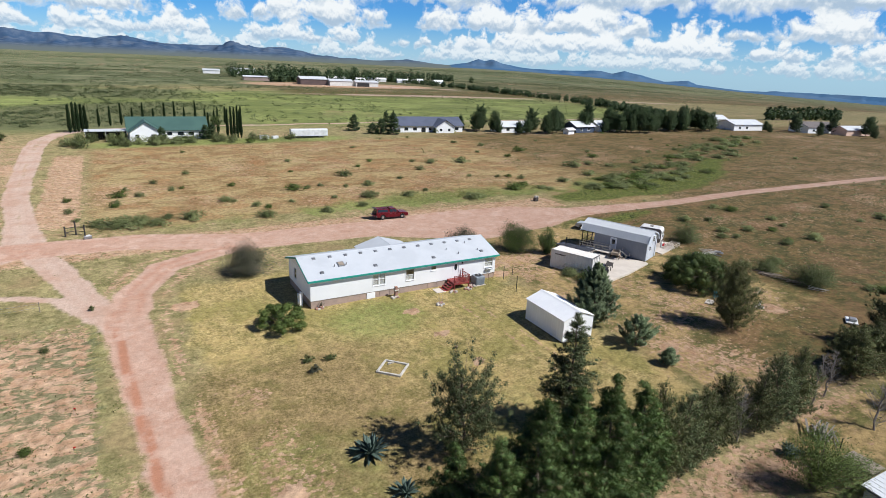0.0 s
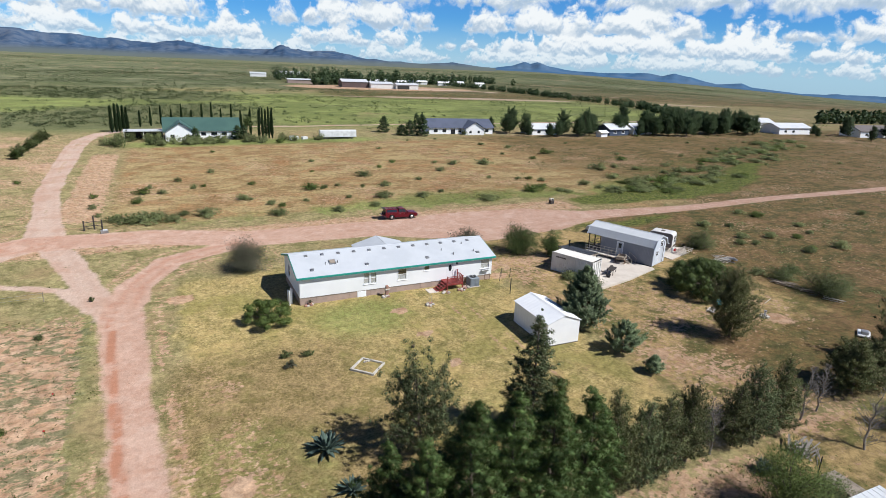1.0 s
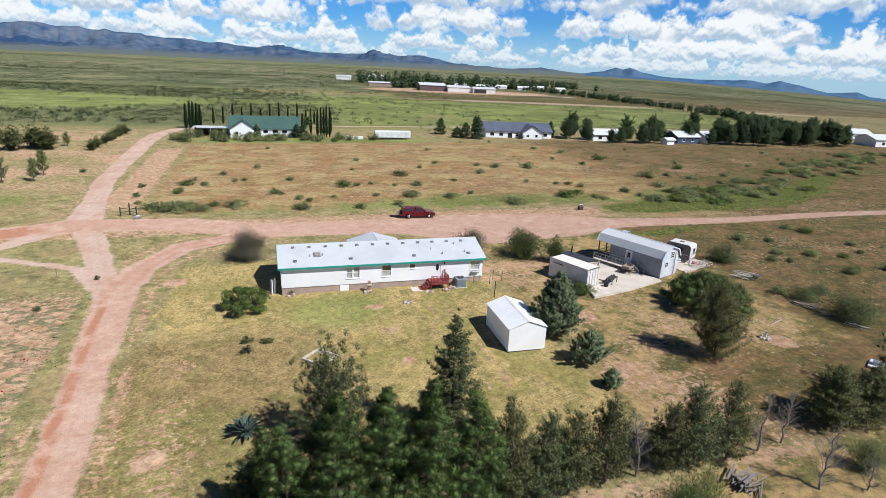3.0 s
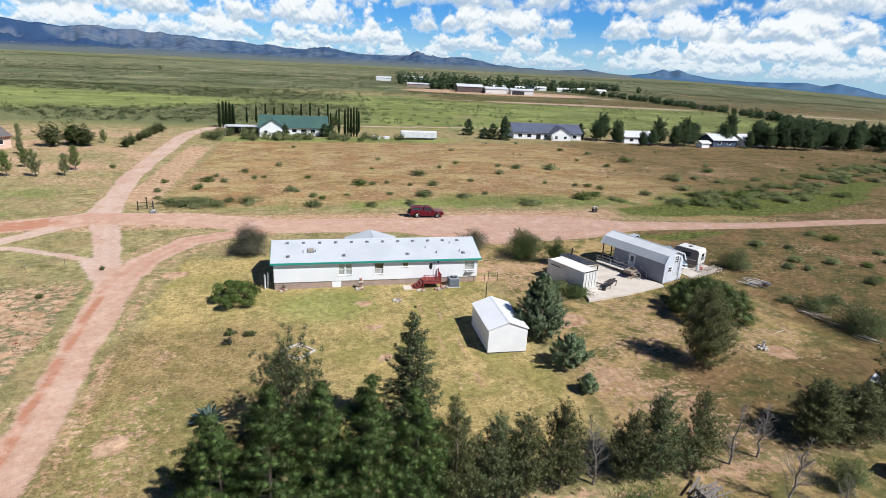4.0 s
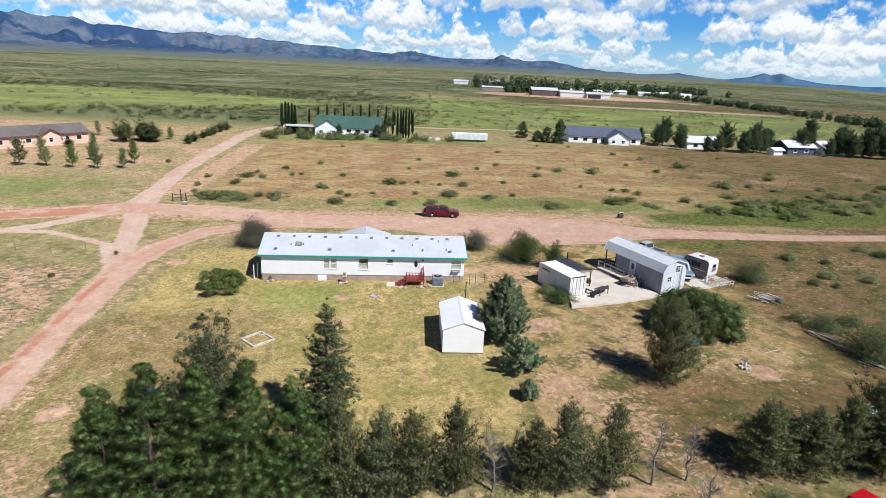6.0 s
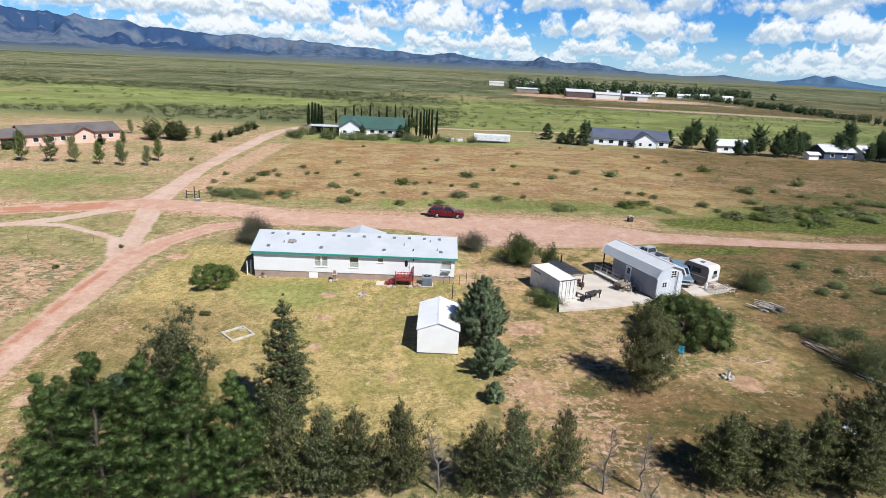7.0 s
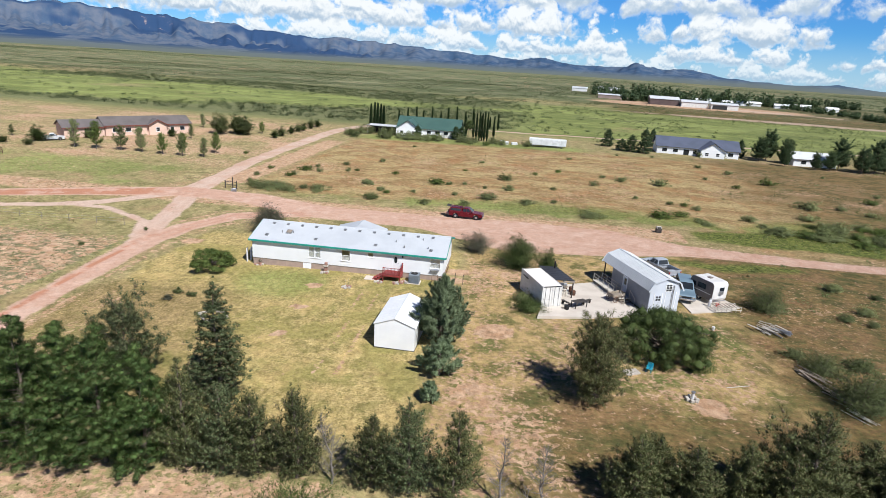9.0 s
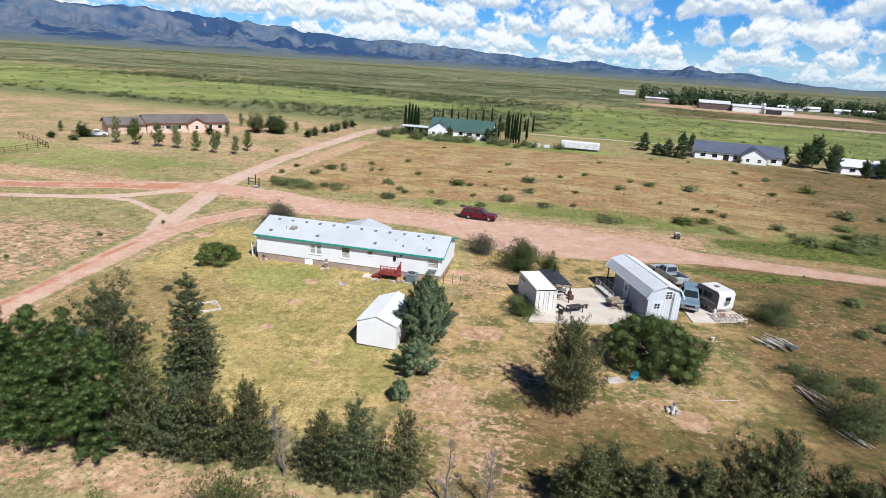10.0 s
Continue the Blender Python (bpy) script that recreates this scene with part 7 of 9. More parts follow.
for k in range(52):      # scattered over the dry ground to the east
    x, y = R0.uniform(64, 190), R0.uniform(-30, 17)
    field_shrub(x, y, R0.uniform(1.2, 3.6), "shrubs of the eastern ground")
for k in range(24):      # thicket along the verge north of the road
    x = R0.uniform(62, 128)
    field_shrub(x, 33.5 + 0.0026 * (x - 62) ** 2 + R0.uniform(0, 6.5), R0.uniform(2.4, 5.0), "shrubs of the green wash", 0.9)
for k in range(28):
    x, y = R0.uniform(-22, 200), R0.uniform(44, 128)
    field_shrub(x, y, R0.uniform(0.9, 2.4))
for x, y, w in ((-23.5, 137.5, 5.5), (-20.5, 138.5, 4.5), (-16.0, 138.0, 4.0), (-13.0, 138.6, 3.6), (91.5, 138.2, 3.0), (99.0, 137.8, 2.4)):
    field_shrub(x, y, w, "bushes before the far house", 2.0)
for k in range(26):      # hedge of bushes before the green-roofed house
    field_shrub(-27 + 62 * R0.random(), 127 + 6 * R0.random(), R0.uniform(3.0, 5.5), "bushes before the far house", 1.5)

# distant trees
COLUMN = []
for k in range(2):
    rng = np.random.RandomState(140 + k)
    t = rng.rand(900) ** 1.1
    az = rng.rand(900) * 6.283
    r = 0.62 * (np.clip(t * 7, 0.35, 1) * (1 - t) ** 0.55 + 0.05) * rng.uniform(0.7, 1.08, 900)
    P = np.stack([np.cos(az) * r, np.sin(az) * r, 0.1 + t * 8.6], 1)
    D = unit(np.stack([np.cos(az) * 0.3, np.sin(az) * 0.3, np.ones(900)], 1))
    V, F = blades(rng, P, D, 3, 0.65, 0.20, 0.18, unit(P * np.array([1, 1, 0]) + np.array([0, 0, 0.1])))
    tb = Build()
    tb.tube((0, 0, -0.3), (0, 0, 8.0), 0.14, 0.03, 6)
    COLUMN.append((tb.mesh("trunk", BARK, True, False), np_mesh("crown", V, F, CYPRESS)))
spots = [(-26.6, 162.5, 8.6), (-25.3, 163.3, 9.2), (-24.3, 164.0, 9.0), (-23.2, 164.8, 8.6), (-22.2, 165.4, 8.0)]
spots += [(-18.6 + 3.45 * k, 178 + 1.5 * (k % 3), (5.8, 6.6, 7.4, 6.2, 7.8, 5.6, 7.9, 8.2, 6.0, 8.0, 5.4, 4.8, 6.4)[k]) for k in range(13)]
spots += [(16.8, 139.6, 9.0), (17.9, 139.2, 9.6), (18.8, 138.8, 9.3), (19.7, 138.4, 10.0), (20.7, 138.0, 9.8), (15.2, 147, 8.6), (12.4, 148, 7.0), (22.4, 150, 7.6)]
for k, (x, y, h) in enumerate(spots):
    plant("cypress", COLUMN[k % 2], "slim dark columnar cypress", "cypress", x, y, 50 * k, 0.92 if k < 5 else 0.64, "cypresses round the far house", h / 9.0)
CONE = [pine(150 + k, 5.0, 1.4, DISTANT, 0.02, 11, 6, (0, 20), 0.36, 12, (0.30, 0.11), 0.8, 1.2, 0.7, 0.85, 0.7) for k in range(2)]
for k, (x, y, h, s) in enumerate(((-2.8, 133.6, 4.6, 1.2), (9.8, 137.5, 4.4, 1.3), (12.0, 138.6, 4.6, 1.3), (63.1, 148.5, 6.0, 1.5), (73.0, 136.0, 8.2, 1.7), (69.0, 138.0, 5.5, 1.6), (66.5, 139.0, 4.0, 1.5), (106.5, 144, 6.0, 1.3), (80.0, 158, 6.5, 1.2))):
    plant("conifer", CONE[k % 2], "dense dark green conifer beside a far house", "conifer", x, y, 80 * k, s, "conifers by the far houses", h / 5.0)
MIDTREE = [pine(160 + k, 9.0, 2.9, DISTANT, 0.08, 13, 6, (14, 44), 0.50, 20, (0.34, 0.12), 0.55, 1.4, 0.9, 0.6, 0.8) for k in range(3)]
for k in range(64):
    if k < 40:
        x, y = 172 + 68 * ((k + R0.random()) / 40), 121 + R0.uniform(0, 16)
        h = R0.uniform(7.2, 9.6)
    else:
        x, y, h = ((114.2, 142.3, 10.5), (110.8, 139.0, 8.2), (118.2, 137.5, 7.8), (131.6, 131.0, 9.4), (128.0, 128.6, 6.5), (136.5, 127.5, 8.0), (141.1, 129.0, 9.6), (145.0, 131.0, 8.6), (150.5, 136.0, 8.2), (163.9, 134.0, 11.0), (160.5, 132.5, 9.0), (167.5, 126.5, 5.5), (123.5, 128.0, 5.6), (115.5, 130.6, 5.0), (283.0, 112.0, 9.0), (292.0, 116.0, 8.0), (302.0, 104.0, 8.6), (276.0, 96.0, 6.0), (310.0, 92.0, 9.0), (268.0, 118.0, 5.0), (318.0, 84.0, 8.0), (262.0, 112.0, 4.5), (326.0, 98.0, 9.0), (300.0, 84.0, 6.0))[k - 40]
    plant("pine_tree", MIDTREE[k % 3], "dark green pine in the far grove" if k < 40 else "dark pine beside a far house", "pine tree", x, y, 77 * k, h / 9.0, "pines of the far grove", h / 9.0 * R0.uniform(0.9, 1.1))
HEDGE = ((-44.6, 111.5, 1.1, 0.52), (-44.4, 116.5, 1.15, 0.62), (-44.2, 124.5, 1.0, 0.5), (-44.0, 130.5, 1.1, 0.6), (-43.8, 134.5, 1.1, 0.58), (-43.6, 141.5, 1.15, 0.7), (-43.2, 147.5, 1.1, 0.62))
YOUNG = [pine(170 + k, 5.6, 1.35, (SAGE, FRESH_LEAF, MESQUITE)[k], 0.16, 9, 5, (25, 50), 0.34, 26, (0.24, 0.06), 0.6, 1.8, 1.1, 0.5, 0.85) for k in range(3)]
BUSHY = [airy(175 + k, 5.2, 1.7, MESQUITE if k else ROUND_LEAF, 40, 40, (0.34, 0.10), 3, 0.5, 0.1) for k in range(2)]
for k, (x, y) in enumerate(((-79.0, 68.6), (-73.0, 68.5), (-67.0, 69.3), (-61.5, 69.6), (-55.5, 69.0), (-50.2, 68.9), (-45.2, 69.8), (-45.3, 76.0))):
    plant("young_tree", YOUNG[k % 3], "young round-topped tree in a planted row", "tree", x, y, 60 * k, 1.3 * (0.85, 0.9, 0.95, 0.85, 0.7, 0.7, 0.65, 0.7)[k], "young trees before the peach house", 1.25 * (0.98, 0.95, 0.86, 0.88, 0.72, 0.76, 0.66, 0.74)[k])
for k, (x, y, w, h) in enumerate(((-56.5, 79.5, 0.75, 0.72), (-64.3, 97.0, 0.7, 0.75), (-74.8, 123.0, 0.7, 0.8), (-52.0, 119.0, 0.7, 0.65), (-92.5, 72.5, 1.7, 0.80), (-62.5, 111.0, 2.3, 1.30), (-58.5, 114.5, 2.3, 1.28), (-55.0, 112.5, 2.2, 1.15), (-97.5, 67.0, 0.9, 0.36), (-90.0, 66.5, 0.9, 0.34), (-105.0, 78.0, 0.6, 0.5), (-86.5, 83.5, 1.1, 0.5), (-71.0, 98.0, 1.1, 0.48))):
    plant("tree", (BUSHY[k % 2] if w > 0.8 else YOUNG[(k + 1) % 3]), "rounded green tree near the peach house", "tree", x, y, 60 * k, w, "trees near the peach house", h)
for k, (x, y, w, h) in enumerate(HEDGE):
    plant("bush", BUSHY[k % 2], "dark green rounded bush in a row", "bush", x, y, 40 * k, w, "row of bushes by the north lane", h)
YUCCA = pine(180, 4.6, 1.3, ROUND_LEAF, 0.45, 6, 5, (10, 40), 0.4, 12, (0.5, 0.12), 0.4, 1.0, 1.0)
plant("palm_yucca", YUCCA, "tall shaggy yucca beside the far house", "yucca", 13.8, 143, 0, 1.0, "", 1.3)


def far_trees(name, label, pts, leaf, size):
    """Many distant trees in one mesh."""
    rng = np.random.RandomState(190)
    Vs, Fs, o = [], [], 0
    for x, y, h, r in pts:
        n = 95
        t = rng.rand(n)
        az = rng.rand(n) * 6.283
        rr = r * np.sqrt(np.clip(1 - (2 * t - 0.9) ** 2, 0.03, 1)) * rng.uniform(0.4, 1.05, n)
        P = np.stack([x + np.cos(az) * rr, y + np.sin(az) * rr, high(x, y) + h * (0.08 + 0.9 * t)], 1)
        V, F = leaves(rng, P, size, unit(np.stack([np.cos(az) * rr, np.sin(az) * rr, (t - 0.3) * h], 1)))
        Vs.append(V)
        Fs.append(F + o)
        o += len(V)
    ob = new(name, np_mesh(name, np.concatenate(Vs), np.concatenate(Fs), leaf))
    return tagged(ob, label, "trees", kind="stuff")


line = []
LX, LY = (290, 307, 315, 315, 315, 309, 294, 278, 258, 242), (620, 564, 500, 435, 380, 292, 247, 207, 169, 140)
for k in range(360):
    t = k / 359 * 9
    x, y = np.interp(t, range(10), LX), np.interp(t, range(10), LY)
    line.append((x + R0.gauss(0, 3), y + R0.gauss(0, 3), R0.uniform(3.6, 6.4), R0.uniform(1.4, 2.3)))
far_trees("tree_line", "long dark line of pines crossing the plain", line, DISTANT, 0.7)
woods = [(R0.uniform(110, 310), R0.uniform(575, 690), R0.uniform(8, 16), R0.uniform(4, 7)) for k in range(85)]
woods += [(R0.uniform(128, 160), R0.uniform(530, 545), R0.uniform(7, 10), R0.uniform(3, 5)) for k in range(10)]
woods += [(R0.uniform(340, 430), R0.uniform(640, 740), R0.uniform(8, 12), R0.uniform(3, 5)) for k in range(22)]
woods += [(350 + 4.5 * k, 168 - 0.5 * k, R0.uniform(7, 9), 2.2) for k in range(16)]
far_trees("far_woods", "dark trees round the far works", woods, DISTANT, 1.6)


def scatter(name, label, n, box, keep, leaf, h, per, size, seed):
    """Ground growth in one mesh: small plants scattered where keep(x, y) allows."""
    rng = np.random.RandomState(seed)
    x, y = rng.uniform(box[0], box[2], n), rng.uniform(box[1], box[3], n)
    ok = rng.rand(n) < keep(x, y)
    x, y = x[ok], y[ok]
    z = land(x, y)
    s = rng.uniform(0.6, 1.5, len(x))
    if per < 0:      # grass: upright blades
        P = np.stack([x, y, z - 0.01], 1)
        V, F = blades(rng, P, np.tile([[0.0, 0.0, 0.75]], (len(x), 1)), -per, h * 1.3, size, 1.0, np.array([[0.0, 0.0, 2.0]]))
    else:            # bushes: leaf sprays in a low heap
        k = np.repeat(np.arange(len(x)), per)
        d = unit(rng.normal(size=(len(k), 3)))
        d[:, 2] = np.abs(d[:, 2])
        r = rng.uniform(0.3, 1.0, (len(k), 1)) * s[k][:, None]
        P = np.stack([x[k], y[k], z[k]], 1) + d * r * np.array([h * 1.15, h * 1.15, h * 0.8])
        V, F = leaves(rng, P, size, d + np.array([0, 0, 0.3]))
    c = 3 if per < 0 else 4
    N = unit(np.array([0, 0, 1.0]) + np.repeat(rng.normal(size=(len(V) // c, 3)), c, 0) * (0.3 if per < 0 else 0.55))
    ob = new(name, np_mesh(name, V, F, leaf, N=N))
    return tagged(ob, label, "grass" if per < 0 else "scrub", kind="stuff")


def off_road(x, y):
    c = cover(x, y)
    return (1 - np.maximum(c["red"], c["pale"])) ** 2, c


def keep_lawn(x, y):
    o, c = off_road(x, y)
    return o * c["lawn"] * (1 - 0.9 * c["bare"]) * (0.35 + 0.65 * PATCH(x, y)) * ((x < -0.2) | (x > 24.3) | (y < -0.3) | (y > 8.6))


def keep_green(x, y):
    o, c = off_road(x, y)
    return o * c["green"] * (1 - 0.8 * c["bare"])


def keep_field(x, y):
    o, c = off_road(x, y)
    return o * np.clip(c["field"] + 0.35 * (1 - c["lawn"]), 0, 1) * (1 - 0.85 * c["bare"]) * (1 - 0.8 * c["wild"]) * (0.2 + 0.8 * ramp(PATCH(x, y), 0.35, 0.6))


def keep_rough(x, y):
    o, c = off_road(x, y)
    return o * (1 - c["lawn"]) * (1 - 0.6 * c["bare"]) * ramp(EDGE(x, y), 0.45, 0.62)


scatter("lawn_grass", "short dry straw-coloured lawn grass", 60000, (-14, -34, 33, 16), keep_lawn, GRASS_DRY, 0.11, -5, 0.014, 201)
scatter("lawn_green_grass", "short green lawn grass", 60000, (-14, -36, 60, 30), keep_green, GRASS_GREEN, 0.12, -5, 0.014, 202)
scatter("field_grass", "tall dry field grass in tufts", 70000, (-24, 30, 120, 128), keep_field, GRASS_DRY, 0.26, -5, 0.022, 203)
scatter("rough_grass", "tufts of green weeds on bare ground", 26000, (-60, -45, 75, 36), keep_rough, GRASS_GREEN, 0.14, -8, 0.018, 204)
scatter("wash_grass", "lush green grass along the wash", 60000, (-20, 32, 215, 125), keep_green, GRASS_GREEN, 0.38, -5, 0.03, 205)


def keep_scrub(x, y):
    o, c = off_road(x, y)
    return o * (0.18 + 0.82 * ramp(BANDS(x * 0.3 + 77, y) + 0.5 * (WIDE(x, y) - 0.5), 0.40, 0.60)) * (0.6 + 0.4 * c["scrub"]) * ramp(PATCH(x * 0.2, y * 0.2), 0.3, 0.55) * np.where(y < 420, 0.6, 1.0) * np.where((x > 90) & (x < 320) & (y > 470) & (y < 620), 0.1, 1.0)


scatter("far_scrub", "dark scrub dotting the wide plain", 62000, (-700, 300, 800, 800), keep_scrub, SCRUB, 0.95, 9, 0.34, 211)
scatter("plain_scrub", "dark scrub dotting the distant plain", 50000, (-1500, 750, 1500, 2000), keep_scrub, SCRUB, 1.5, 6, 0.8, 212)
scatter("east_scrub", "scrub on the eastern ground", 7000, (60, -60, 420, 130), lambda x, y: off_road(x, y)[0] * 0.35 * ramp(PATCH(x, y), 0.4, 0.6), MESQUITE, 0.7, 14, 0.17, 213)
scatter("green_scrub", "dark scrub clumps in the green meadow", 7000, (-420, 178, 120, 430), lambda x, y: off_road(x, y)[0] * (0.04 + 0.96 * cover(x, y)["scrub"]), SCRUB, 2.0, 46, 0.30, 215)
scatter("rust_scrub", "low brown weeds in the rusty field", 1200, (-20, 48, 160, 128), lambda x, y: off_road(x, y)[0] * ramp(PATCH(x, y), 0.45, 0.6), BROWN_TREE, 0.36, 12, 0.09, 214)


def keep_tufts(x, y):
    o, c = off_road(x, y)
    return o * ramp(c["bare"], 0.25, 0.45) * ramp(EDGE(x * 1.3, y * 1.3), 0.36, 0.52) * ((x < -18.5) | (y < -37))


scatter("weed_tufts", "low grey-green weed tufts on bare soil", 20000, (-60, -46, 62, 34), keep_tufts, GRASS_GREEN, 0.14, 6, 0.065, 221)
scatter("meadow_scrub", "grey-green scrub in the far meadow", 5200, (60, 150, 340, 420), lambda x, y: off_road(x, y)[0] * ramp(PATCH(x * 0.3, y * 0.3), 0.42, 0.6), MESQUITE, 1.0, 9, 0.30, 222)


# ---- vehicles ----
def wheel(parent, x, y, r, w, side):
    z = r
    hub = Build().tube((x, y - w * 0.2, z), (x, y + w * 0.2, z), r * 0.3, n=12).part("wheel", BLACK_IRON, parent)
    Build().tube((x, y - w / 2, z), (x, y - w * 0.3, z), r * 0.92, r, 20).tube((x, y - w * 0.3, z), (x, y + w * 0.3, z), r, r, 20).tube((x, y + w * 0.3, z), (x, y + w / 2, z), r, r * 0.92, 20).part("tyre", RUBBER, hub)
    Build().tube((x, y + side * w * 0.42, z), (x, y + side * (w / 2 + 0.012), z), r * 0.62, r * 0.5, 16).part("rim", CHROME, hub)
    return hub


def cabin(x0, x1, z0, x2, x3, z1, w0, w1):
    """A glasshouse: base from x0 to x1 at z0, roof from x2 to x3 at z1, half widths w0 and w1."""
    return [(x0, -w0, z0), (x1, -w0, z0), (x1, w0, z0), (x0, w0, z0), (x2, -w1, z1), (x3, -w1, z1), (x3, w1, z1), (x2, w1, z1)]


BOX_FACES = [(3, 2, 1, 0), (4, 5, 6, 7), (0, 1, 5, 4), (1, 2, 6, 5), (2, 3, 7, 6), (3, 0, 4, 7)]


def side_panes(parent, c, spans, lo=0.16, hi=0.86, out=0.012):
    """Dark side windows set on a cabin's flanks; spans: shares of its length."""
    for sgn, (a, b, d, e) in ((-1, (0, 1, 5, 4)), (1, (3, 2, 6, 7))):
        A, B, D, E = (Vector(c[k]) for k in (a, b, d, e))
        for s0, s1 in spans:
            q = []
            for s, t in ((s0, lo), (s1, lo), (s1, hi), (s0, hi)):
                q.append(A.lerp(B, s).lerp(E.lerp(D, s), t) + Vector((0, sgn * out, 0)))
            Build().slab(q if sgn < 0 else q[::-1], 0.006).part("window", GLASS, parent)


def end_pane(parent, c, front, name):
    k = (1, 2, 6, 5) if front else (3, 0, 4, 7)
    A, B, C, D = (Vector(c[i]) for i in k)
    n = (B - A).cross(D - A).normalized() * 0.012
    q = [A.lerp(B, s).lerp(D.lerp(C, s), t) + n for s, t in ((0.07, 0.12), (0.93, 0.12), (0.93, 0.9), (0.07, 0.9))]
    Build().slab(q, 0.006).part(name, GLASS, parent)


def make_truck(name, label, m, paint, kind="pickup", shell=False, group=""):
    """x forward, origin on the ground under the middle."""
    v = thing(name, label, "pickup truck" if kind == "pickup" else "van", m, group)
    L, W, r = 2.85, 0.96, 0.40
    fx, rx = 1.80, -1.72

    def arch(cx):
        return [(cx + 0.50 * math.cos(a), 0.42 + 0.50 * math.sin(a)) for a in [math.pi * k / 8 for k in range(9)]]
    rear_top = 1.18 if kind != "pickup" or shell else 0.72
    prof = [(-L, 0.50), (rx - 0.52, 0.42)] + arch(rx)[::-1] + [(rx + 0.52, 0.40), (fx - 0.52, 0.40)] + arch(fx)[::-1] + [(fx + 0.52, 0.44), (L, 0.50), (L + 0.02, 0.92), (L - 0.12, 1.05), (1.25, 1.17), (-0.50, 1.20)]
    prof += [(-L, 1.20)] if rear_top > 1 else [(-0.50, 0.74), (-L + 0.02, 0.74)]
    Build().prism(prof, 1, -W, W).part("body", paint, v)
    if rear_top < 1:
        for y in (-W, W - 0.09):
            box_part("bed_side", paint, v, (-L, y, 0.74), (-0.5, y + 0.09, 1.24), 0.02)
        box_part("tailgate", paint, v, (-L, -W + 0.1, 0.74), (-L + 0.07, W - 0.1, 1.22), 0.02)
        box_part("bed_liner", DARK, v, (-L + 0.08, -W + 0.1, 0.741), (-0.52, W - 0.1, 0.78))
    c = cabin(-0.62, 1.28, 1.17, -0.42, 0.52, 1.86, W - 0.04, W - 0.22) if kind == "pickup" else cabin(-L + 0.05, 1.28, 1.17, -L + 0.35, 0.45, 1.92, W - 0.04, W - 0.2)
    Build().add(c, BOX_FACES).part("cab", paint, v)
    side_panes(v, c, ((0.06, 0.42), (0.47, 0.86)) if kind == "pickup" else ((0.05, 0.30), (0.33, 0.58), (0.61, 0.88)))
    end_pane(v, c, True, "windscreen")
    end_pane(v, c, False, "rear_window")
    if shell:
        s = cabin(-L + 0.02, -0.66, 1.20, -L + 0.16, -0.70, 1.84, W - 0.03, W - 0.16)
        Build().add(s, BOX_FACES).part("camper_shell", paint, v, "dark red shell over the bed")
        side_panes(v, s, ((0.08, 0.92),), 0.2, 0.8)
        end_pane(v, s, False, "shell_window")
        box_part("tailgate", paint, v, (-L - 0.55, -W + 0.1, 0.72), (-L - 0.01, W - 0.1, 0.79), 0.02, "lowered tailgate")
        Build().slab([(-L + 0.12, -W + 0.18, 1.86), (-L + 0.12, W - 0.18, 1.86), (-L - 0.52, W - 0.18, 2.0), (-L - 0.52, -W + 0.18, 2.0)], 0.03).part("shell_hatch", DARK, v, "raised dark hatch")
        for y in (-0.55, 0.1):
            box_part("cargo_box", DARK_WOOD, v, (-L - 0.25, y, 0.79), (-L + 0.3, y + 0.5, 1.25), 0.03)
        for y in (-0.6, 0.56):
            box_part("roof_rail", BLACK_IRON, v, (-2.4, y, 1.845), (0.3, y + 0.04, 1.89), 0.01)
    box_part("bumper", CHROME, v, (L - 0.02, -W + 0.02, 0.46), (L + 0.14, W - 0.02, 0.66), 0.03)
    box_part("bumper", CHROME, v, (-L - 0.13, -W + 0.02, 0.48), (-L + 0.0, W - 0.02, 0.66), 0.03)
    box_part("grille", BLACK_IRON, v, (L + 0.02, -0.5, 0.70), (L + 0.04, 0.5, 0.93), 0.005)
    for sgn in (-1, 1):
        box_part("headlight", CHROME, v, (L + 0.0, sgn * 0.74 - 0.17, 0.73), (L + 0.035, sgn * 0.74 + 0.17, 0.93), 0.01)
        box_part("tail_light", LAMP_RED, v, (-L - 0.02, sgn * 0.87 - 0.07, 0.80), (-L + 0.02, sgn * 0.87 + 0.07, 1.10), 0.01)
        box_part("mirror", BLACK_IRON, v, (1.0, sgn * 1.06 - 0.09, 1.20), (1.12, sgn * 1.06 + 0.09, 1.42), 0.02)
        for x in (-0.05, 0.75) if kind == "pickup" else (0.2,):
            box_part("door_handle", CHROME, v, (x - 0.3, sgn * (W + 0.012) - 0.012, 1.02), (x - 0.14, sgn * (W + 0.012) + 0.012, 1.06), 0.004)
        box_part("sill", BLACK_IRON, v, (rx + 0.55, sgn * (W - 0.03) - 0.03, 0.33), (fx - 0.55, sgn * (W - 0.03) + 0.04, 0.40), 0.01)
        for x in (fx, rx):
            wheel(v, x, sgn * (W - 0.14), r, 0.26, sgn)
    box_part("plate", CAR_WHITE, v, (-L - 0.14, -0.16, 0.52), (-L - 0.131, 0.16, 0.62), 0.002)
    return v


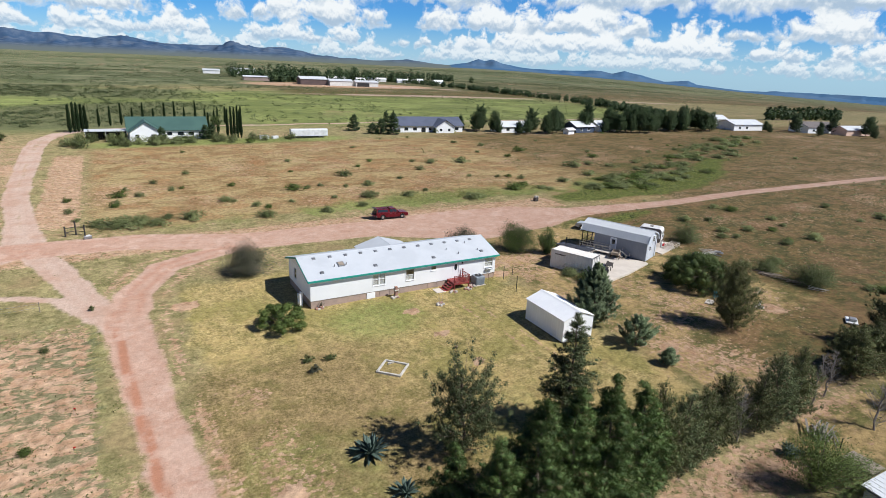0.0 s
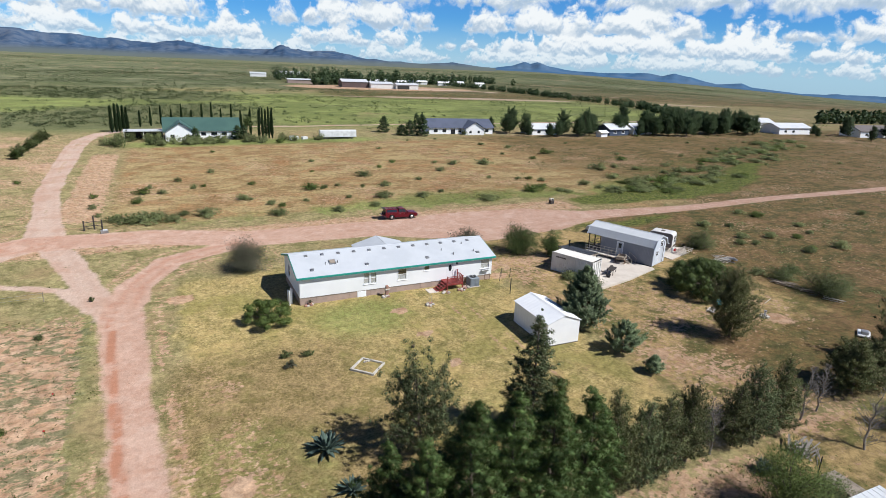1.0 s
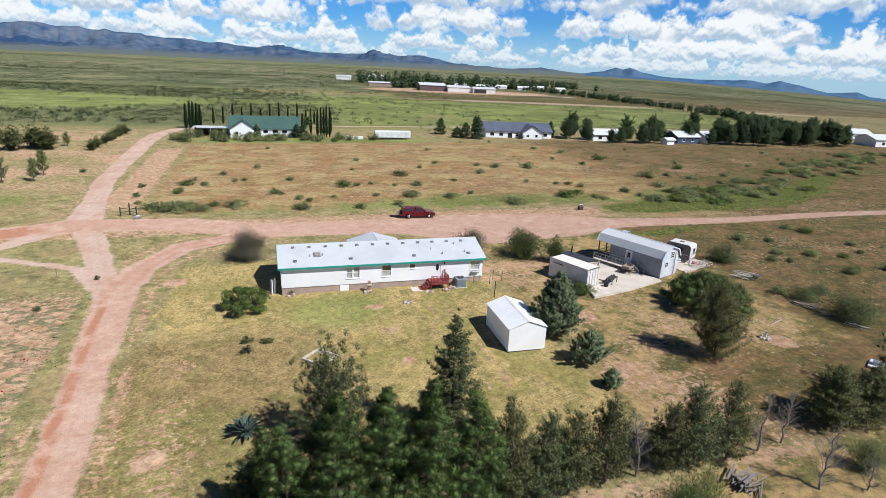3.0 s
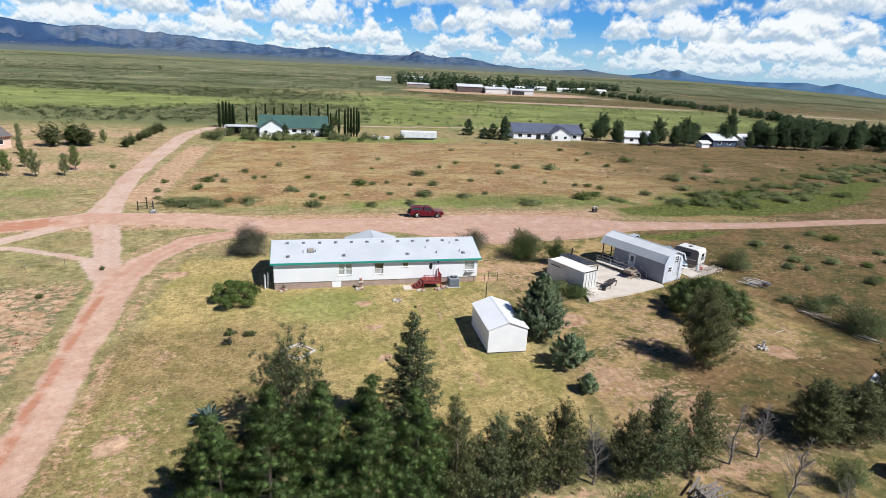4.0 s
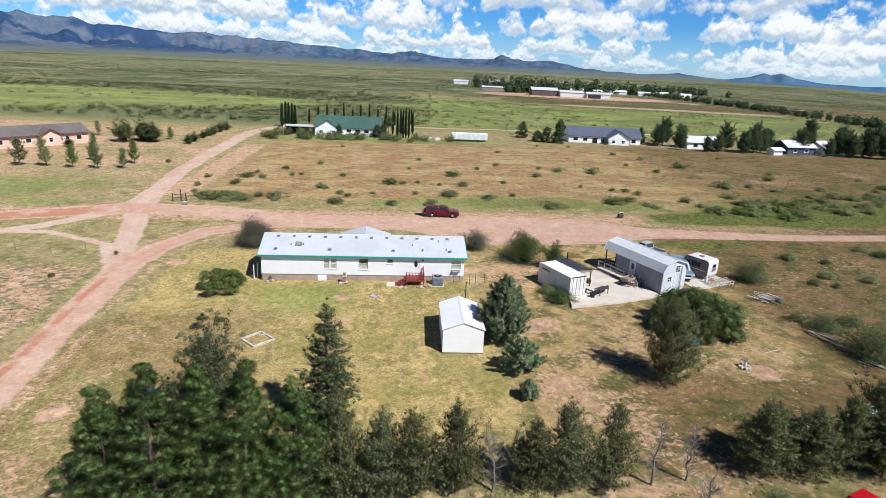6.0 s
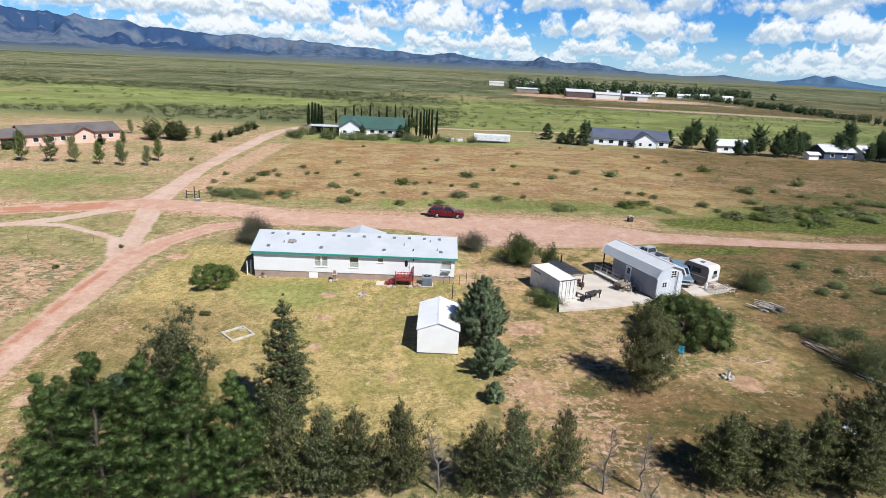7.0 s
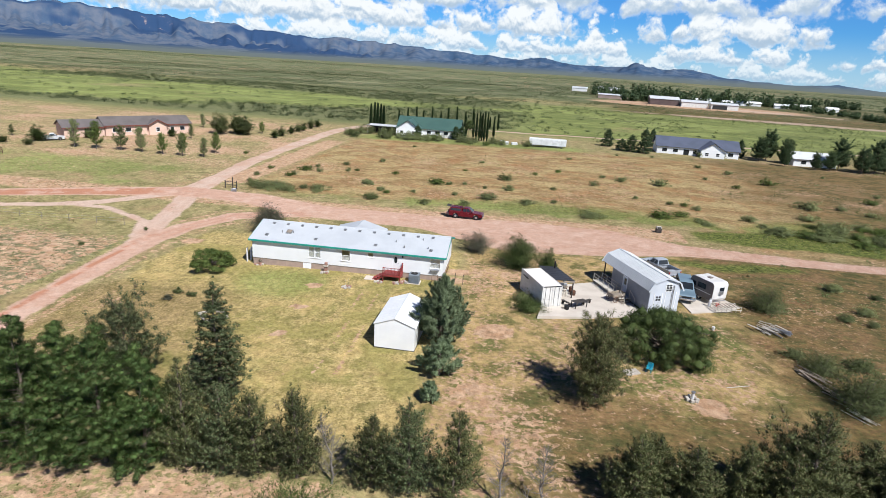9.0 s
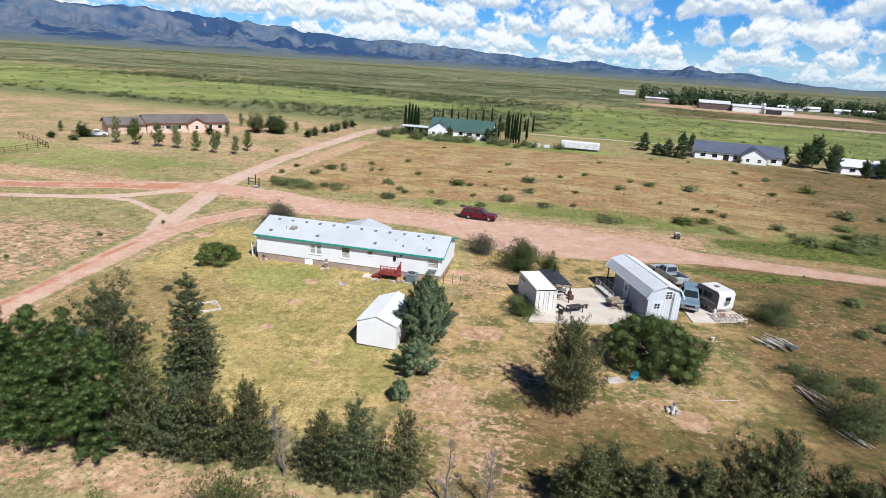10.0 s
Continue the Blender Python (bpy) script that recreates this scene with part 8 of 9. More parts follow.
make_truck("pickup_truck", "dark red pickup with closed bed shell and lowered tailgate", pose(23.85, 31.25, high(23.85, 31.25) - 0.03, 0, 0, -4), CAR_RED, "pickup", True)
make_truck("pickup_truck", "silver-grey crew pickup parked behind the cabin", pose(51.6, 10.9, high(51.6, 10.9), 0, 0, 118) @ Matrix.Diagonal((1.03, 1.03, 1.03, 1)), CAR_BLUE, "pickup")
make_truck("old_van", "pale blue old van parked beside the cabin", pose(52.75, 2.75, 0.612, 0, 0, -99), mat("pale_blue_car_paint", (0.17, 0.25, 0.31), (0.15, 0.22, 0.28), 0.8, 8, 0.4, 0.1, 0.0, 0.08), "van")
make_truck("red_car", "bright red van parked beyond the windbreak", pose(44.6, -41.1, high(44.6, -41.1), 0, 0, -67), BRIGHT_RED, "van")
make_truck("white_truck", "white pickup beside the peach house", pose(-91.0, 75.5, high(-91, 75.5), 0, 0, 40), CAR_WHITE, "pickup")


def make_camper():
    """Small travel trailer with rounded ends; x along its length, near end at x = 0."""
    c = thing("travel_trailer", "small white travel trailer with dark brownish side", "trailer", pose(56.15, 0.95, 0.612, 0, 0, 120))
    L, W, lo, hi = 3.5, 2.25, 0.45, 2.62
    prof = []
    for cx, cz, a0 in ((L - 0.55, hi - 0.55, 0), (0.45, hi - 0.45, 90)):
        rr = 0.55 if cx > 1 else 0.45
        prof += [(cx + rr * math.cos(radians(a0 + 15 * k)), cz + rr * math.sin(radians(a0 + 15 * k))) for k in range(7)]
    prof += [(0.0, lo + 0.25), (0.15, lo), (L - 0.35, lo), (L, lo + 0.45)]
    Build().prism(prof, 1, -W / 2 + 0.03, W / 2 - 0.03).part("shell", CAMPER_WHITE, c, "white trailer shell")
    for sgn in (-1, 1):
        y = sgn * (W / 2 - 0.028)
        side = [(x * 0.985 + L * 0.0075, (z - 1.5) * 0.97 + 1.5) for x, z in prof]
        Build().prism(side, 1, min(y, y + sgn * 0.03), max(y, y + sgn * 0.03)).part("side_panel", CAMPER_GREY, c, "brownish grey side panel")
        y2 = sgn * (W / 2 + 0.008)
        for x0, x1, z0, z1 in ((1.1, 2.3, 1.5, 2.1), (2.6, 3.1, 1.5, 2.0)):
            box_part("window", GLASS, c, (x0, y2 - 0.012, z0), (x1, y2 + 0.012, z1), 0.005)
        box_part("stripe", CAMPER_WHITE, c, (0.3, y2 - 0.008, 1.12), (L - 0.4, y2 + 0.008, 1.2), 0.002)
        wheel(c, 1.9, sgn * (W / 2 - 0.12), 0.33, 0.2, sgn)
    box_part("rear_window", GLASS, c, (-0.02, -0.55, 1.55), (0.012, 0.15, 2.02), 0.005)
    box_part("spare_box", STEEL, c, (-0.24, -0.3, 1.25), (-0.021, 0.2, 1.62), 0.03)
    box_part("roof_vent", CAMPER_GREY, c, (1.5, -0.25, hi - 0.01), (2.0, 0.25, hi + 0.12), 0.02)
    box_part("bumper", STEEL, c, (-0.14, -0.9, 0.40), (-0.05, 0.9, 0.5), 0.01)
    Build().tube((L - 0.2, -0.5, 0.42), (L + 1.0, 0, 0.45), 0.04).tube((L - 0.2, 0.5, 0.42), (L + 1.0, 0, 0.45), 0.04).part("tow_frame", BLACK_IRON, c)


make_camper()


def make_tank_trailer():
    t = thing("storage_trailer", "long white storage trailer parked in the far yard", "trailer", pose(35.2, 132.5, high(40, 132), 0, 0, -1))
    prof = [(0.0, 0.7), (2.4, 0.7), (2.4, 2.6)] + [(1.2 + 1.2 * math.cos(radians(a)), 2.6 + 0.35 * math.sin(radians(a))) for a in range(20, 170, 25)] + [(0.0, 2.6)]
    Build().prism(prof, 0, 0.0, 12.2).part("body", CAR_WHITE, t)
    for k in range(4):
        box_part("panel_rib", WHITE_METAL, t, (1.5 + 2.9 * k, -0.02, 0.75), (1.56 + 2.9 * k, -0.002, 2.6), 0.003)
    for x in (1.2, 9.5, 10.6):
        wheel(t, x, 0.3, 0.45, 0.3, -1)
        wheel(t, x, 2.1, 0.45, 0.3, 1)
    box_part("frame_rail", BLACK_IRON, t, (0.2, 0.4, 0.5), (12.0, 2.0, 0.69), 0.01)
    for k, (x, w) in enumerate(((25.4, 1.3), (27.2, 1.2), (29.6, 2.0))):
        j = thing("white_bin", "white bin standing in the far yard", "bin", pose(x, 133.4, high(x, 133), 0, 0, 10 * k), "white bins in the far yard")
        box_part("tub", CAR_WHITE, j, (0, 0, 0), (w, 1.1, 1.15 - 0.2 * k), 0.05)
        box_part("lid", WHITE_METAL, j, (-0.03, -0.03, 1.152 - 0.2 * k), (w + 0.03, 1.13, 1.21 - 0.2 * k), 0.02)


make_tank_trailer()


# ---- clutter of the yards ----
PATIO = pose(33.30, 0.18, 0.552, 0, 0, ASKEW)


def table(m, L=1.5, W=0.75, H=0.75, material=None, label="weathered wooden work table on the patio"):
    t = thing("table", label, "table", m, "patio tables")
    for k in range(5):
        box_part("board", material or WOOD, t, (-L / 2, -W / 2 + k * W / 5, H - 0.04), (L / 2, -W / 2 + (k + 1) * W / 5 - 0.012, H), 0.004)
    for sx in (-1, 1):
        for sy in (-1, 1):
            box_part("leg", material or WOOD, t, (sx * (L / 2 - 0.08) - 0.04, sy * (W / 2 - 0.08) - 0.04, 0), (sx * (L / 2 - 0.08) + 0.04, sy * (W / 2 - 0.08) + 0.04, H - 0.042), 0.004)
    box_part("stretcher", material or WOOD, t, (-L / 2 + 0.1, -0.03, 0.2), (L / 2 - 0.1, 0.03, 0.26), 0.004)
    return t


table(PATIO @ pose(4.3, -6.6, 0, 0, 0, 12), 1.7, 0.9, 0.72, DARK_WOOD, "dark wooden picnic table on the patio")
for k, (x, y, a) in enumerate(((3.0, -6.0, 15), (5.6, -5.9, 110))):
    b = thing("bench", "dark wooden bench beside the picnic table", "bench", PATIO @ pose(x, y, 0, 0, 0, a + 90), "patio benches")
    box_part("seat", DARK_WOOD, b, (-0.65, -0.16, 0.40), (0.65, 0.16, 0.45), 0.01)
    for sx in (-0.5, 0.5):
        box_part("leg", DARK_WOOD, b, (sx - 0.04, -0.14, 0), (sx + 0.04, 0.14, 0.40), 0.005)
table(PATIO @ pose(3.6, -3.4, 0, 0, 0, 0), 1.2, 0.7, 0.9, PALE_WOOD, "pale potting table against the lean-to")
g = thing("barbecue", "pale metal barbecue smoker under the lean-to", "barbecue", PATIO @ pose(4.3, -2.2, 0, 0, 0, 8))
Build().tube((-0.5, 0, 0.95), (0.5, 0, 0.95), 0.30, n=16).part("drum", STEEL, g)
Build().tube((0.3, 0, 1.2), (0.3, 0, 1.75), 0.07, n=10).part("chimney", STEEL, g)
for x in (-0.4, 0.4):
    for y in (-0.2, 0.2):
        box_part("leg", BLACK_IRON, g, (x - 0.03, y - 0.03, 0), (x + 0.03, y + 0.03, 0.75), 0.003)
box_part("shelf", WOOD, g, (-0.6, -0.55, 0.72), (0.6, -0.3, 0.76), 0.005)
fr = thing("old_cooker", "white enamel cooker under the lean-to", "cooker", PATIO @ pose(4.0, -1.0, 0, 0, 0, 4))
box_part("body", CAR_WHITE, fr, (-0.32, -0.3, 0.0), (0.32, 0.3, 0.92), 0.02)
box_part("back_panel", CAR_WHITE, fr, (-0.32, 0.22, 0.921), (0.32, 0.3, 1.35), 0.02)
box_part("oven_door", DARK, fr, (-0.26, -0.32, 0.2), (0.26, -0.301, 0.65), 0.006)
for k, (x, y, r, h) in enumerate(((5.0, -1.6, 0.28, 0.85), (5.5, -2.3, 0.25, 0.6), (5.3, -3.2, 0.3, 0.5))):
    d = thing("barrel", "dark rusty drum on the patio", "barrel", PATIO @ pose(x, y, 0), "patio drums")
    Build().tube((0, 0, 0), (0, 0, h), r, n=18).part("drum", RUST, d)
    for z in (0.15, h * 0.5, h - 0.08):
        Build().tube((0, 0, z), (0, 0, z + 0.03), r + 0.015, n=18).part("hoop", BLACK_IRON, d)
# old farm cart by the ramp's foot
ct = thing("farm_cart", "old weathered wooden cart beside the ramp", "cart", PATIO @ pose(9.6, -5.4, 0, 0, 0, 12))
for k in range(5):
    box_part("plank", WOOD, ct, (-0.9, -0.5 + k * 0.2, 0.62), (0.9, -0.32 + k * 0.2, 0.66), 0.004)
for sx in (-0.92, 0.88):
    box_part("end_board", WOOD, ct, (sx, -0.5, 0.66), (sx + 0.04, 0.5, 1.0), 0.005)
for sy in (-0.54, 0.5):
    box_part("side_board", WOOD, ct, (-0.9, sy, 0.66), (0.9, sy + 0.04, 0.95), 0.005)
for sx in (-0.55, 0.55):
    for sy in (-0.62, 0.62):
        w = Build()
        w.tube((sx, sy - 0.04, 0.36), (sx, sy + 0.04, 0.36), 0.07, n=10)
        hub = w.part("wheel", RUST, ct)
        rim = Build()
        for k in range(16):
            a, b = 2 * math.pi * k / 16, 2 * math.pi * (k + 1) / 16
            rim.tube((sx + 0.34 * math.cos(a), sy, 0.36 + 0.34 * math.sin(a)), (sx + 0.34 * math.cos(b), sy, 0.36 + 0.34 * math.sin(b)), 0.03, n=6)
        rim.part("rim", RUST, hub)
        for k in range(6):
            a = math.pi * k / 3
            Build().tube((sx, sy, 0.36), (sx + 0.33 * math.cos(a), sy, 0.36 + 0.33 * math.sin(a)), 0.018, n=5).part("spoke", WOOD, hub)
Build().tube((0.9, 0, 0.5), (1.9, 0.1, 0.12), 0.04).part("shaft", WOOD, ct)


def bucket(m, material, label, r=0.17, h=0.34, group=""):
    b = thing("bucket", label, "bucket", m, group)
    Build().tube((0, 0, 0), (0, 0, h), r * 0.82, r, 16).part("pail", material, b)
    Build().tube((0, 0, h), (0, 0, h + 0.02), r + 0.015, n=16).part("rim", material, b)


bucket(PATIO @ pose(12.2, -6.5, -0.1), CAR_WHITE, "white tub beside the cabin corner", 0.3, 0.35)
bucket(PATIO @ pose(12.0, -5.9, -0.1), BLACK_IRON, "black tub beside the cabin corner", 0.28, 0.4)
bucket(PATIO @ pose(2.6, -7.0, 0.0), BLACK_IRON, "dark pot at the patio corner", 0.3, 0.42)
bucket(pose(53.5, -6.4, high(53.5, -6.4)), CAR_WHITE, "white plastic jug lying in dry grass", 0.16, 0.35)
gas = thing("gas_bottle", "white gas bottle standing by the trailer", "gas bottle", pose(54.9, -0.1, 0.612))
Build().tube((0, 0, 0), (0, 0, 0.75), 0.17, n=16).tube((0, 0, 0.75), (0, 0, 0.9), 0.17, 0.06, 16).part("cylinder", CAR_WHITE, gas)
Build().tube((0, 0, 0.9), (0, 0, 1.0), 0.08, n=10).part("valve", STEEL, gas)
can = thing("fuel_can", "small red fuel can under the trailer", "fuel can", pose(55.9, 0.3, 0.612))
box_part("can", BRIGHT_RED, can, (-0.2, -0.12, 0), (0.2, 0.12, 0.36), 0.03)
Build().tube((0.1, 0, 0.36), (0.22, 0, 0.46), 0.03).part("spout", BLACK_IRON, can)
rack = thing("metal_rack", "pale metal trailer frame lying beside the slab", "rack", pose(55.1, -1.9, 0.58, 0, 0, 18))
for y in (0.0, 1.2):
    for z in (0.25, 0.6):
        Build().tube((0, y, z), (3.2, y, z), 0.035).part("rail", PALE_WOOD, rack)
    for k in range(6):
        Build().tube((0.1 + k * 0.6, y, 0.0), (0.1 + k * 0.6, y, 0.62), 0.03).part("upright", PALE_WOOD, rack)
for k in range(7):
    box_part("slat", WOOD, rack, (0.05 + 0.45 * k, 0.0, 0.635), (0.25 + 0.45 * k, 1.2, 0.66), 0.004)


def pile(name, label, x, y, turn, n, L, spread, seed, material, r=0.05, rise=0.35):
    """A loose heap of poles or planks."""
    rng = random.Random(seed)
    t = thing(name, label, "pile", pose(x, y, high(x, y), 0, 0, turn))
    for k in range(n):
        a = rng.gauss(0, 0.22)
        l = L * rng.uniform(0.5, 1.0)
        cx, cy, z = rng.gauss(0, spread * 0.5), rng.gauss(0, spread), r + rise * rng.random() * (1 - k / n * 0.2)
        h = Vector((math.cos(a), math.sin(a), rng.gauss(0, 0.05))) * l / 2
        c = Vector((cx, cy, z))
        if k % 3:
            Build().tube(c - h, c + h, r * rng.uniform(0.6, 1.2), r * rng.uniform(0.5, 1.0), 6).part("pole", material, t)
        else:
            s = Vector((-math.sin(a), math.cos(a), 0)) * r * 1.8
            Build().slab([c - h - s, c + h - s, c + h + s, c - h + s], r * 0.6).part("plank", material, t)
    return t


pile("junk_pile", "heap of grey scrap boards and metal in weeds", 59.3, -5.2, -60, 34, 1.5, 0.8, 1, PALE_WOOD, 0.05, 0.5)
pile("scrap_sheets", "bent pale metal sheets beside the scrap heap", 60.4, -6.0, -60, 6, 2.0, 0.5, 2, STEEL, 0.10, 0.3)
pile("old_timber", "line of weathered poles lying under bushes", 59.6, -14.8, -62, 18, 3.6, 0.45, 3, WOOD, 0.045, 0.25)
pile("old_timber", "line of weathered poles lying under bushes", 60.4, -18.0, -58, 14, 3.0, 0.40, 4, WOOD, 0.04, 0.22)
pile("pale_pipes", "pale pipes lying in the grass", 60.6, -20.6, -62, 6, 2.4, 0.25, 5, PALE_WOOD, 0.05, 0.15)
pile("brushwood", "heap of grey brushwood beyond the windbreak", 28.6, -38.3, 30, 44, 2.0, 0.45, 6, DEAD_BARK, 0.045, 0.7)
pl = thing("lone_pole", "thin pale pole lying on the grass", "pole", pose(52.2, -17.9, high(52.2, -17.9) + 0.04, 0, 0, 20))
Build().tube((-1.1, 0, 0), (1.2, 0, 0.02), 0.035).part("pole", PALE_WOOD, pl)
# well head with stones
wl = thing("well_head", "white capped well pipe among stones", "well head", pose(47.6, -20.9, high(47.6, -20.9)))
Build().tube((0, 0, -0.1), (0, 0, 0.7), 0.12, n=12).part("casing", CAR_WHITE, wl)
Build().tube((0, 0, 0.7), (0, 0, 0.78), 0.17, n=12).part("cap", STEEL, wl)
for k in range(7):
    a = k * 0.9
    box_part("stone", STONE, wl, (0.42 * math.cos(a) - 0.16, 0.42 * math.sin(a) - 0.13, -0.05), (0.42 * math.cos(a) + 0.16, 0.42 * math.sin(a) + 0.13, 0.20 + 0.03 * (k % 3)), 0.06)
ws = thing("stone_slab", "pale flat slab lying in the yard", "slab", pose(43.3, -17.4, high(43.3, -17.4), 0, 0, 25))
Build().box((-0.75, -0.45, -0.05), (0.75, 0.45, 0.12), 0.03).part("slab", STONE, ws)
ch = thing("lawn_chair", "turquoise plastic chair under the round tree", "chair", pose(44.9, -17.0, high(44.9, -17.0), 0, 0, -30))
box_part("seat", TURQUOISE, ch, (-0.25, -0.25, 0.38), (0.25, 0.25, 0.43), 0.02)
box_part("backrest", TURQUOISE, ch, (-0.25, 0.22, 0.43), (0.25, 0.27, 0.88), 0.02)
for sx in (-0.22, 0.18):
    for sy in (-0.22, 0.2):
        box_part("leg", TURQUOISE, ch, (sx, sy, 0), (sx + 0.04, sy + 0.04, 0.38), 0.005)
    box_part("armrest", TURQUOISE, ch, (sx - 0.02, -0.24, 0.60), (sx + 0.05, 0.22, 0.64), 0.01)
jk = thing("scrap_metal", "white scrap metal frame among the trees", "scrap", pose(53.9, -28.0, high(53.9, -28), 0, 0, 30))
Build().box((-1.0, -0.6, 0.1), (1.0, 0.6, 0.28), 0.05).part("panel", CAR_WHITE, jk)
Build().box((-0.6, -0.4, 0.30), (0.2, 0.3, 0.62), 0.05).part("box", STEEL, jk)
for sx in (-0.9, 0.85):
    box_part("leg", STEEL, jk, (sx, -0.5, -0.05), (sx + 0.06, -0.44, 0.1), 0.005)


# posts, gates and fences
def post(name, x, y, h, r, material, label, category="post", group="", turn=0.0):
    p = Build().tube((0, 0, -0.3), (0.01, 0, h), r, r * 0.9, 8).part(name, material)
    p.matrix_basis = pose(x, y, high(x, y), 0, 0, turn)
    return tagged(p, label, category, group)


post("pole_post", 23.65, -5.2, 2.0, 0.05, BLACK_IRON, "dark iron post beside the shed")
for x, y in ((25.5, 0.0), (26.5, -0.5), (24.6, -1.2)):
    post("fence_post", x, y, 1.25, 0.035, DARK_WOOD, "thin dark post at the house corner", "post", "posts at the house corner")
for k, (x, y) in enumerate(((-1.05, 0.7), (-0.75, 1.1))):
    pn = Build().box((-0.05, -0.25, 0), (0.05, 0.25, 1.75), 0.02).part("white_post", WHITE)
    pn.matrix_basis = pose(x, y, high(x, y), 0, 2 * k, 15)
    tagged(pn, "white post standing at the house corner", "post", "white posts at the house corner")
gt = thing("gate_posts", "rough dark timber gate corner beside the road", "gate", pose(-22.8, 39.0, high(-22.8, 39)))
for x, y, h in ((-1.0, 0.2, 1.5), (0.3, 0.6, 2.1), (1.4, 0.0, 1.6)):
    Build().tube((x, y, -0.3), (x, y, h), 0.11, 0.10, 8).part("post", DARK_WOOD, gt)
for z in (0.6, 1.2):
    Build().tube((-1.0, 0.2, z), (0.3, 0.6, z + 0.05), 0.05).part("rail", DARK_WOOD, gt)
    Build().tube((0.3, 0.6, z + 0.05), (1.4, 0.0, z), 0.05).part("rail", DARK_WOOD, gt)
bl = thing("metal_box", "small pale utility box beside the road", "utility box", pose(-21.0, 37.0, high(-21, 37), 0, 0, 10))
box_part("box", STEEL, bl, (-0.5, -0.25, 0), (0.5, 0.25, 0.45), 0.04)
box_part("lid", CAR_WHITE, bl, (-0.2, -0.2, 0.452), (0.35, 0.2, 0.55), 0.02)
ml = thing("mailbox", "pale box on a timber stand beside the road", "mailbox", pose(56.0, 32.0, high(56, 32), 0, 0, 8))
box_part("stand", DARK_WOOD, ml, (-0.45, -0.3, 0), (0.45, 0.3, 0.7), 0.03)
box_part("box", PALE_WOOD, ml, (-0.4, -0.3, 0.702), (0.4, 0.3, 1.05), 0.05)
box_part("lid", DARK, ml, (-0.25, -0.32, 0.75), (0.25, -0.301, 1.0), 0.005)
fc = thing("pipe_fence", "brown pipe-rail corral fence", "fence")
fpts = [(-110, 26.0), (-98.0, 33.0), (-86.2, 40.3), (-84.9, 53.5), (-93.3, 58.7), (-104, 63.5)]
for (x0, y0), (x1, y1) in zip(fpts, fpts[1:]):
    n = max(2, int(math.hypot(x1 - x0, y1 - y0) / 2.4))
    for k in range(n + 1):
        x, y = x0 + (x1 - x0) * k / n, y0 + (y1 - y0) * k / n
        if k < n or (x1, y1) == fpts[-1]:
            Build().tube((x, y, high(x, y) - 0.3), (x, y, high(x, y) + 1.5), 0.06, n=6).part("post", RUST, fc)
        if k < n:
            u, w = x0 + (x1 - x0) * (k + 1) / n, y0 + (y1 - y0) * (k + 1) / n
            for z in (0.5, 0.95, 1.4):
                Build().tube((x, y, high(x, y) + z), (u, w, high(u, w) + z), 0.045, n=5).part("rail", RUST, fc)
wf = thing("wire_fence", "old wire fence with thin timber posts", "fence")
wpts = [(-25.1, 11.0), (-37.8, 10.2), (-53.0, 11.0), (-66, 6)]
for (x0, y0), (x1, y1) in zip(wpts, wpts[1:]):
    n = int(math.hypot(x1 - x0, y1 - y0) / 3.2)
    for k in range(n):
        x, y = x0 + (x1 - x0) * k / n, y0 + (y1 - y0) * k / n
        u, w = x0 + (x1 - x0) * (k + 1) / n, y0 + (y1 - y0) * (k + 1) / n
        Build().tube((x, y, high(x, y) - 0.3), (x, y, high(x, y) + 1.1), 0.04, n=6).part("post", WOOD, wf)
        for z in (0.5, 0.95):
            Build().tube((x, y, high(x, y) + z), (u, w, high(u, w) + z), 0.012, n=4).part("wire", STEEL, wf)
for k, (x, y) in enumerate(((-21.5, -15.9), (-21.6, -10.8))):
    f = thing("marker_flag", "tiny red marker flag in the grass", "flag", pose(x, y, high(x, y)), "marker flags")
    Build().tube((0, 0, -0.1), (0, 0, 0.6), 0.008, n=5).part("rod", STEEL, f)
    Build().slab([(0, 0.005, 0.46), (0.14, 0.005, 0.47), (0.14, 0.005, 0.58), (0, 0.005, 0.58)], 0.006).part("flag", BRIGHT_RED, f)
# by the house front
for k, (x, y, n) in enumerate(((0.95, -0.35, 8), (9.7, -1.0, 9), (13.5, -4.7, 12), (16.6, -2.2, 9), (18.6, -2.2, 8), (19.5, -1.6, 8))):
    sp = thing("rockery", "small heap of reddish garden stones", "stones", pose(x, y, high(x, y)), "stone heaps by the house")
    rng = random.Random(300 + k)
    for j in range(n):
        a, q, s = rng.random() * 6.28, 0.45 * math.sqrt(rng.random()), rng.uniform(0.10, 0.2)
        Build().box((q * math.cos(a) - s, q * math.sin(a) - s * 0.8, -0.05), (q * math.cos(a) + s, q * math.sin(a) + s * 0.8, s * 1.2), s * 0.35).part("stone", RED_STONE if j % 2 else STONE, sp)
pd = thing("garden_stand", "stone garden pedestal before the house wall", "pedestal", pose(9.75, -0.85, high(9.75, -0.85)))
for z0, z1, w in ((0, 0.25, 0.26), (0.25, 0.85, 0.17), (0.85, 1.0, 0.28), (1.0, 1.35, 0.16)):
    box_part("block", STONE if w > 0.2 else RED_STONE, pd, (-w, -w, z0), (w, w, z1 - 0.002), 0.03)
po = thing("potted_plant", "dark withered plant in a pot by the house corner", "plant", pose(1.05, -0.3, high(1.05, -0.3)))
Build().tube((0, 0, 0), (0, 0, 0.35), 0.16, 0.22, 14).part("pot", RED_STONE, po)
vv, ff = blades(np.random.RandomState(7), np.array([[0, 0, 0.35]]), np.array([[0.0, 0, 1.0]]), 40, 0.6, 0.05, 0.5, np.array([[0.0, 0.0, 1.0]]))
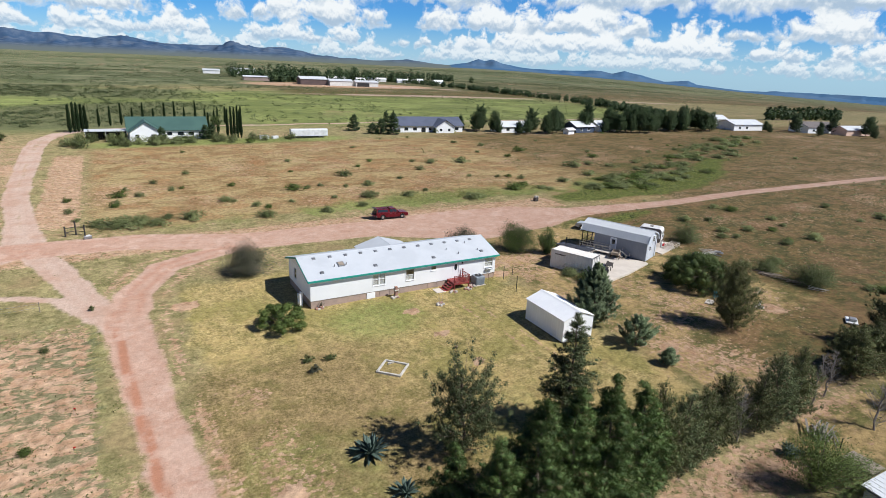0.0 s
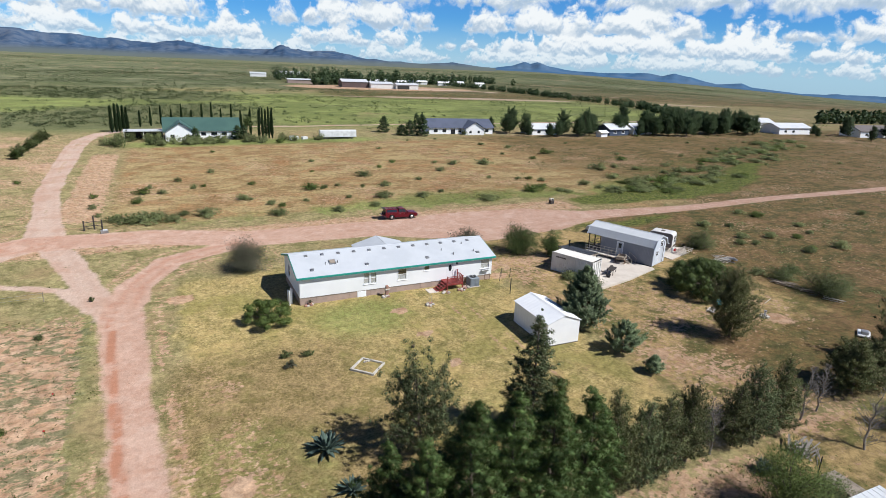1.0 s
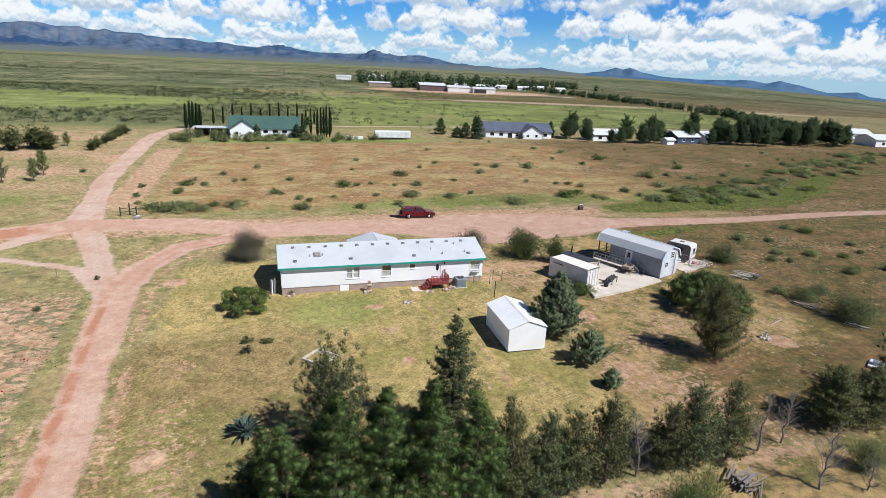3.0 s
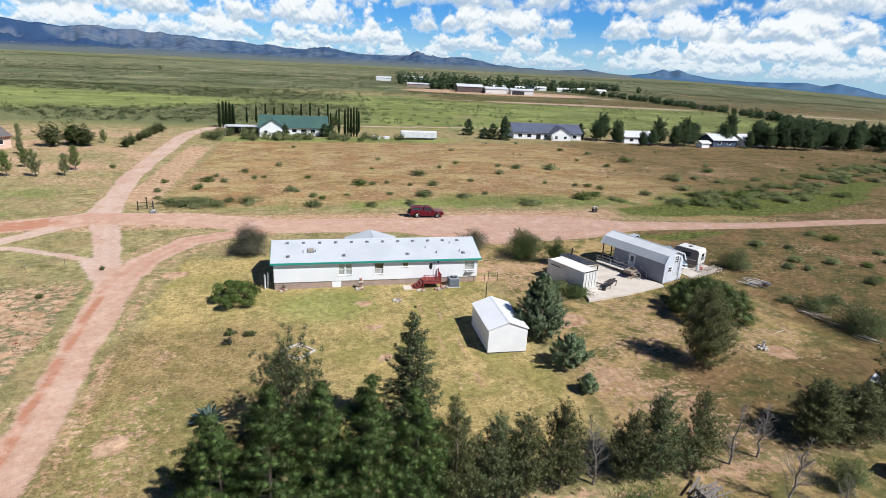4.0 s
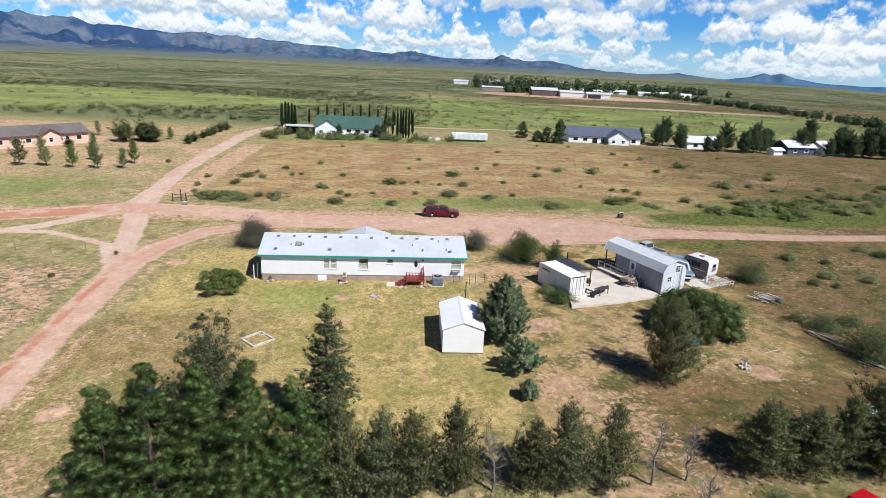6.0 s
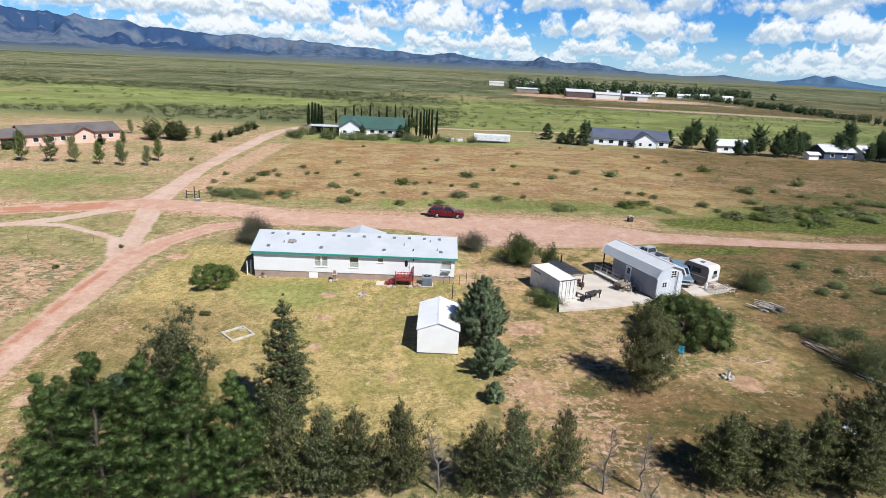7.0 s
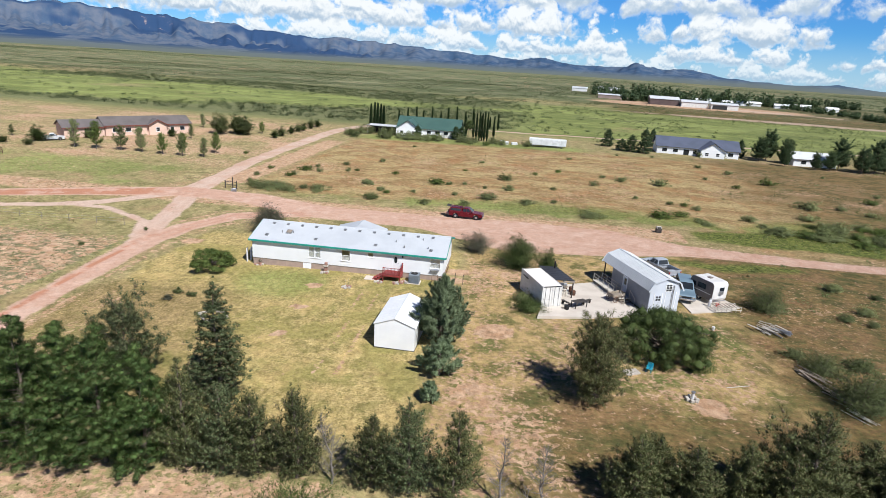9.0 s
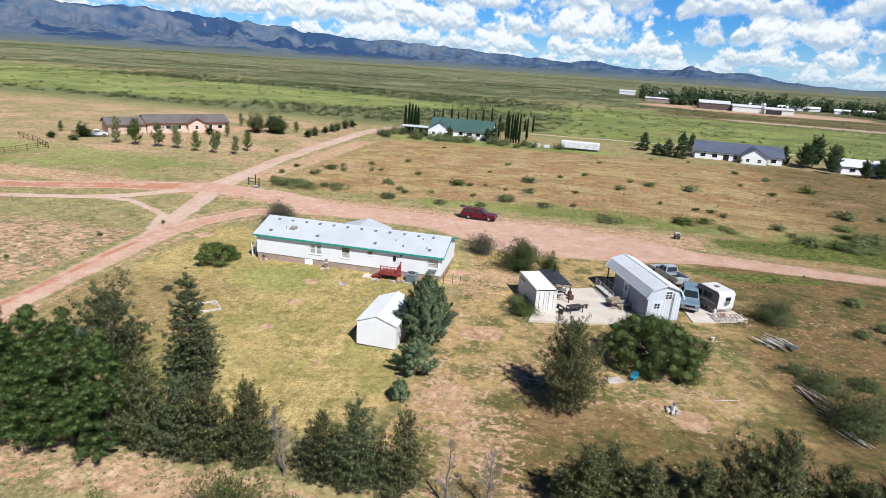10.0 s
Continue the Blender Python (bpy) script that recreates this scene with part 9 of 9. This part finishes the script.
o = new("foliage", np_mesh("foliage", vv, ff, PURPLE_LEAF))
o.parent = po
tr = thing("trellis", "thin wire plant cage on the lawn", "trellis", pose(13.5, -4.6, high(13.5, -4.6)))
for k in range(5):
    a = k * 1.257
    Build().tube((0.25 * math.cos(a), 0.25 * math.sin(a), -0.1), (0.22 * math.cos(a), 0.22 * math.sin(a), 1.1), 0.012, n=4).part("rod", STEEL, tr)
mt = thing("wire_gate", "small wire gate panel by the house end", "panel", pose(23.1, -0.55, high(23.1, -0.55)))
for x in (-0.35, 0.35):
    Build().tube((x, 0, -0.1), (x, 0, 0.95), 0.025, n=6).part("upright", RUST, mt)
for z in (0.2, 0.9):
    Build().tube((-0.35, 0, z), (0.35, 0, z), 0.018, n=5).part("bar", RUST, mt)
# yard south-east of the windbreak
pt = thing("pallet_table", "stack of grey boards on trestles", "boards", pose(27.2, -41.95, high(27.2, -41.95), 0, 0, -92) @ Matrix.Diagonal((0.72, 0.7, 1, 1)))
for k in range(9):
    box_part("board", WOOD, pt, (-1.5, -1.1 + k * 0.25, 0.55), (1.5, -0.88 + k * 0.25, 0.60), 0.006)
for x in (-1.2, 1.1):
    box_part("trestle", DARK_WOOD, pt, (x, -1.05, 0), (x + 0.1, 1.1, 0.548), 0.01)
wr = thing("low_shed", "low shed with pale metal roof beyond the windbreak", "shed", pose(22.2, -44.95, high(22.2, -44.95), 0, 0, -1))
Build().box((0, -3.5, 0), (4.5, 0.8, 1.8)).part("wall", BARN_GREY, wr)
Build().slab([(-0.2, -3.7, 1.84), (4.7, -3.7, 1.84), (4.7, 1.0, 2.1), (-0.2, 1.0, 2.1)], 0.05).part("roof_sheet", ROOF_METAL, wr)
for k in range(9):
    Build().slab([(0.3 + k * 0.5, -3.7, 1.892), (0.34 + k * 0.5, -3.7, 1.892), (0.34 + k * 0.5, 1.0, 2.152), (0.3 + k * 0.5, 1.0, 2.152)], 0.02).part("roof_rib", ROOF_METAL, wr)
post("iron_post", 27.1, -40.4, 1.6, 0.04, BLACK_IRON, "thin dark iron post beyond the windbreak")
